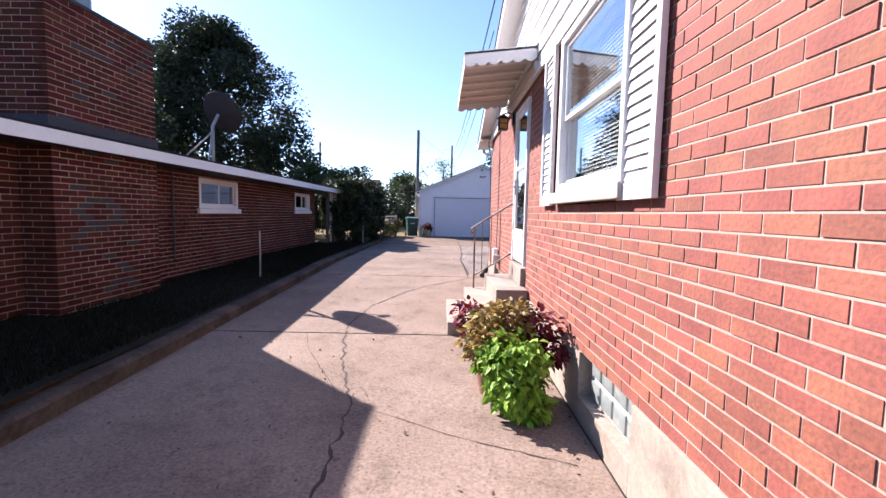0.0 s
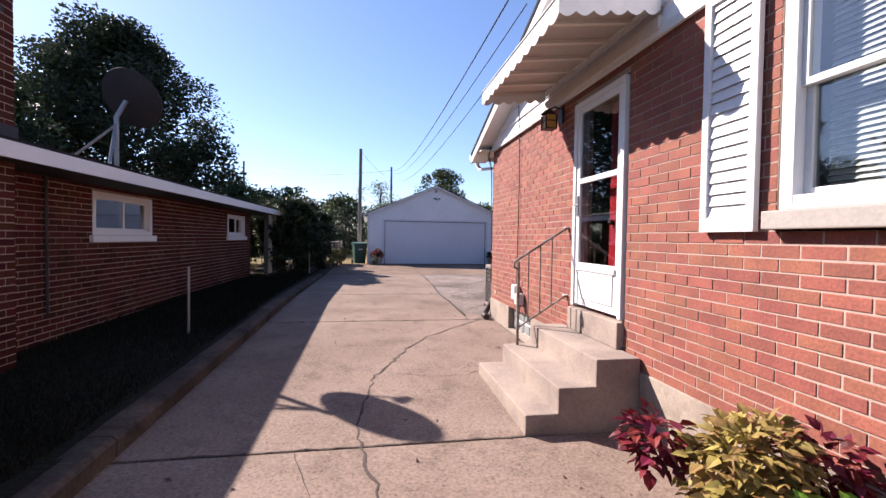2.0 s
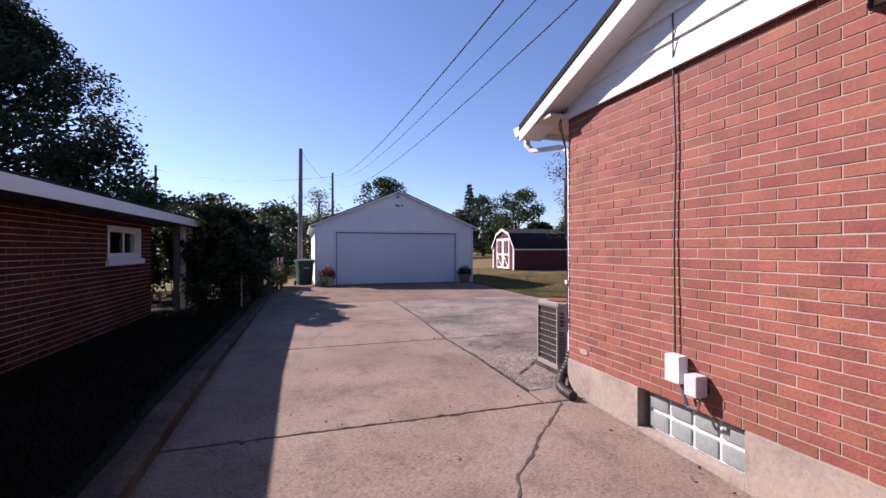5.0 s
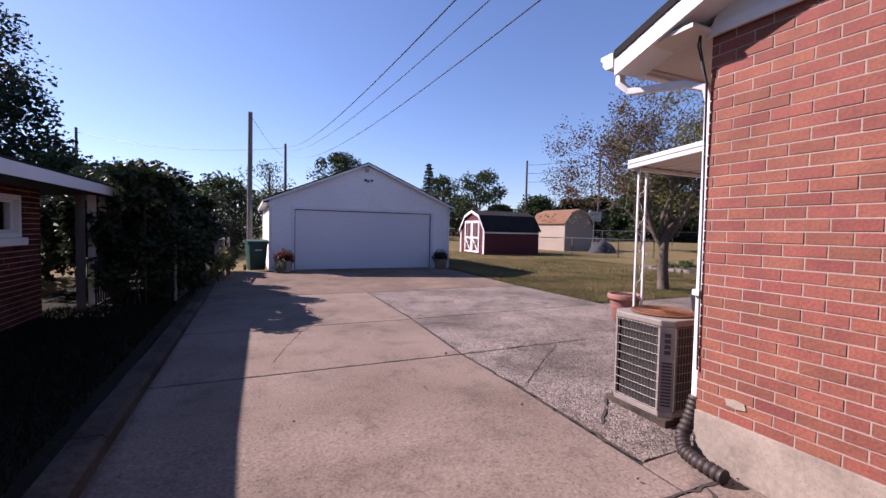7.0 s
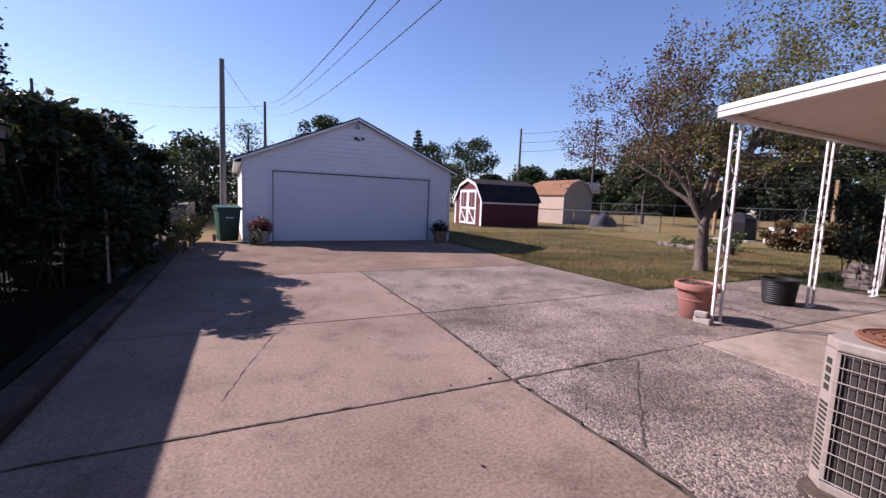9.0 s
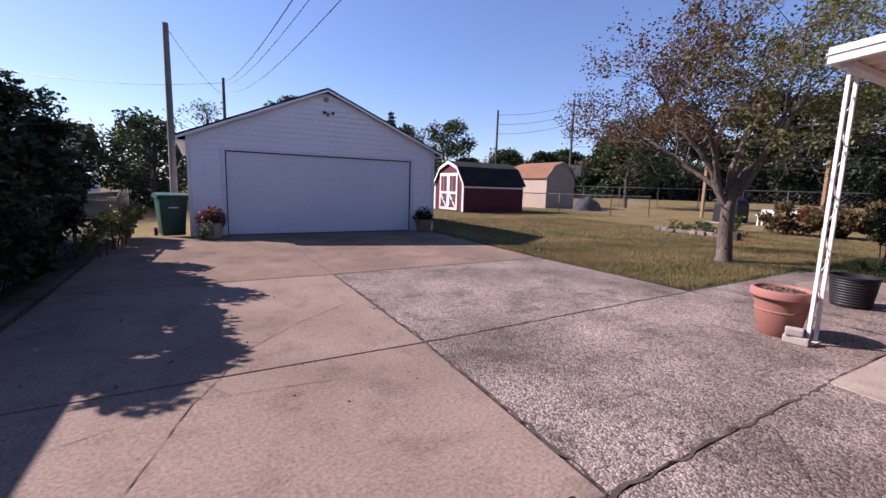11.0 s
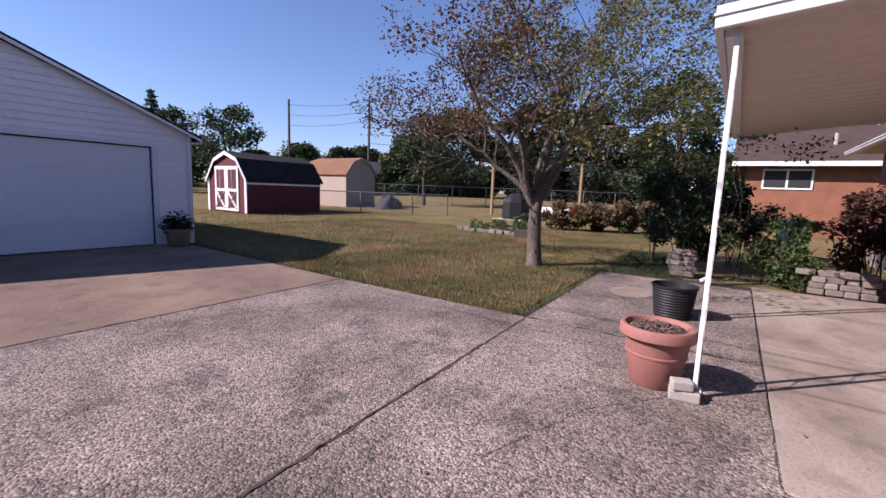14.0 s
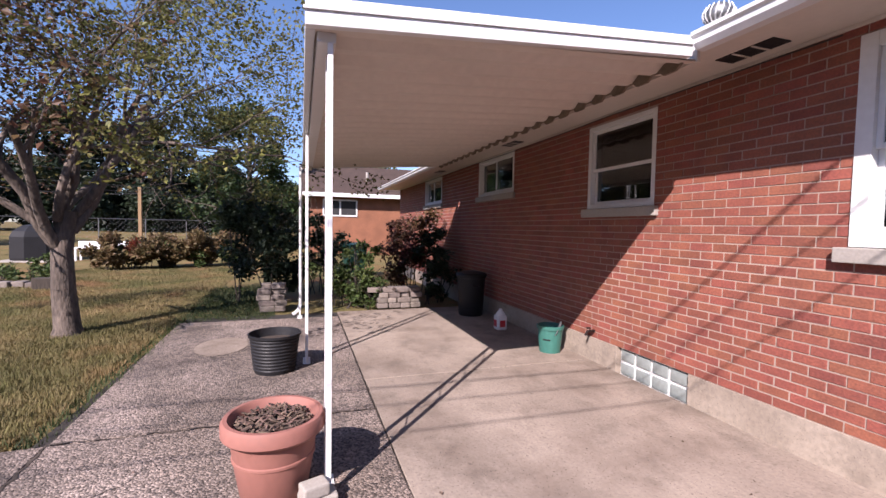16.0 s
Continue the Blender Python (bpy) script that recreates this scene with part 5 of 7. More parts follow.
part("fascia", Shape().box((NE, NY0 - 0.5, 1.93), (NE + 0.025, NY1 + 1.45, 2.075)), M_WHITE, nh, "white painted fascia board")
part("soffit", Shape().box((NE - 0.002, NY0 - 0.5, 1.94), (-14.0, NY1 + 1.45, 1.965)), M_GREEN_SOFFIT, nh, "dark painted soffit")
for y, z in ((15.6, 0), (16.1, 0), (16.6, 0)):
    part("porch_post", Shape().box((-5.3, y, 0.0), (-5.2, y + 0.1, 1.94)), M_WHITE if y > 16 else M_WOODPOLE, nh, bevel=0.006)
part("porch_rail", Shape().box((-5.28, 15.7, 0.85), (-5.22, 16.6, 0.91)), M_WOODPOLE, nh)
window_unit("neighbour_window", 'y', 8.35, 9.84, 1.27, 1.86, NX + 0.01, 1, "small white sliding window in dark brick", "slide", jamb=0.065, sill_mat=M_WHITE)
window_unit("neighbour_window", 'y', 13.4, 14.75, 1.27, 1.82, NX + 0.01, 1, "small white sliding window in dark brick", "slide", jamb=0.065, sill_mat=M_WHITE)
for nm in ("neighbour_window", "neighbour_window.001"):
    bpy.data.objects[nm]["kind"] = "structure"
    bpy.data.objects[nm].matrix_world = N_TURN
# Added lining, near-black in place of the neighbour's unlit room.
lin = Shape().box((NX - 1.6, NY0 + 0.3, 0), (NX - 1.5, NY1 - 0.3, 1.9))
tagged(part("wall_inner", lin, M_DARK, kind="structure"), "added inner wall, blackened for the unlit room behind the neighbour's panes", "wall").matrix_world = N_TURN
for ob in (nh, chim):
    ob.matrix_world = N_TURN

dish = thing("satellite_dish", "large dark mesh satellite dish on the roof", "satellite dish")
DC = Vector((-5.29, 8.27, 3.05))
DN = Vector((0.2, 0.82, 0.5)).normalized()
s = Shape()
prof = [(0.001, 0.0), (0.2, 0.02), (0.35, 0.065), (0.47, 0.12), (0.48, 0.125), (0.475, 0.11), (0.35, 0.05), (0.2, 0.005), (0.001, -0.012)]
s.lathe([(r, z) for r, z in prof], 36)
part("reflector", s, M_DISH, dish, smooth=True).matrix_local = Matrix.Translation(DC) @ DN.to_track_quat('Z', 'Y').to_matrix().to_4x4() @ Matrix.Scale(0.83, 4)
part("mast", Shape().tube([(-5.36, 8.15, 2.04), (-5.36, 8.15, 2.8), DC - DN * 0.03], 0.03, 8), M_STEEL, dish, smooth=True)
for dx in (-0.42, 0.10):
    part("strut", Shape().tube([(-5.36 + dx, 7.8, 2.1), (-5.36, 8.12, 2.68)], 0.018, 6), M_STEEL, dish)
low = DC - Vector((0.08, -0.2, 0.33)) + DN * 0.11
part("feed_arm", Shape().tube([low, low.lerp(DC + DN * 0.62, 0.6) - Vector((0, 0, 0.05)), DC + DN * 0.60 - Vector((0, 0, 0.12))], 0.014, 6), M_STEEL, dish, smooth=True)
part("feed_horn", Shape().tube([DC + DN * 0.66 - Vector((0, 0, 0.1)), DC + DN * 0.50 - Vector((0, 0, 0.08))], [0.035, 0.05], 10), M_DISH, dish, smooth=True)

stake = thing("metal_stake", "thin pale stake in the grass strip", "stake")
part("rod", Shape().tube([(-4.39, 7.87, -0.1), (-4.39, 7.87, 0.88)], 0.018, 8), M_STEEL, stake)


# ---- foliage ----
def leaf_cloud(s, rnd, centre, radius, count, size, squash=1.0, shell=0.35, drop=0.0):
    """Scatter small folded leaves round a centre."""
    for _ in range(count):
        d = Vector((rnd.gauss(0, 1), rnd.gauss(0, 1), rnd.gauss(0, 1))).normalized()
        r = radius * (shell + (1 - shell) * rnd.random()) ** 0.6
        p = Vector((centre[0] + d.x * r, centre[1] + d.y * r, centre[2] + d.z * r * squash))
        leaf(s, rnd, p, size * rnd.uniform(0.6, 1.3), drop)


def leaf(s, rnd, p, L, drop=0.0):
    a = Vector((rnd.gauss(0, 1), rnd.gauss(0, 1), rnd.gauss(-drop, 0.6))).normalized()
    b = a.cross(Vector((rnd.gauss(0, 1), rnd.gauss(0, 1), rnd.gauss(0, 1)))).normalized()
    u = a.cross(b) * L * 0.12
    w = L * 0.32
    n = len(s.v)
    s.v += [tuple(p), tuple(p + a * L * 0.5 + b * w + u), tuple(p + a * L), tuple(p + a * L * 0.5 - b * w + u)]
    s.f += [(n, n + 1, n + 2), (n, n + 2, n + 3)]


def branch(limbs, tips, rnd, p, d, length, r, depth, spread, up, twist=0.13):
    pts, q = [Vector(p)], Vector(p)
    d = Vector(d).normalized()
    n = 5
    for i in range(n):
        d = (d + Vector((rnd.gauss(0, twist), rnd.gauss(0, twist), rnd.gauss(0, twist * 0.8) + up))).normalized()
        q = q + d * length / n
        pts.append(q.copy())
    rs = [r * (1 - 0.5 * i / n) for i in range(n + 1)]
    limbs.tube(pts, rs, 8 if r > 0.04 else 5, caps=False)
    if depth == 0:
        tips += pts[2:]
        return
    if depth == 1:
        tips.append(pts[-1])
    for i in range(rnd.choice((3, 3, 4))):
        k = rnd.choice((2, 3, 4, 5))
        side = Vector((rnd.gauss(0, 1), rnd.gauss(0, 1), rnd.gauss(0, 0.6)))
        branch(limbs, tips, rnd, pts[k], d + side.normalized() * spread, length * rnd.uniform(0.6, 0.85), rs[k] * 0.62, depth - 1, spread, up, twist)


def tree(name, label, base, stems, trunk_pts, trunk_r, leaf_mat, bark, seed, depth=3, per_tip=9, size=0.1, cloud=0.32, spread=0.8, up=0.03, group="", cat="tree", twist=0.13, other=None, clear=0.0):
    """Trunk along given points, limbs from its top, and leaves in loose clumps at the twigs."""
    rnd = random.Random(seed)
    t = thing(name, label, cat, group)
    limbs, tips, crown = Shape(), [], Shape()
    n = len(trunk_pts)
    limbs.tube(trunk_pts, [trunk_r * (1.25 if i == 0 else 1 - 0.45 * i / n) for i in range(n)], 14, caps=False)
    for p, d, length, r in stems:
        branch(limbs, tips, rnd, p, d, length * 1.13, r, depth, spread, up, twist)
    green = Shape()
    for p in tips:
        if p.z < base[2] + clear + rnd.uniform(-0.25, 0.25):
            continue
        side = (p.x - base[0]) * 0.37 - (p.y - base[1]) * 0.93
        leaf_cloud(green if other and side + rnd.gauss(0, 0.8) > -0.1 else crown, rnd, p, cloud, max(1, int(per_tip * rnd.uniform(0.2, 1.7))), size, 0.8, 0.1)
    raw("trunk", limbs, bark, t, smooth=True)
    raw("crown", crown, leaf_mat, t)
    if other:
        tagged(raw("crown", green, other, t), label="yellow-green side of the crown")
    return t


def far_tree(name, label, base, height, radius, seed, mat, count=2600, size=0.32, trunk=0.2, low=0.25, cat="tree", group="background trees", cone=0.0):
    """A tree seen from a distance: trunk, limbs, and uneven clumps of leaves."""
    rnd = random.Random(seed)
    t = thing(name, label, cat, group)
    bx, by, bz = base
    limbs, crown = Shape(), Shape()
    limbs.tube([(bx, by, bz - 0.2), (bx + rnd.gauss(0, 0.1), by, bz + height * 0.3), (bx + rnd.gauss(0, 0.3), by, bz + height * 0.7), (bx, by, bz + height * 0.92)], [trunk, trunk * 0.8, trunk * 0.5, trunk * 0.1], 8, caps=False)
    k = 34 if count < 20000 else 90
    for i in range(k):
        h = low + (1 - low) * (i + rnd.random()) / k
        prof = math.sin(math.pi * min(1, ((h - low) / (1 - low)) * 0.86 + 0.14)) ** 0.65
        if cone:
            prof = (1 - cone) * prof + cone * (1 - (h - low) / (1 - low)) ** 0.75
        a, rr = rnd.uniform(0, 6.283), radius * prof * rnd.uniform(0.35, 1.0)
        c = (bx + rr * math.cos(a), by + rr * math.sin(a), bz + height * min(h, 0.93))
        limbs.tube([(bx, by, bz + height * h * 0.75), ((bx + c[0]) / 2, (by + c[1]) / 2, bz + height * h * 0.9), c], [trunk * 0.35, trunk * 0.2, trunk * 0.05], 5, caps=False)
        leaf_cloud(crown, rnd, c, radius * rnd.uniform(0.2, 0.4) * (1 if k < 50 else 0.75), int(count / k * rnd.uniform(0.6, 1.4)), size, 0.75, 0.2)
    raw("trunk", limbs, M_BARK_D, t, smooth=True)
    raw("crown", crown, mat, t)
    return t


def conifer(name, label, base, height, radius, seed, mat, count=5000, size=0.3):
    rnd = random.Random(seed)
    t = thing(name, label, "conifer", "background trees")
    bx, by, bz = base
    part("trunk", Shape().tube([(bx, by, bz), (bx, by, bz + height)], [radius * 0.08, 0.02], 8), M_BARK_D, t)
    s = Shape()
    levels = 22
    for i in range(levels):
        h = 0.1 + 0.9 * i / levels
        for k in range(9):
            a = rnd.uniform(0, 6.283)
            r = radius * (1 - h) ** 0.8 * rnd.uniform(0.7, 1.1) + 0.1
            for j in range(max(1, count // (levels * 9))):
                f = rnd.random() ** 0.6
                leaf(s, rnd, Vector((bx + math.cos(a) * r * f + rnd.gauss(0, 0.12), by + math.sin(a) * r * f + rnd.gauss(0, 0.12), bz + height * h - r * f * 0.25 + rnd.gauss(0, 0.08))), size, 0.4)
    raw("crown", s, mat, t)
    return t


def bush(name, label, blobs, seed, mat, size=0.07, density=420, cat="bush", group="", twigs=True, drop=0.2, bark=M_BARK_D):
    """Shrub from uneven leaf clumps on thin stems. blobs: (x, y, z, radius)."""
    rnd = random.Random(seed)
    t = thing(name, label, cat, group)
    s, w = Shape(), Shape()
    for x, y, z, r in blobs:
        z0 = gz(x, y)
        for _ in range(3):
            w.tube([(x + rnd.gauss(0, r * 0.2), y + rnd.gauss(0, r * 0.2), z0 - 0.03), (x + rnd.gauss(0, r * 0.3), y + rnd.gauss(0, r * 0.3), z), (x + rnd.gauss(0, r * 0.5), y + rnd.gauss(0, r * 0.5), z + r * 0.8)], [0.013, 0.009, 0.003], 5, caps=False)
        n = int(density * r * r * 4)
        for k in range(max(3, int(r * 14))):
            d = Vector((rnd.gauss(0, 1), rnd.gauss(0, 1), rnd.gauss(0, 1))).normalized() * r * rnd.uniform(0.3, 0.95)
            leaf_cloud(s, rnd, (x + d.x, y + d.y, max(z + d.z * 0.9, z0 + 0.1)), r * rnd.uniform(0.25, 0.5), n // max(3, int(r * 14)), size, 0.9, 0.1, drop)
    raw("stem", w, bark, t, kind="stuff")
    raw("leaves", s, mat, t)
    return t


# crab apple in the back lawn
TX, TY = 7.6, 15.5
TZ = gz(TX, TY) - 0.03
fork = Vector((TX + 0.02, TY + 0.05, TZ + 1.12))
tree("crab_apple_tree", "crab apple with bronze and yellow-green leaves on the lawn", (TX, TY, TZ),
     [(fork, (-0.15, 0.45, 1.0), 1.95, 0.085), (fork + Vector((0, 0, 0.1)), (0.25, -0.45, 1.0), 2.05, 0.085), (fork + Vector((0, 0, 0.25)), (0.7, 0.3, 0.9), 1.9, 0.07),
      (fork, (-0.6, 0.75, 0.95), 1.6, 0.07), (fork + Vector((0.1, -0.1, 0.5)), (0.35, -0.8, 1.0), 1.8, 0.065), (fork + Vector((-0.1, 0, 0.45)), (-0.8, -0.3, 1.0), 1.7, 0.06),
      (fork + Vector((-0.1, 0.2, 0.4)), (-0.3, 1.0, 0.8), 1.7, 0.055), (fork + Vector((0.05, -0.1, 0.3)), (0.45, -1.0, 0.62), 2.0, 0.07)],
     [(TX, TY, TZ - 0.05), (TX, TY, TZ + 0.12), (TX - 0.03, TY + 0.02, TZ + 0.6), (TX + 0.02, TY + 0.05, TZ + 1.15), (TX + 0.03, TY - 0.02, TZ + 1.7)], 0.165,
     M_LEAF_AUT, M_BARK, 11, depth=4, per_tip=9.5, size=0.066, cloud=0.26, spread=0.9, up=0.02, twist=0.2, other=M_LEAF_YG, clear=2.05)

# big dark tree behind the neighbour's house
far_tree("shade_tree", "tall dark green shade tree behind the neighbour's house", (-25.3, 46.5, 0.1), 20.2, 11.6, 21, M_LEAF_DK, 60000, 0.36, 0.5, 0.14, cone=0.5)

far_tree("shade_tree", "broad dark green tree beyond the neighbour's roof", (-27.5, 30.5, 0.1), 13.0, 6.0, 22, M_LEAF_DK, 14000, 0.4, 0.4, 0.1)

# ---- things round the front planter and steps ----
PXc, PYc = -0.55, 3.42
PZg = gz(PXc, PYc)
planter = thing("flower_pot", "terracotta pot of coleus and lime sweet potato vine", "flower pot")
part("pot", Shape().lathe([(0.15, 0.0), (0.21, 0.30), (0.235, 0.30), (0.24, 0.37), (0.215, 0.37), (0.2, 0.32), (0.001, 0.31)], 28, (PXc, PYc, PZg)), M_TERRA, planter, smooth=True)


def leafy(name, mat, parent, blobs, seed, size, count, drop=0.3, label=""):
    rnd = random.Random(seed)
    s = Shape()
    for x, y, z, r in blobs:
        for _ in range(int(count * (r / 0.2) ** 2)):
            d = Vector((rnd.gauss(0, 1), rnd.gauss(0, 1), rnd.gauss(0, 1))).normalized() * r * rnd.uniform(0.45, 1.05)
            p = Vector((x, y, z)) + d
            if y < 9 and p.x > -0.03:
                p.x = -0.03 - rnd.random() * 0.04
            p.z = max(p.z, gz(p.x, p.y) + 0.03)
            big_leaf(s, rnd, p, d, size * rnd.uniform(0.6, 1.25), drop)
    ob = raw(name, s, mat, parent)
    return tagged(ob, label=label)


def big_leaf(s, rnd, p, d, L, drop):
    """Pointed leaf with a folded midrib, turned outwards and hanging."""
    a = (Vector((d.x, d.y, d.z * 0.4)).normalized() + Vector((rnd.gauss(0, 0.5), rnd.gauss(0, 0.5), rnd.gauss(-drop, 0.35)))).normalized()
    b = a.cross(Vector((rnd.gauss(0, 0.4), rnd.gauss(0, 0.4), 1))).normalized()
    u = b.cross(a)
    w = L * 0.36
    n = len(s.v)
    pts = [p, p + a * L * 0.28 + b * w + u * L * 0.10, p + a * L * 0.6 + b * w * 0.75 + u * L * 0.06, p + a * L - u * L * 0.12, p + a * L * 0.6 - b * w * 0.75 + u * L * 0.06, p + a * L * 0.28 - b * w + u * L * 0.10, p + a * L * 0.45]
    s.v += [tuple(q) for q in pts]
    s.f += [(n, n + 1, n + 6), (n + 1, n + 2, n + 6), (n + 2, n + 3, n + 6), (n + 3, n + 4, n + 6), (n + 4, n + 5, n + 6), (n + 5, n, n + 6)]


leafy("coleus_leaves", M_LEAF_OLIVE, planter, [(-0.56, 3.48, 0.32, 0.22), (-0.70, 3.32, 0.24, 0.18), (-0.42, 3.5, 0.36, 0.19)], 31, 0.064, 480, label="yellow-olive coleus leaves")
leafy("burgundy_leaves", M_LEAF_RED, planter, [(-0.22, 3.42, 0.34, 0.17), (-0.17, 3.25, 0.2, 0.12), (-0.78, 3.72, 0.36, 0.14)], 32, 0.068, 360, label="burgundy coleus leaves")
leafy("vine_leaves", M_LEAF_LIME, planter, [(-0.54, 3.14, 0.16, 0.21), (-0.40, 3.12, 0.16, 0.2), (-0.50, 3.02, 0.02, 0.19), (-0.42, 2.98, -0.08, 0.16), (-0.30, 2.98, -0.14, 0.09)], 33, 0.072, 440, 0.6, "lime green sweet potato vine leaves")

# ---- air conditioner ----
ac = thing("air_conditioner", "beige outdoor air conditioner with wire grille and rusty fan top", "air conditioner")
ac.matrix_world = pose(0.424, 9.825, 0, 0, 0, 0)
W, CH, H = 0.298, 0.075, 0.805
oct_ = [(-W + CH, -W), (W - CH, -W), (W, -W + CH), (W, W - CH), (W - CH, W), (-W + CH, W), (-W, W - CH), (-W, -W + CH)]
part("pad", Shape().box((-0.31, -0.31, -0.06), (0.31, 0.31, 0.03)), M_KERB, ac, bevel=0.01)
part("base_pan", Shape().prism(oct_, 'z', 0.03, 0.075), M_ACBODY, ac, bevel=0.006)
part("coil", Shape().prism([(x * 0.93, y * 0.93) for x, y in oct_], 'z', 0.075, H - 0.05), M_ACDARK, ac)
top = part("top_panel", Shape().prism(oct_, 'z', H - 0.055, H), M_ACBODY, ac, bevel=0.012)
part("fan_ring", Shape().lathe([(0.15, 0.0), (0.25, 0.0), (0.26, 0.012), (0.25, 0.02), (0.15, 0.006)], 28, (0, 0, H)), M_RUST, top, "rusted fan opening", smooth=True)
s = Shape()
for k in range(8):
    r = 0.03 + k * 0.029
    s.tube([(r * math.cos(a), r * math.sin(a), H + 0.022) for a in [j * math.pi / 12 for j in range(25)]], 0.003, 4)
part("fan_guard", s, M_RUST, top)
for i in range(4):
    m = pose(0, 0, 0, 0, 0, 90 * i)
    corner = part("corner_panel", Shape().add([m @ Vector(p) for p in ((-W, -W + CH, 0.075), (-W + CH, -W, 0.075), (-W + CH, -W, H - 0.055), (-W, -W + CH, H - 0.055),
                                                                    (-W + 0.02, -W + CH + 0.01, 0.075), (-W + CH + 0.01, -W + 0.02, 0.075), (-W + CH + 0.01, -W + 0.02, H - 0.055), (-W + 0.02, -W + CH + 0.01, H - 0.055))],
                                               [(0, 1, 2, 3), (7, 6, 5, 4), (0, 4, 5, 1), (1, 5, 6, 2), (2, 6, 7, 3), (3, 7, 4, 0)]), M_ACBODY, ac)
    mid, nrm = m @ Vector((-W + CH / 2, -W + CH / 2, 0)), m @ Vector((-1, -1, 0)).normalized()
    rot = Matrix.Translation(mid + nrm * 0.002) @ nrm.to_track_quat('-Y', 'Z').to_matrix().to_4x4()
    for k in range(14):
        part("louvre_slot", Shape().box((-0.036, -0.001, 0.12 + k * 0.026), (0.036, 0.004, 0.134 + k * 0.026), rot), M_ACDARK, corner)
    for k in range(4):
        part("nameplate_mark", Shape().box((-0.022, -0.001, 0.535 + k * 0.045), (0.022, 0.004, 0.565 + k * 0.045), rot), M_ACDARK, corner)
    grille = part("grille_stile", Shape().box((-W - 0.004, -W + CH, 0.09), (-W + 0.008, -W + CH + 0.018, H - 0.06), m), M_ACBODY, ac)
    part("grille_stile", Shape().box((-W - 0.004, W - CH - 0.018, 0.09), (-W + 0.008, W - CH, H - 0.06), m), M_ACBODY, ac)
    s = Shape()
    for k in range(15):
        y = -W + CH + (2 * W - 2 * CH) * k / 14
        s.tube([m @ Vector((-W, y, 0.09)), m @ Vector((-W, y, H - 0.06))], 0.0024, 4)
    for k in range(10):
        z = 0.09 + (H - 0.15) * k / 9
        s.tube([m @ Vector((-W - 0.004, -W + CH, z)), m @ Vector((-W - 0.004, W - CH, z))], 0.003, 4)
    raw("wire_mesh", s, M_ACBODY, grille)
line = thing("coolant_line", "black insulated coolant line to the wall", "pipe")
part("hose", Shape().tube([(0.75, 9.5, 0.15), (0.8, 9.4, 0.2), (0.82, 9.22, 0.34)], 0.025, 8), M_CABLE, line, smooth=True)

# ---- patio things ----
def mulch(parent, x, y, z, r, n, seed):
    rnd = random.Random(seed)
    s = Shape()
    for _ in range(n):
        a, q = rnd.uniform(0, 6.283), r * math.sqrt(rnd.random())
        m = pose(x + q * math.cos(a), y + q * math.sin(a), z + rnd.uniform(0, 0.03) + 0.03 * (1 - q / r), rnd.uniform(-30, 30), rnd.uniform(-30, 30), rnd.uniform(0, 360))
        s.box((-0.022, -0.005, -0.003), (0.022, 0.005, 0.003), m)
    tagged(raw("mulch", s, M_MULCH, parent), label="dry wood chip mulch")


bp_ = thing("terracotta_pot", "large terracotta pot filled with dry mulch", "flower pot")
X, Y = 3.0, 12.6
part("pot", Shape().lathe([(0.165, 0), (0.175, 0.01), (0.215, 0.24), (0.222, 0.245), (0.222, 0.258), (0.216, 0.263), (0.235, 0.37), (0.262, 0.375), (0.275, 0.39), (0.275, 0.45), (0.262, 0.468), (0.24, 0.468), (0.228, 0.45), (0.215, 0.40), (0.001, 0.39)], 40, (X, Y, 0)), M_TERRA, bp_, smooth=True)
part("soil", Shape().lathe([(0.001, 0.0), (0.214, 0.0), (0.2, 0.018), (0.1, 0.03), (0.001, 0.032)], 24, (X, Y, 0.395)), M_SOIL, bp_)
mulch(bp_, X, Y, 0.415, 0.2, 260, 5)
for k, (x, y, z, a) in enumerate(((2.82, 12.37, 0.0, 8), (2.80, 12.39, 0.078, 20))):
    pv = thing("paver_block", "pale concrete paver block against the pot", "paver block", "paver blocks")
    part("block", Shape().box((-0.06, -0.1, 0), (0.06, 0.1, 0.075)) if k == 0 else Shape().box((-0.05, -0.07, 0), (0.05, 0.07, 0.07)), M_SILL, pv, bevel=0.012).matrix_local = pose(x, y, z, 0, 0, a)
nb = thing("black_nursery_pot", "black ribbed plastic nursery pot", "flower pot")
prof = [(0.20, 0.0)]
for k in range(10):
    z = 0.03 + k * 0.034
    r = 0.205 + 0.045 * z / 0.4
    prof += [(r, z), (r + 0.006, z + 0.012), (r, z + 0.024)]
prof += [(0.262, 0.375), (0.265, 0.40), (0.25, 0.40), (0.235, 0.3), (0.001, 0.29)]
part("pot", Shape().lathe(prof, 36, (5.25, 12.72, 0)), M_BLACK, nb, smooth=True)
part("soil", Shape().lathe([(0.001, 0), (0.236, 0.0), (0.1, 0.02), (0.001, 0.02)], 20, (5.25, 12.72, 0.31)), M_SOIL, nb)
bk = thing("bucket", "teal plastic bucket beside the foundation", "bucket")
part("pail", Shape().lathe([(0.13, 0.0), (0.155, 0.29), (0.168, 0.29), (0.17, 0.33), (0.155, 0.335), (0.145, 0.28), (0.12, 0.03), (0.001, 0.03)], 30, (5.12, 9.48, 0)), M_BUCKET, bk, smooth=True)
part("handle", Shape().tube([(5.12 - 0.17 * math.cos(a), 9.48 + 0.05 * math.sin(a), 0.30 - 0.14 * math.sin(a)) for a in [k * math.pi / 10 for k in range(11)]], 0.005, 6), M_STEEL, bk)
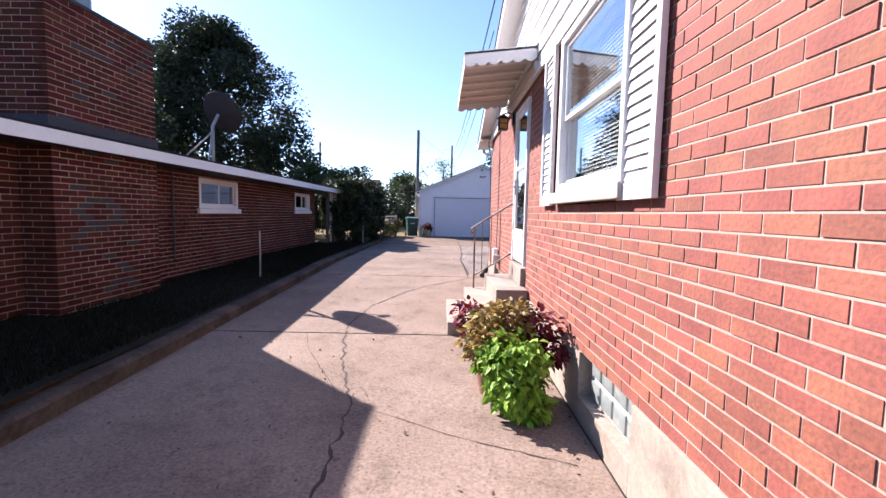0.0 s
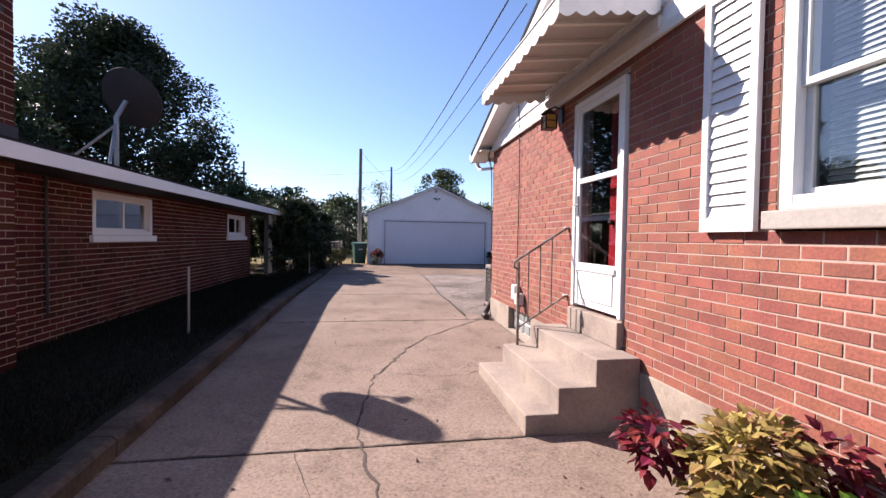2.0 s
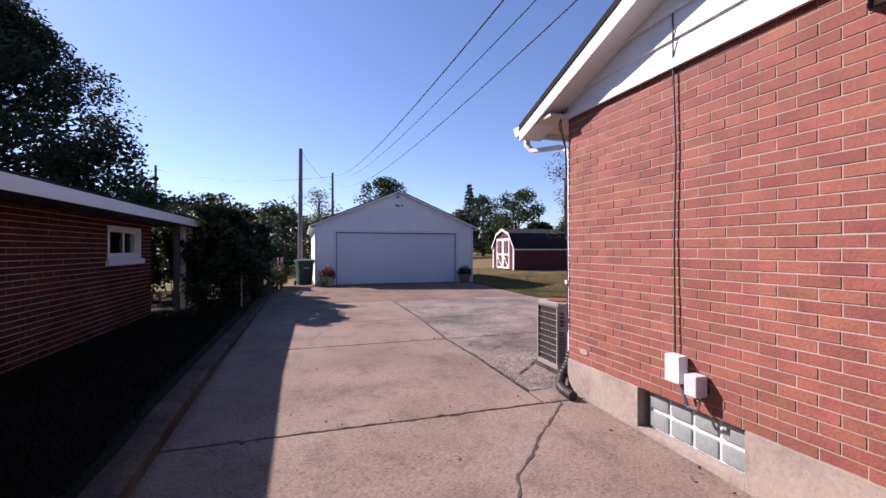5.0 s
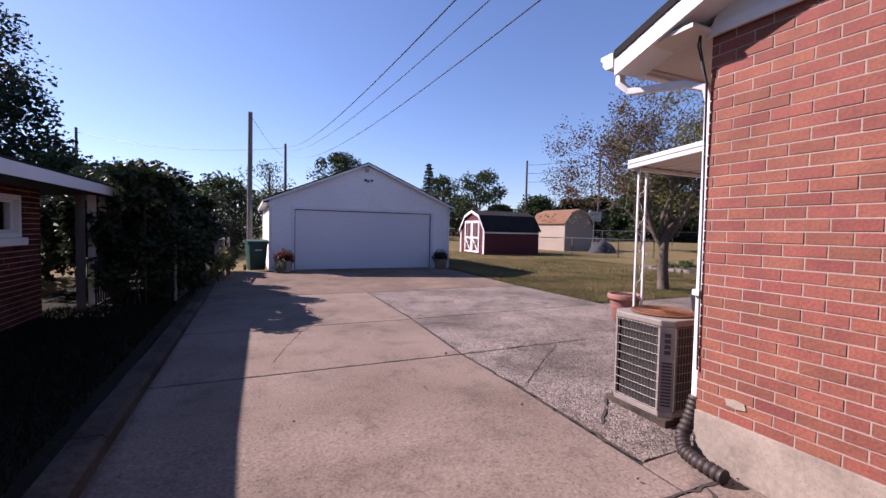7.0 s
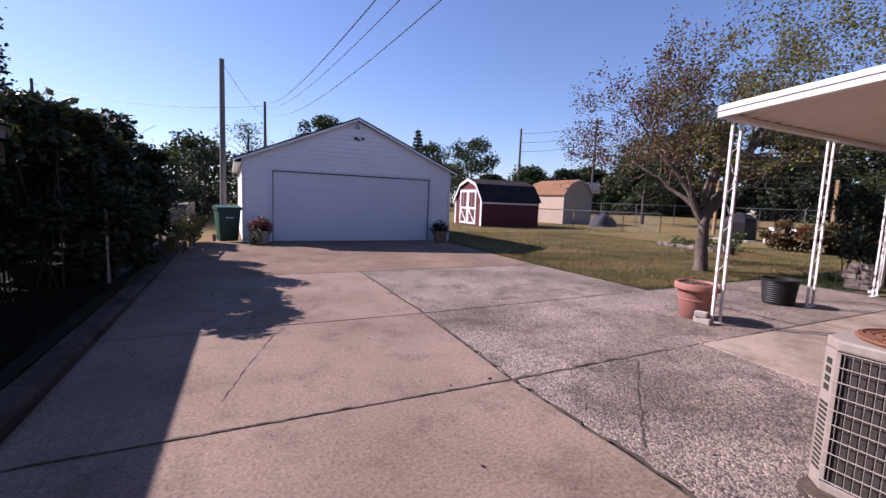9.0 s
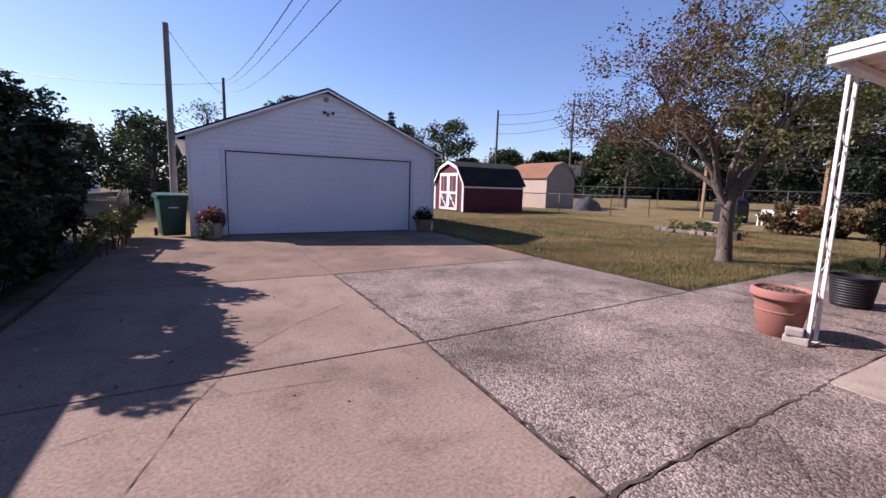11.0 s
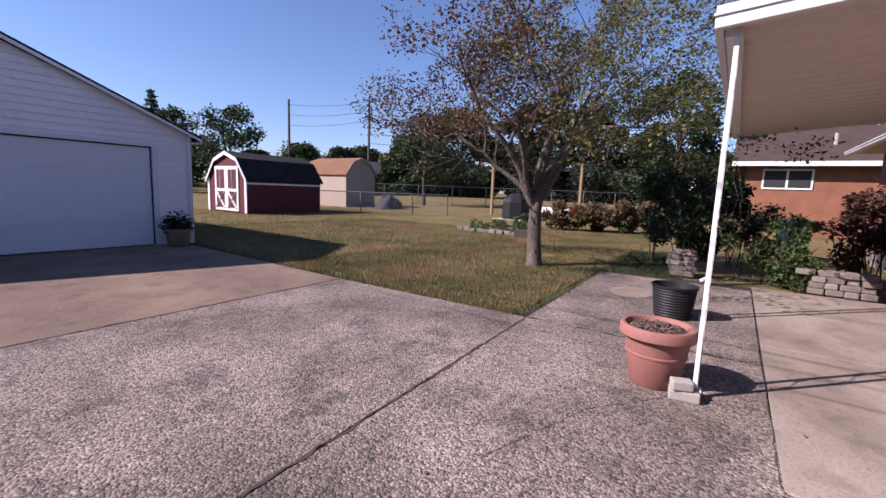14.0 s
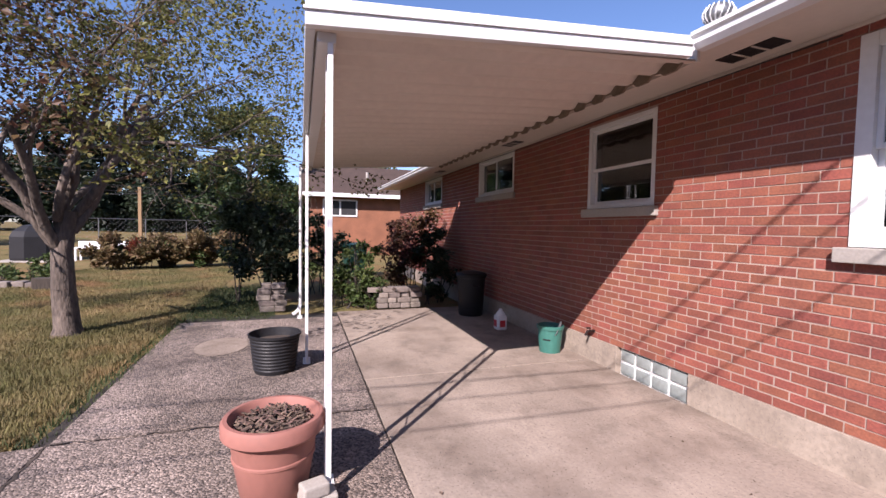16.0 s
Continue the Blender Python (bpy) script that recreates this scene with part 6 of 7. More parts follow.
part("label", Shape().tube([(5.12 + 0.150 * math.cos(a), 9.48 + 0.150 * math.sin(a), 0.17) for a in [2.0 + k * 0.12 for k in range(6)]], 0.008, 4), M_BLACK, bk, "dark print on the bucket")
part("trowel", Shape().tube([(5.04, 9.46, 0.1), (4.98, 9.42, 0.40)], [0.03, 0.012], 8), M_STEEL, bk)
jug = thing("plastic_jug", "white plastic jug with a red label on the patio", "jug")
part("body", Shape().box((6.26, 9.50, 0), (6.42, 9.66, 0.22)), M_WHITE, jug, bevel=0.03, smooth=True)
part("neck", Shape().lathe([(0.08, 0), (0.06, 0.05), (0.028, 0.08), (0.028, 0.11)], 16, (6.34, 9.58, 0.205)), M_WHITE, jug, smooth=True)
part("grip", Shape().tube([(6.40, 9.58, 0.19), (6.43, 9.58, 0.25), (6.37, 9.58, 0.28)], 0.014, 8), M_WHITE, jug, smooth=True)
part("label", Shape().box((6.256, 9.535, 0.05), (6.262, 9.625, 0.15)), M_REDDOOR, jug, "red paper label")
part("label", Shape().box((6.295, 9.658, 0.05), (6.385, 9.664, 0.15)), M_REDDOOR, jug, "red paper label")
can = thing("rubbish_can", "black plastic rubbish can in the shade by the wall", "rubbish can")
part("body", Shape().lathe([(0.001, 0.0), (0.20, 0.0), (0.215, 0.02), (0.25, 0.66), (0.262, 0.665), (0.262, 0.69), (0.25, 0.70)], 28, (7.5, 9.6, 0)), M_BLACK, can, smooth=True)
part("lid", Shape().lathe([(0.27, 0.665), (0.275, 0.70), (0.25, 0.735), (0.12, 0.765), (0.001, 0.77)], 28, (7.5, 9.6, 0.012)), M_BLACK, can, smooth=True)
for sg in (-1, 1):
    part("handle", Shape().tube([(7.5 + sg * 0.245, 9.55, 0.55), (7.5 + sg * 0.285, 9.56, 0.53), (7.5 + sg * 0.285, 9.64, 0.53), (7.5 + sg * 0.245, 9.65, 0.55)], 0.012, 6), M_BLACK, can)
tp = thing("outdoor_tap", "small brass tap on the back wall", "tap")
part("spout", Shape().tube([(4.62, 9.205, 0.36), (4.62, 9.30, 0.36), (4.62, 9.33, 0.31)], 0.014, 8), M_BRONZE, tp, smooth=True)
part("wheel", Shape().lathe([(0.001, 0), (0.03, 0.0), (0.03, 0.01), (0.001, 0.012)], 12, (4.62, 9.29, 0.39)), M_BRONZE, tp)
wv = thing("roof_vent", "white turbine vent on the roof", "roof vent")
VX, VY = 4.3, 7.9
VZ = roof_z(VY) + 0.20
part("collar", Shape().lathe([(0.10, -0.2), (0.10, 0.28)], 16, (VX, VY, VZ)), M_ALU, wv)
hd = part("turbine", Shape().lathe([(0.09, 0.0), (0.135, 0.05), (0.15, 0.11), (0.12, 0.18), (0.06, 0.215), (0.001, 0.22)], 20, (VX, VY, VZ + 0.27)), M_STEEL, wv, smooth=True)
for k in range(16):
    a = k * math.pi / 8
    part("vane", Shape().tube([(VX + r * math.cos(a + t), VY + r * math.sin(a + t), VZ + 0.27 + z) for r, z, t in ((0.10, 0.0, 0), (0.152, 0.055, 0.1), (0.166, 0.115, 0.2), (0.128, 0.19, 0.3))], 0.009, 4), M_ALU, hd)

# ---- garage front ----
def wheelie_bin(at, turn, label):
    b = thing("wheeled_bin", label, "wheeled bin", "wheeled bins")
    w, d, h = 0.29, 0.33, 0.95
    s = Shape()
    q = [(-w * 0.8, -d * 0.75, 0.04), (w * 0.8, -d * 0.75, 0.04), (w * 0.8, d * 0.75, 0.04), (-w * 0.8, d * 0.75, 0.04), (-w, -d, h), (w, -d, h), (w, d, h), (-w, d, h)]
    s.add(q, [(3, 2, 1, 0), (4, 5, 6, 7), (0, 1, 5, 4), (1, 2, 6, 5), (2, 3, 7, 6), (3, 0, 4, 7)])
    part("body", s, M_GREENBIN, b, bevel=0.03, smooth=True)
    part("rim", Shape().box((-w - 0.03, -d - 0.03, h - 0.05), (w + 0.03, d + 0.03, h)), M_GREENBIN, b, bevel=0.01)
    part("lid", Shape().prism([(-d - 0.05, h + 0.002), (d + 0.05, h + 0.002), (d + 0.05, h + 0.03), (0, h + 0.08), (-d - 0.05, h + 0.03)], 'x', -w - 0.03, w + 0.03), M_GREENBIN, b, bevel=0.01)
    part("handle", Shape().tube([(-w, d + 0.03, h - 0.03), (-w, d + 0.1, h), (w, d + 0.1, h), (w, d + 0.03, h - 0.03)], 0.015, 8), M_GREENBIN, b)
    part("emblem", Shape().box((-0.1, -d - 0.004, 0.68), (0.1, -d + 0.03, 0.71)), M_WHITE, b, "pale emblem bar")
    for x in (-w, w):
        part("wheel", Shape().tube([(x - 0.03, d * 0.8, 0.1), (x + 0.03, d * 0.8, 0.1)], 0.1, 16), M_BLACK, b)
    b.matrix_world = pose(*at, 0, 0, turn)
    return b


wheelie_bin((-2.6, 22.6, gz(0, 22.6) - 0.035), 12, "green wheeled rubbish bin beside the garage")
wheelie_bin((14.0, 10.9, 0.0), -70, "green wheeled bin behind the shrubs")


def mum_planter(at, mat, label, leafm, r, stuff):
    p = thing("planter", label, "planter", "garage planters")
    x, y, z = at
    part("tub", Shape().lathe([(0.17, 0), (0.20, 0.03), (0.23, 0.30), (0.25, 0.31), (0.25, 0.36), (0.22, 0.36), (0.001, 0.33)], 24, at), mat, p, smooth=True)
    leafy("bloom", leafm, p, [(x, y, z + 0.48, r), (x + 0.1, y - 0.05, z + 0.44, r * 0.8), (x - 0.12, y + 0.03, z + 0.45, r * 0.8)], 40 + stuff, 0.07, 300, 0.2)
    return p


a = mum_planter((-1.78, 21.75, gz(0, 21.75)), M_SILL, "pale tub of orange-red mums beside the garage door", M_PETAL, 0.24, 1)
leafy("trailing_leaves", M_LEAF_LT, a, [(-1.9, 21.5, 0.32, 0.16), (-2.02, 21.5, 0.2, 0.12)], 45, 0.06, 220)
mum_planter((3.72, 21.9, gz(0, 21.9)), M_FENCEWOOD, "tan tub of dark green mums beside the garage door", M_LEAF_DK, 0.22, 2)


# ---- sheds ----
def gambrel(name, label, corner, length, width, eave, peak, axis, wall, roofm, trim, overhang=0.12):
    """Barn-shaped shed; the ridge runs along axis from the corner."""
    t = thing(name, label, "shed")
    x0, y0, z0 = corner
    w = width
    prof = [(0, 0), (w, 0), (w, eave), (w * 0.80, eave + (peak - eave) * 0.72), (w * 0.5, peak), (w * 0.2, eave + (peak - eave) * 0.72), (0, eave)]
    if axis == 'x':
        pr = [(y0 + a, z0 + b) for a, b in prof]
        part("body", Shape().prism(pr, 'x', x0, x0 + length), wall, t)
    else:
        pr = [(x0 + a, z0 + b) for a, b in prof]
        part("body", Shape().prism(pr, 'y', y0, y0 + length), wall, t)
    rp = [(-overhang, eave - 0.12), (w * 0.2, eave + (peak - eave) * 0.72 + 0.02), (w * 0.5, peak + 0.03), (w * 0.8, eave + (peak - eave) * 0.72 + 0.02), (w + overhang, eave - 0.12),
          (w + overhang, eave - 0.06), (w * 0.8, eave + (peak - eave) * 0.72 + 0.08), (w * 0.5, peak + 0.09), (w * 0.2, eave + (peak - eave) * 0.72 + 0.08), (-overhang, eave - 0.06)]
    s = Shape()
    base = (y0, z0) if axis == 'x' else (x0, z0)
    o = x0 if axis == 'x' else y0
    for i in range(4):
        q = [rp[i], rp[i + 1], rp[8 - i], rp[9 - i]]
        s.prism([(base[0] + a, base[1] + b) for a, b in q], axis, o - 0.1, o + length + 0.1)
    part("roof", s, roofm, t)
    s = Shape()
    for i in range(4):
        q = [(rp[i][0], rp[i][1] - 0.10), (rp[i + 1][0], rp[i + 1][1] - 0.10), (rp[i + 1][0], rp[i + 1][1] + 0.06), (rp[i][0], rp[i][1] + 0.06)]
        s.prism([(base[0] + a, base[1] + b) for a, b in q], axis, o - 0.125, o - 0.102)
    part("gable_trim", s, trim, t)
    return t


shed = gambrel("barn_shed", "small dark red barn shed with white trimmed doors", (10.2, 29.95, 0.08), 4.0, 3.1, 1.55, 2.65, 'x', M_BARN, M_SHINGLE, M_WHITE)
for y in (29.95, 33.0):
    part("corner_board", Shape().box((10.16, y - 0.02, 0.1), (10.198, y + 0.14, 1.6)), M_WHITE, shed)
part("eave_trim", Shape().box((10.2, 29.90, 1.37), (14.2, 29.948, 1.45)), M_WHITE, shed)
for k in range(2):
    y0 = 30.55 + k * 0.97
    dr = part("shed_door", Shape().box((10.15, y0, 0.15), (10.198, y0 + 0.95, 2.15)), M_WHITE, shed, "white framed double door leaf")
    part("door_panel", Shape().box((10.146, y0 + 0.14, 1.15), (10.149, y0 + 0.81, 2.0)), M_BARN, dr)
    part("door_panel", Shape().box((10.146, y0 + 0.14, 0.28), (10.149, y0 + 0.81, 1.02)), M_BARN, dr)
    s = Shape()
    s.tube([(10.14, y0 + 0.14, 0.28), (10.14, y0 + 0.81, 1.02)], 0.05, 4).tube([(10.138, y0 + 0.14, 1.02), (10.138, y0 + 0.81, 0.28)], 0.05, 4).tube([(10.138, y0 + 0.475, 1.15), (10.138, y0 + 0.475, 2.0)], 0.05, 4)
    part("cross_brace", s, M_WHITE, dr)
tan = gambrel("tan_shed", "tan garden shed with rust coloured shingle roof", (19.3, 33.5, 0.05), 4.2, 2.7, 2.25, 3.25, 'y', M_TAN, M_SHINGLE_R, M_TAN)
pile = thing("covered_pile", "dark tarp covered pile beside the shed", "covered pile")
s = Shape()
n = 14
for i in range(n):
    for j in range(n):
        u, v = i / (n - 1) * 2 - 1, j / (n - 1) * 2 - 1
        h = max(0, 1 - (u * u + v * v)) ** 0.6 * (0.9 + 0.3 * noise.noise(Vector((u * 3, v * 3, 2))))
        s.v.append((20.6 + u * 1.1, 30.9 + v * 0.8, 0.06 + h))
s.f = [(i * n + j, (i + 1) * n + j, (i + 1) * n + j + 1, i * n + j + 1) for i in range(n - 1) for j in range(n - 1)]
part("tarp", s, M_FLASH, pile, smooth=True)


# ---- poles, wires, fences ----
def pole(label, x, y, top, r, lean=0.0, arm=0.0, mat=M_WOODPOLE):
    p = thing("utility_pole", label, "utility pole", "utility poles")
    part("shaft", Shape().tube([(x, y, -0.2), (x + lean, y, top)], [r, r * 0.75], 12), mat, p, smooth=True)
    if arm:
        part("crossarm", Shape().box((x + lean - arm, y - 0.06, top - 0.7), (x + lean + arm, y + 0.06, top - 0.58)), mat, p)
        for k in (-0.85, -0.3, 0.3, 0.85):
            part("insulator", Shape().lathe([(0.05, 0), (0.07, 0.06), (0.03, 0.14)], 8, (x + lean + k * arm, y, top - 0.58)), M_STEEL, p)
    return p


pole("weathered pole beside the garage", -2.78, 29.9, 6.9, 0.13, 0.03, mat=M_GREYPOLE)
pole("thin utility pole behind the garage", -0.14, 43.9, 8.1, 0.12)
pole("distant utility pole beyond the hedge", -18.5, 62.0, 11.0, 0.16)
pole("distant utility pole beyond the sheds", 32.7, 57.7, 11.5, 0.17)
pole("distant utility pole with a crossarm", 42.5, 54.0, 13.4, 0.18, arm=1.3)


def wire(label, a, b, sag, r=0.012):
    a, b = Vector(a), Vector(b)
    t = thing("overhead_wire", label, "wire", "overhead wires")
    part("strand", Shape().tube([a.lerp(b, k / 24) - Vector((0, 0, sag * 4 * (k / 24) * (1 - k / 24))) for k in range(25)], r, 5), M_CABLE, t)


wire("twisted black service wire from pole to house", (-0.14, 43.9, 7.9), (-0.3, 6.0, 4.55), 0.9, 0.011)
wire("thin black wire from pole to house", (-0.14, 43.9, 7.7), (-0.29, 6.9, 4.12), 0.9, 0.007)
wire("thin black wire from pole to house", (-0.14, 43.9, 7.45), (-0.28, 7.65, 3.75), 1.1, 0.007)
wire("thin wire between poles", (-2.75, 29.9, 6.8), (-0.14, 43.9, 7.0), 0.3, 0.009)
wire("distant wire between poles", (-18.5, 62, 10.6), (-0.14, 43.9, 7.8), 0.8, 0.02)
for dz in (0.0, -1.2, -2.4):
    wire("distant wire between poles", (32.7, 57.7, 10.9 + dz), (42.5, 54, 12.8 + dz), 0.4, 0.02)
    wire("distant wire across the back gardens", (42.5, 54, 8.5 + dz), (62.0, -6.0, 8.0 + dz), 0.8, 0.025)
wire("clothes line between posts", (22.3, 24.3, 2.9), (24.3, 19.7, 2.9), 0.15, 0.02)
wire("clothes line between posts", (22.3, 24.3, 3.1), (42.0, 10.0, 3.6), 0.15, 0.02)
wire("black cable along the neighbour's wall", (-5.74, 7.5, 1.95), (-5.74, 7.51, 0.35), 0.0, 0.015)
for x, y in ((22.3, 24.3), (24.3, 19.7)):
    p = thing("wooden_post", "tall pale wooden post in the back garden", "post", "garden posts")
    part("shaft", Shape().box((x - 0.07, y - 0.07, 0), (x + 0.07, y + 0.07, 3.2)), M_WOODPOST, p, bevel=0.01)


def mesh_fence(label, pts, h, base=0.1, postmat=M_STEEL, step=0.22):
    """Chain-link fence: posts, top rail, and crossing wires."""
    f = thing("chain_link_fence", label, "fence", "chain-link fences")
    net = Shape()
    for a, b in zip(pts, pts[1:]):
        A, B = Vector((*a, base)), Vector((*b, base))
        L = (B - A).length
        d = (B - A) / L
        part("top_rail", Shape().tube([A + Vector((0, 0, h)), B + Vector((0, 0, h))], 0.022, 8), M_STEEL, f)
        n = max(1, round(L / 2.6))
        for k in range(n + 1):
            q = A + d * L * k / n
            part("post", Shape().tube([q - Vector((0, 0, 0.2)), q + Vector((0, 0, h + 0.04))], 0.03, 8), postmat, f)
        k = -h
        while k < L:
            for sgn in (0, 1):
                u0, u1 = max(k, 0), min(k + h, L)
                if u1 > u0:
                    za, zb = (u0 - k, u1 - k) if sgn == 0 else (h - (u0 - k), h - (u1 - k))
                    net.tube([A + d * u0 + Vector((0, 0, za)), A + d * u1 + Vector((0, 0, zb))], 0.0028, 3, caps=False)
            k += step
    raw("netting", net, M_STEEL, f)
    return f


mesh_fence("low chain-link fence beside the sheds", [(14.6, 31.3), (17.6, 26.6), (19.2, 25.4)], 1.1, 0.08, M_WOODPOST, 0.16)
mesh_fence("long chain-link fence behind the garden", [(22.5, 36.5), (30.0, 26.0), (37.0, 16.0), (42.0, 4.0)], 1.65, 0.1, M_STEEL, 0.3)
mesh_fence("chain-link fence beside the bin", [(-4.05, 16.4), (-3.85, 19.8), (-3.55, 22.6)], 1.0, 0.08, M_STEEL, 0.12)
for k in range(9):
    y = 21.0 + k * 0.17
    pk = thing("fence_board", "weathered tan fence board beside the bin", "fence board", "tan fence boards")
    part("board", Shape().prism([(y, 0.05), (y + 0.15, 0.05), (y + 0.15, 1.0 + 0.04 * (k % 3)), (y + 0.075, 1.06 + 0.04 * (k % 3)), (y, 1.0 + 0.04 * (k % 3))], 'x', -3.40, -3.375), M_FENCEWOOD, pk)
irf = thing("iron_railing", "black iron railing under the porch", "railing")
part("top_bar", Shape().box((-5.02, 15.5, 0.92), (-4.98, 17.6, 0.95)), M_BLACK, irf)
part("low_bar", Shape().box((-5.02, 15.5, 0.18), (-4.98, 17.6, 0.21)), M_BLACK, irf)
for k in range(17):
    part("picket", Shape().box((-5.01, 15.55 + k * 0.125, 0.0), (-4.99, 15.57 + k * 0.125, 0.95)), M_BLACK, irf)

# ---- hedge and shrubs ----
bush("hedge", "tall overgrown dark hedge along the driveway", [(-4.9, 16.2, 1.1, 0.8), (-4.5, 16.15, 2.1, 0.5), (-4.45, 16.8, 2.1, 0.5), (-4.45, 17.1, 1.0, 0.95), (-4.7, 17.5, 1.85, 0.8), (-4.4, 18.2, 1.1, 0.95), (-4.5, 18.6, 1.9, 0.75), (-4.4, 19.4, 1.1, 0.9), (-4.5, 19.9, 1.45, 0.75),
                                                             (-5.9, 17.8, 1.5, 1.1), (-5.8, 18.9, 1.7, 1.1), (-4.5, 20.7, 1.0, 0.8), (-5.0, 21.6, 1.0, 0.8), (-4.2, 16.6, 0.5, 0.5), (-4.1, 17.7, 0.5, 0.55), (-4.1, 19.0, 0.5, 0.55), (-4.35, 17.6, 1.65, 0.75), (-4.3, 18.4, 1.7, 0.75), (-4.25, 19.2, 1.4, 0.7), (-4.1, 20.0, 0.9, 0.65), (-4.2, 16.7, 1.4, 0.55), (-5.2, 20.6, 1.5, 0.8)], 51, M_LEAF_HEDGE, 0.12, 1450)
# Added backdrop: hides the bright lawn so that the porch reads dark.
bush("porch_backdrop", "added dark shrubs as a backdrop that darkens the porch", [(-7.6, 16.2, 0.9, 0.9), (-8.6, 17.6, 1.0, 1.1), (-7.4, 18.8, 1.0, 1.0), (-9.8, 16.4, 1.0, 1.1), (-6.6, 20.6, 1.0, 1.0), (-8.4, 20.4, 1.0, 1.2)], 60, M_LEAF_DK, 0.13, 520)
bush("vine", "yellow-green vine on the fence by the drive", [(-3.45, 20.6, 0.5, 0.42), (-3.4, 21.3, 0.55, 0.45), (-3.35, 22.0, 0.5, 0.42), (-3.55, 19.8, 0.45, 0.4)], 52, M_LEAF_VINE, 0.07, 800, "vine")
bush("dark_shrub", "dark leafy rose shrub at the patio end", [(9.6, 13.3, 1.1, 0.85), (9.3, 13.0, 1.7, 0.55), (9.9, 13.6, 1.8, 0.55), (9.5, 12.9, 0.6, 0.5)], 53, M_LEAF_DK, 0.09, 1140, "shrub")
bush("dark_shrub", "dark round shrub behind the patio post", [(10.8, 12.1, 0.9, 0.7), (10.6, 12.2, 1.4, 0.5)], 54, M_LEAF_DK, 0.09, 988, "shrub")
bush("green_shrub", "light green shrub with dry stems at the stone edging", [(8.75, 11.55, 0.5, 0.52), (8.7, 11.1, 0.42, 0.42), (9.0, 11.95, 0.6, 0.45), (8.8, 11.4, 0.98, 0.36), (8.55, 11.3, 0.2, 0.3)], 55, M_LEAF_LT, 0.08, 855, "shrub")
bush("red_shrub", "reddish-green shrub against the brick wall", [(10.2, 10.2, 1.0, 0.7), (10.0, 9.9, 1.6, 0.5), (10.5, 10.2, 1.35, 0.4), (9.8, 10.2, 0.7, 0.5)], 56, M_LEAF_AUT, 0.09, 798, "shrub")
bush("dark_shrub", "dark shrub in the shade of the patio roof", [(9.0, 9.7, 0.6, 0.5), (9.3, 9.8, 1.1, 0.45), (8.8, 10.0, 0.3, 0.35)], 58, M_LEAF_DK, 0.09, 855, "shrub")
bush("flower_border", "dry flower border with brown and green stems", [(16.8, 18.4, 0.45, 0.6), (17.0, 17.9, 0.55, 0.65), (17.3, 17.3, 0.6, 0.7), (17.5, 16.9, 0.55, 0.65), (17.8, 16.1, 0.6, 0.7), (18.2, 15.1, 0.55, 0.7), (17.7, 16.6, 0.6, 0.75), (18.0, 15.6, 0.6, 0.75), (18.3, 14.6, 0.55, 0.7), (18.6, 13.6, 0.55, 0.7)], 57, M_DRYPLANT, 0.14, 1200, "flower border", drop=-0.4)
bush("green_border", "low green plants in the raised bed", [(14.5, 19.8, 0.2, 0.35), (15.3, 19.3, 0.2, 0.35), (14.2, 18.8, 0.18, 0.3), (16.2, 19.6, 0.25, 0.4), (17.6, 16.0, 0.35, 0.5), (17.2, 18.1, 0.5, 0.45), (17.5, 16.9, 0.6, 0.5), (17.9, 15.0, 0.55, 0.5)], 59, M_LEAF_LT, 0.10, 520, "garden plants", drop=-0.2)
bush("flower_border", "red and orange late flowers among the dry border", [(17.1, 17.7, 0.7, 0.4), (17.4, 17.0, 0.75, 0.38), (17.9, 15.7, 0.7, 0.4)], 47, M_PETAL, 0.09, 420, "flower border", drop=-0.3)
rnd = random.Random(41)
for k in range(9):
    st = thing("edging_stone", "brown edging stone of the raised bed", "edging stone", "bed edging stones")
    x, y = 12.85 + rnd.gauss(0, 0.03), 18.35 + k * 0.27
    part("stone", Shape().box((-0.12, -0.125, 0), (0.12, 0.125, 0.13 + rnd.uniform(-0.02, 0.03))), M_STONE, st, bevel=0.025).matrix_local = pose(x, y, gz(x, y) - 0.03, 0, 0, rnd.gauss(0, 7))
tb = thing("timber_box", "dark timber edging block in the lawn", "timber")
part("timber", Shape().box((12.4, 17.6, -0.02), (12.65, 18.2, 0.24)), M_BARK_D, tb, bevel=0.02)
bush("bed_plants", "low green plants filling the raised bed", [(13.4, 18.7, 0.15, 0.3), (13.5, 19.3, 0.18, 0.32), (13.4, 19.9, 0.16, 0.3), (13.5, 20.5, 0.15, 0.3), (14.0, 18.4, 0.18, 0.32), (14.1, 19.6, 0.2, 0.35), (14.0, 20.3, 0.15, 0.3)], 48, M_LEAF_LT, 0.08, 420, "garden plants", drop=-0.1)
cb = thing("compost_bin", "black covered compost bin in the back garden", "compost bin")
part("base_slab", Shape().box((19.4, 20.9, 0.0), (21.2, 22.7, 0.1)), M_SILL, cb, bevel=0.02)
part("drum", Shape().lathe([(0.74, 0), (0.76, 0.1), (0.74, 0.85), (0.66, 1.05), (0.4, 1.25), (0.001, 1.32)], 8, (20.3, 21.8, 0.1)), M_BLACK, cb)
be = thing("garden_bench", "white garden bench behind the flower border", "bench")
part("seat", Shape().box((20.0, 18.9, 0.5), (20.5, 20.6, 0.56)), M_WHITE, be, bevel=0.01)
part("back", Shape().box((20.5, 18.9, 0.55), (20.55, 20.6, 0.78)), M_WHITE, be, bevel=0.01)
for x in (20.05, 20.45):
    for y in (19.0, 20.5):
        part("leg", Shape().box((x - 0.03, y - 0.03, 0.0), (x + 0.03, y + 0.03, 0.5)), M_WHITE, be)
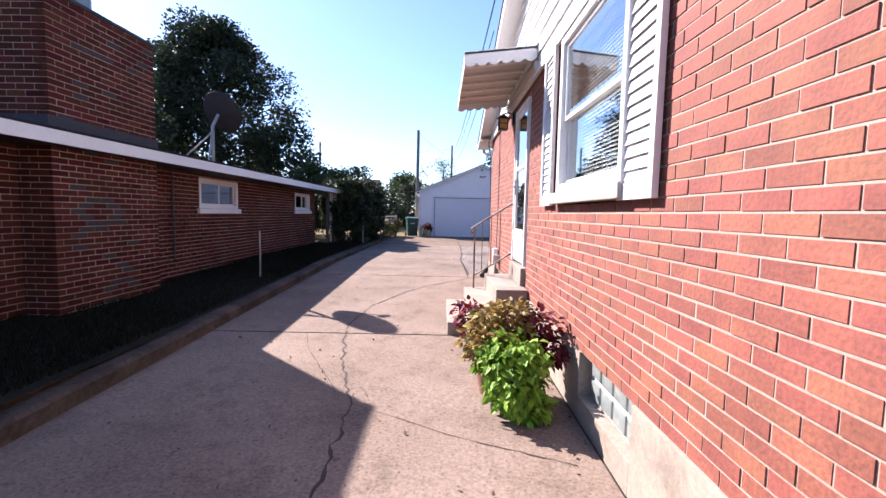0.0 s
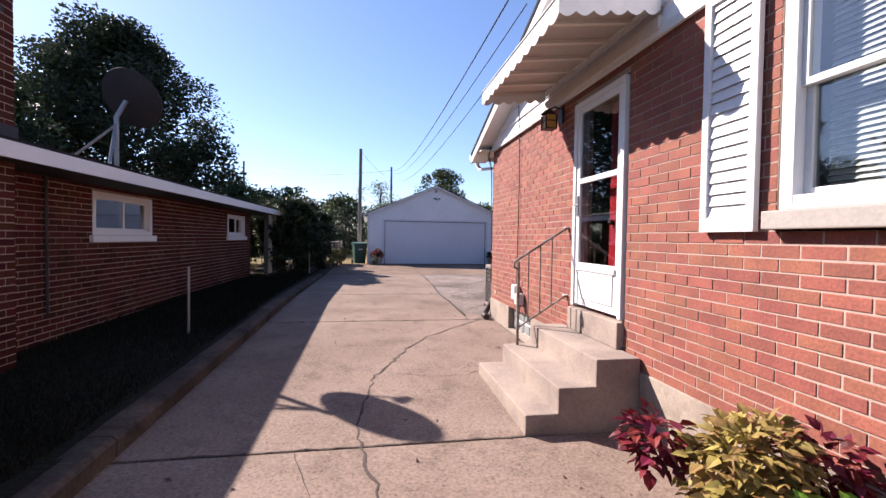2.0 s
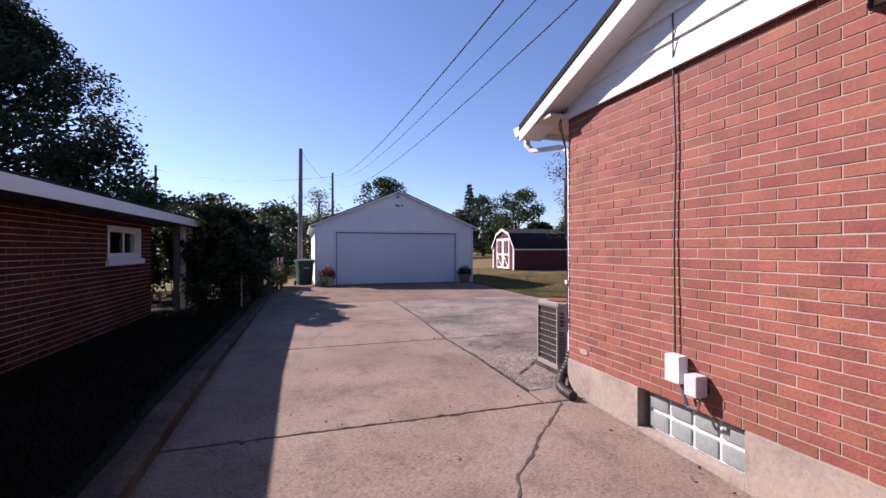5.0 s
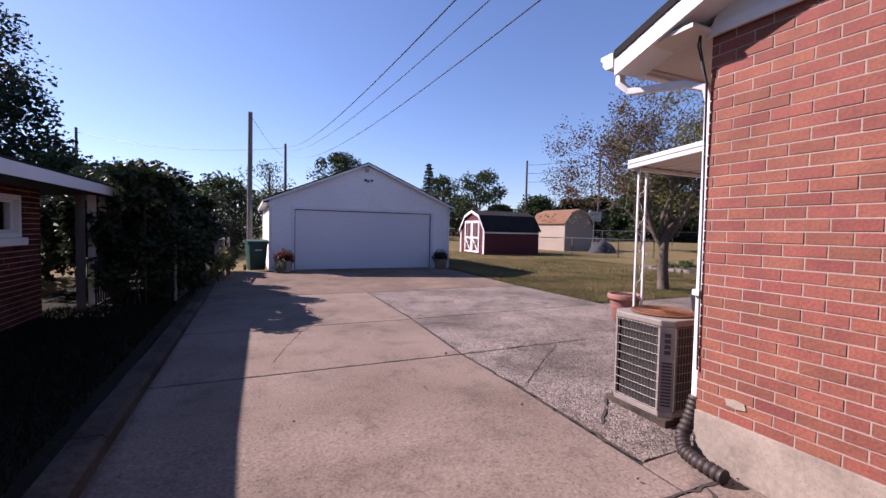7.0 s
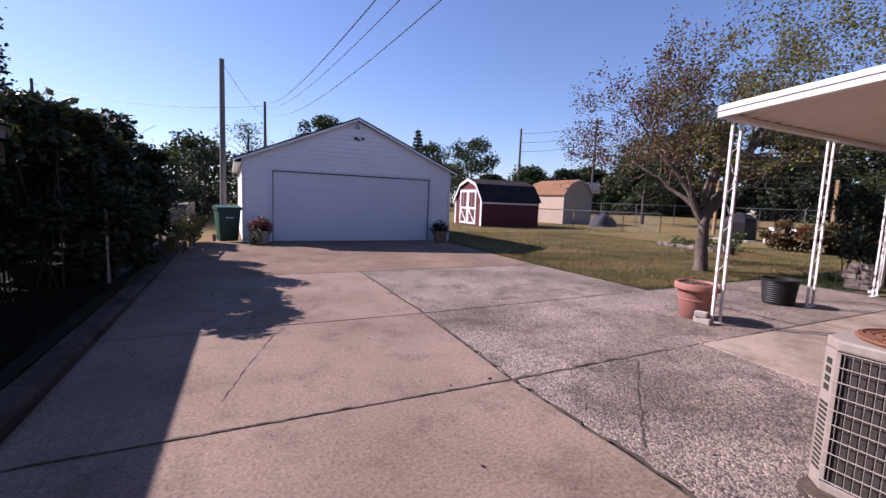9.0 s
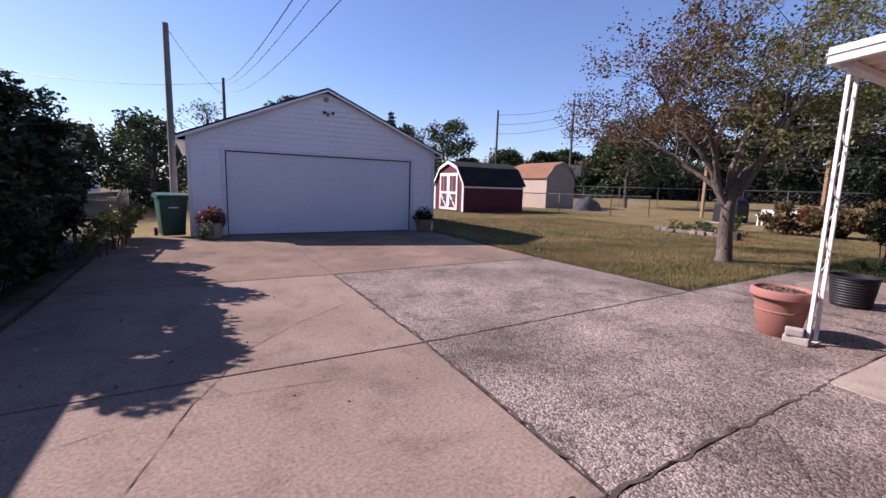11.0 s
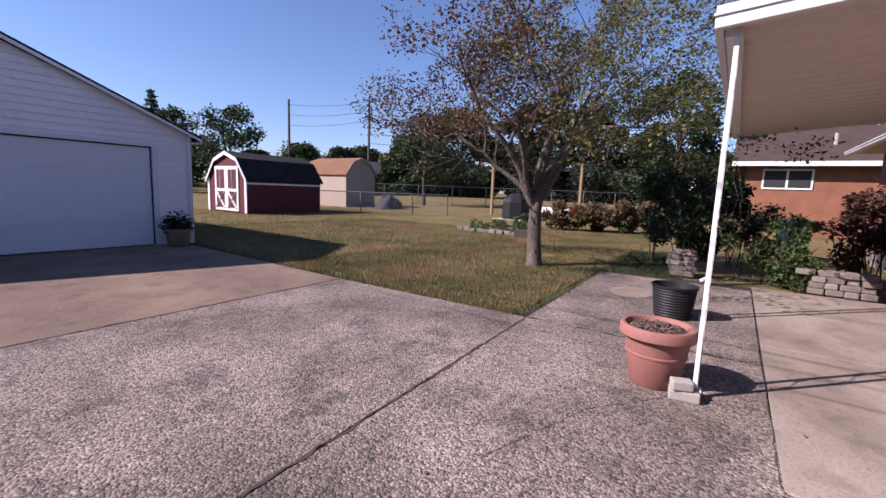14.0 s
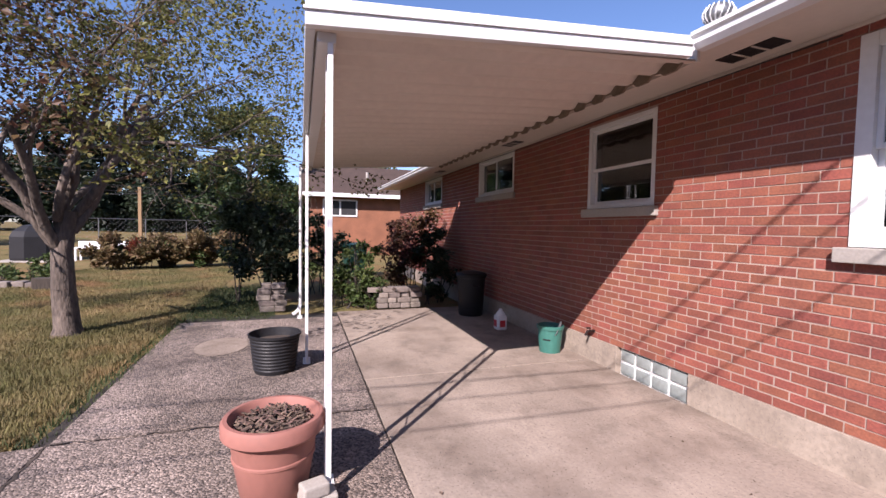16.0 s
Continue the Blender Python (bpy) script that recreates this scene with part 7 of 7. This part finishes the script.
hoop = thing("basketball_hoop", "grey basketball hoop beyond the fence", "basketball hoop")
part("pole", Shape().tube([(25.5, 37.0, 0), (25.5, 37.0, 2.9)], 0.06, 8), M_STEEL, hoop)
part("backboard", Shape().box((24.8, 36.85, 2.6), (26.2, 36.9, 3.5)), M_JUG, hoop)
part("rim", Shape().tube([(25.5 + 0.23 * math.cos(k * 0.5236), 36.6 + 0.23 * math.sin(k * 0.5236), 2.75) for k in range(13)], 0.012, 5), M_RUST, hoop)

# stacked stone edging at the patio end
rnd = random.Random(77)
for nm, x0, y0, dx, dy, n, rows in (("stone_edging", 8.5, 10.3, 0.0, 1.0, 4, 4), ("stone_pier", 8.65, 12.75, 0.0, 1.0, 2, 5)):
    w = thing(nm, "stacked flat grey-brown stones at the patio end", "stone wall")
    for r in range(rows):
        u = rnd.uniform(-0.05, 0.0)
        for k in range(n):
            L = rnd.uniform(0.17, 0.27)
            h = 0.095
            m = pose(x0 + dx * u + rnd.gauss(0, 0.015), y0 + dy * u, r * (h + 0.004), 0, 0, rnd.gauss(0, 4))
            part("stone", Shape().box((-0.11, 0, 0), (0.11, L - 0.012, h), m), M_STONE, w, bevel=0.018)
            u += L

# ---- houses and trees in the distance ----
h2 = thing("brick_house", "orange-red brick house with brown shingle roof", "house")
part("wall", Shape().box((24.0, -6, -0.2), (34.0, 12.0, 3.2)), material("orange_brick", (0.242, 0.098, 0.052), 0.85, 0.25, 30, 1.5, 0.3), h2)
part("roof", Shape().prism([(23.4, 3.15), (34.6, 3.15), (29.0, 5.4)], 'y', -6.6, 12.6), M_SHINGLE_B, h2)
part("fascia", Shape().box((23.36, -6.6, 3.05), (23.4, 12.6, 3.25)), M_WHITE, h2)
part("vent_pipe", Shape().tube([(26.0, 8.8, 4.0), (26.0, 8.8, 4.7)], 0.08, 8), M_SILL, h2)
w = part("window", Shape().box((23.95, 9.6, 2.05), (23.998, 11.4, 2.95)), M_WHITE, h2)
for y in (9.68, 10.55):
    part("pane", Shape().box((23.94, y, 2.13), (23.949, y + 0.78, 2.87)), M_DARK, w)
h3 = thing("white_house", "pale sided house beyond the hedge", "house")
part("wall", Shape().box((-17, 46, -0.1), (-8.6, 54, 3.0)), M_SIDING, h3)
part("roof", Shape().prism([(45.6, 2.95), (54.4, 2.95), (50, 5.0)], 'x', -17.4, -8.2), M_SHINGLE, h3)
w = part("window", Shape().box((-10.6, 45.95, 1.2), (-9.4, 45.998, 2.4)), M_DARK, h3)

far_tree("background_tree", "rounded green tree beyond the garage", (10.0, 76.0, 0.15), 13.0, 5.0, 61, M_LEAF, 7000, 0.42)
far_tree("background_tree", "thin airy tree beside the garage", (-0.9, 53.0, 0.15), 7.8, 3.2, 62, M_LEAF_LT, 1300, 0.22, 0.12, 0.3)
far_tree("background_tree", "dark green trees beyond the hedge", (-4.5, 40.0, 0.1), 4.6, 2.8, 63, M_LEAF, 5000, 0.22, 0.14, 0.05)
far_tree("background_tree", "dark green trees beyond the hedge", (-8.5, 36.0, 0.1), 4.8, 2.8, 64, M_LEAF, 5000, 0.22, 0.14, 0.05)
far_tree("background_tree", "dark bush behind the garage", (-3.6, 33.5, 0.1), 3.4, 1.7, 65, M_LEAF_DK, 4000, 0.16, 0.1, 0.03)
far_tree("background_tree", "dark green trees beyond the hedge", (-13, 40.0, 0.1), 5.2, 3.2, 66, M_LEAF, 5000, 0.25, 0.14, 0.05)
conifer("background_conifer", "dark pointed conifer beyond the garage", (26.2, 78.0, 0.15), 13.4, 2.6, 67, M_LEAF_DK)
far_tree("background_tree", "green tree beyond the sheds", (26.5, 60.0, 0.15), 9.6, 4.2, 68, M_LEAF, 7000, 0.34, 0.2, 0.1)
far_tree("background_tree", "green tree beyond the sheds", (25.5, 70.0, 0.15), 10.0, 3.4, 69, M_LEAF, 5000, 0.34, 0.2, 0.1)
far_tree("background_tree", "green tree beyond the sheds", (18.5, 62.0, 0.15), 6.5, 3.4, 70, M_LEAF_DK, 5000, 0.34, 0.2, 0.05)
far_tree("background_tree", "leaning tree behind the garden", (26.5, 32.5, 0.1), 7.0, 3.3, 71, M_LEAF, 5000, 0.2, 0.16, 0.3)
for k, (x, y, h, r, mm) in enumerate(((36, 52, 5.5, 3.2, M_LEAF_DK), (46, 50, 8.0, 4.5, M_LEAF), (50, 44, 12.0, 6.0, M_LEAF_DK), (55, 36, 12.5, 6.5, M_LEAF_DK), (56, 29, 12.0, 6.0, M_LEAF_DK), (60, 22, 9.5, 5.0, M_LEAF_DK),
                                     (66, 14, 7.0, 4.5, M_LEAF), (70, 24, 8.0, 5.0, M_LEAF_LT), (40, 64, 6.5, 4.0, M_LEAF), (62, 48, 10, 6, M_LEAF), (31, 62, 5.0, 3, M_LEAF_DK), (48, 60, 7, 4.5, M_LEAF), (64, 4, 8, 5, M_LEAF), (60, -10, 9, 6, M_LEAF), (58, 56, 8, 6, M_LEAF_DK), (67, 41, 9, 6.5, M_LEAF_DK), (73, 32, 8, 6, M_LEAF_DK), (76, 19, 8, 6, M_LEAF_DK), (72, 7, 8, 6, M_LEAF_DK), (53, 66, 7, 5.5, M_LEAF_DK), (44, 57, 4, 3.5, M_LEAF_DK), (52, 49, 4, 3.5, M_LEAF_DK), (61, 33, 4, 3.5, M_LEAF_DK), (64, 25, 4, 3.5, M_LEAF_DK))):
    far_tree("background_tree", "dark woods beyond the back fence" if mm is M_LEAF_DK else "green trees beyond the back fence", (x, y, 0.15), h, r, 80 + k, mm, 12000, 0.5, 0.25, 0.03)
far_tree("background_tree", "dense green tree beyond the patio", (26.5, 15.2, 0.1), 8.0, 2.9, 72, M_LEAF, 12000, 0.2, 0.2, 0.08)
far_tree("background_tree", "yellow-green tree above the brick house", (38.0, 8.0, 0.1), 8.5, 5.0, 73, M_LEAF_LT, 6000, 0.3, 0.2, 0.2)
for k, (x, y, h, r) in enumerate(((-30, 70, 9, 6), (-20, 76, 8, 6), (-9, 78, 7, 6), (1, 84, 7, 6), (-34, 52, 9, 6), (20, 88, 8, 6), (34, 84, 8, 6), (48, 76, 8, 6), (-28, 20, 9, 5), (-24, 6, 10, 5), (-24, -10, 10, 6))):
    far_tree("background_tree", "green trees along the far gardens", (x, y, 0.15), h, r, 110 + k, M_LEAF, 3600, 0.5, 0.25, 0.03)

# ---- grass ----
def grass(name, label, mat, regions, seed, blade, holes=()):
    rnd = random.Random(seed)
    s = Shape()
    for x0, y0, x1, y1, n in regions:
        for _ in range(n):
            x, y = rnd.uniform(x0, x1), rnd.uniform(y0, y1)
            if any(a < x < c and b < y < d for a, b, c, d in holes):
                continue
            z = gz(x, y) - 0.035
            if x <= -3.95:
                z = max(gz(x, y), -0.12) + 0.085
            a, L = rnd.uniform(0, 6.283), blade * rnd.uniform(0.5, 1.3)
            dx, dy = math.cos(a) * 0.007, math.sin(a) * 0.007
            lx, ly = rnd.gauss(0, 0.4) * L, rnd.gauss(0, 0.4) * L
            i = len(s.v)
            s.v += [(x - dx, y - dy, z), (x + dx, y + dy, z), (x + lx, y + ly, z + L)]
            s.f.append((i, i + 1, i + 2))
    g = raw(name, s, mat, kind="stuff")
    return tagged(g, label, "grass")


grass("lawn_grass", "short dry mown grass blades on the back lawn", M_BLADE, [(4.02, 14.3, 9, 19, 90000), (4.02, 18.5, 14, 26, 60000), (8.0, 14.3, 18, 19, 70000), (4.4, 26, 24, 34, 40000)], 7, 0.055)
grass("edge_grass", "greener grass along the paving edge", M_BLADE_G, [(4.0, 14.12, 8.0, 14.3, 900), (3.98, 14.2, 4.15, 22, 800), (8, 12.9, 12, 14.4, 9000)], 8, 0.07)
# These blades hold the wall's shade in their colour.
grass("strip_grass", "grass strip below the neighbour's wall, coloured near-black for shade", M_BLADE_D, [(-5.9, 1, -3.98, 9, 36000), (-5.7, 9, -3.98, 16, 24000)], 9, 0.07)
rnd = random.Random(99)
s = Shape()
for _ in range(170):
    x, y = rnd.uniform(-3.3, 3.5), rnd.uniform(1.5, 17)
    if x > -0.2 and y < 9.4:
        x = -rnd.uniform(0.05, 3.2)
    leaf(s, rnd, Vector((x, y, gz(x, y) + 0.008)), rnd.uniform(0.02, 0.045))
for _ in range(60):
    x, y = -rnd.uniform(0.03, 0.25), rnd.uniform(0.5, 9)
    leaf(s, rnd, Vector((x, y, gz(x, y) + 0.008)), rnd.uniform(0.02, 0.04))
tagged(raw("fallen_leaves", s, M_MULCH, kind="stuff"), "scattered dry leaf bits on the paving", "leaves")
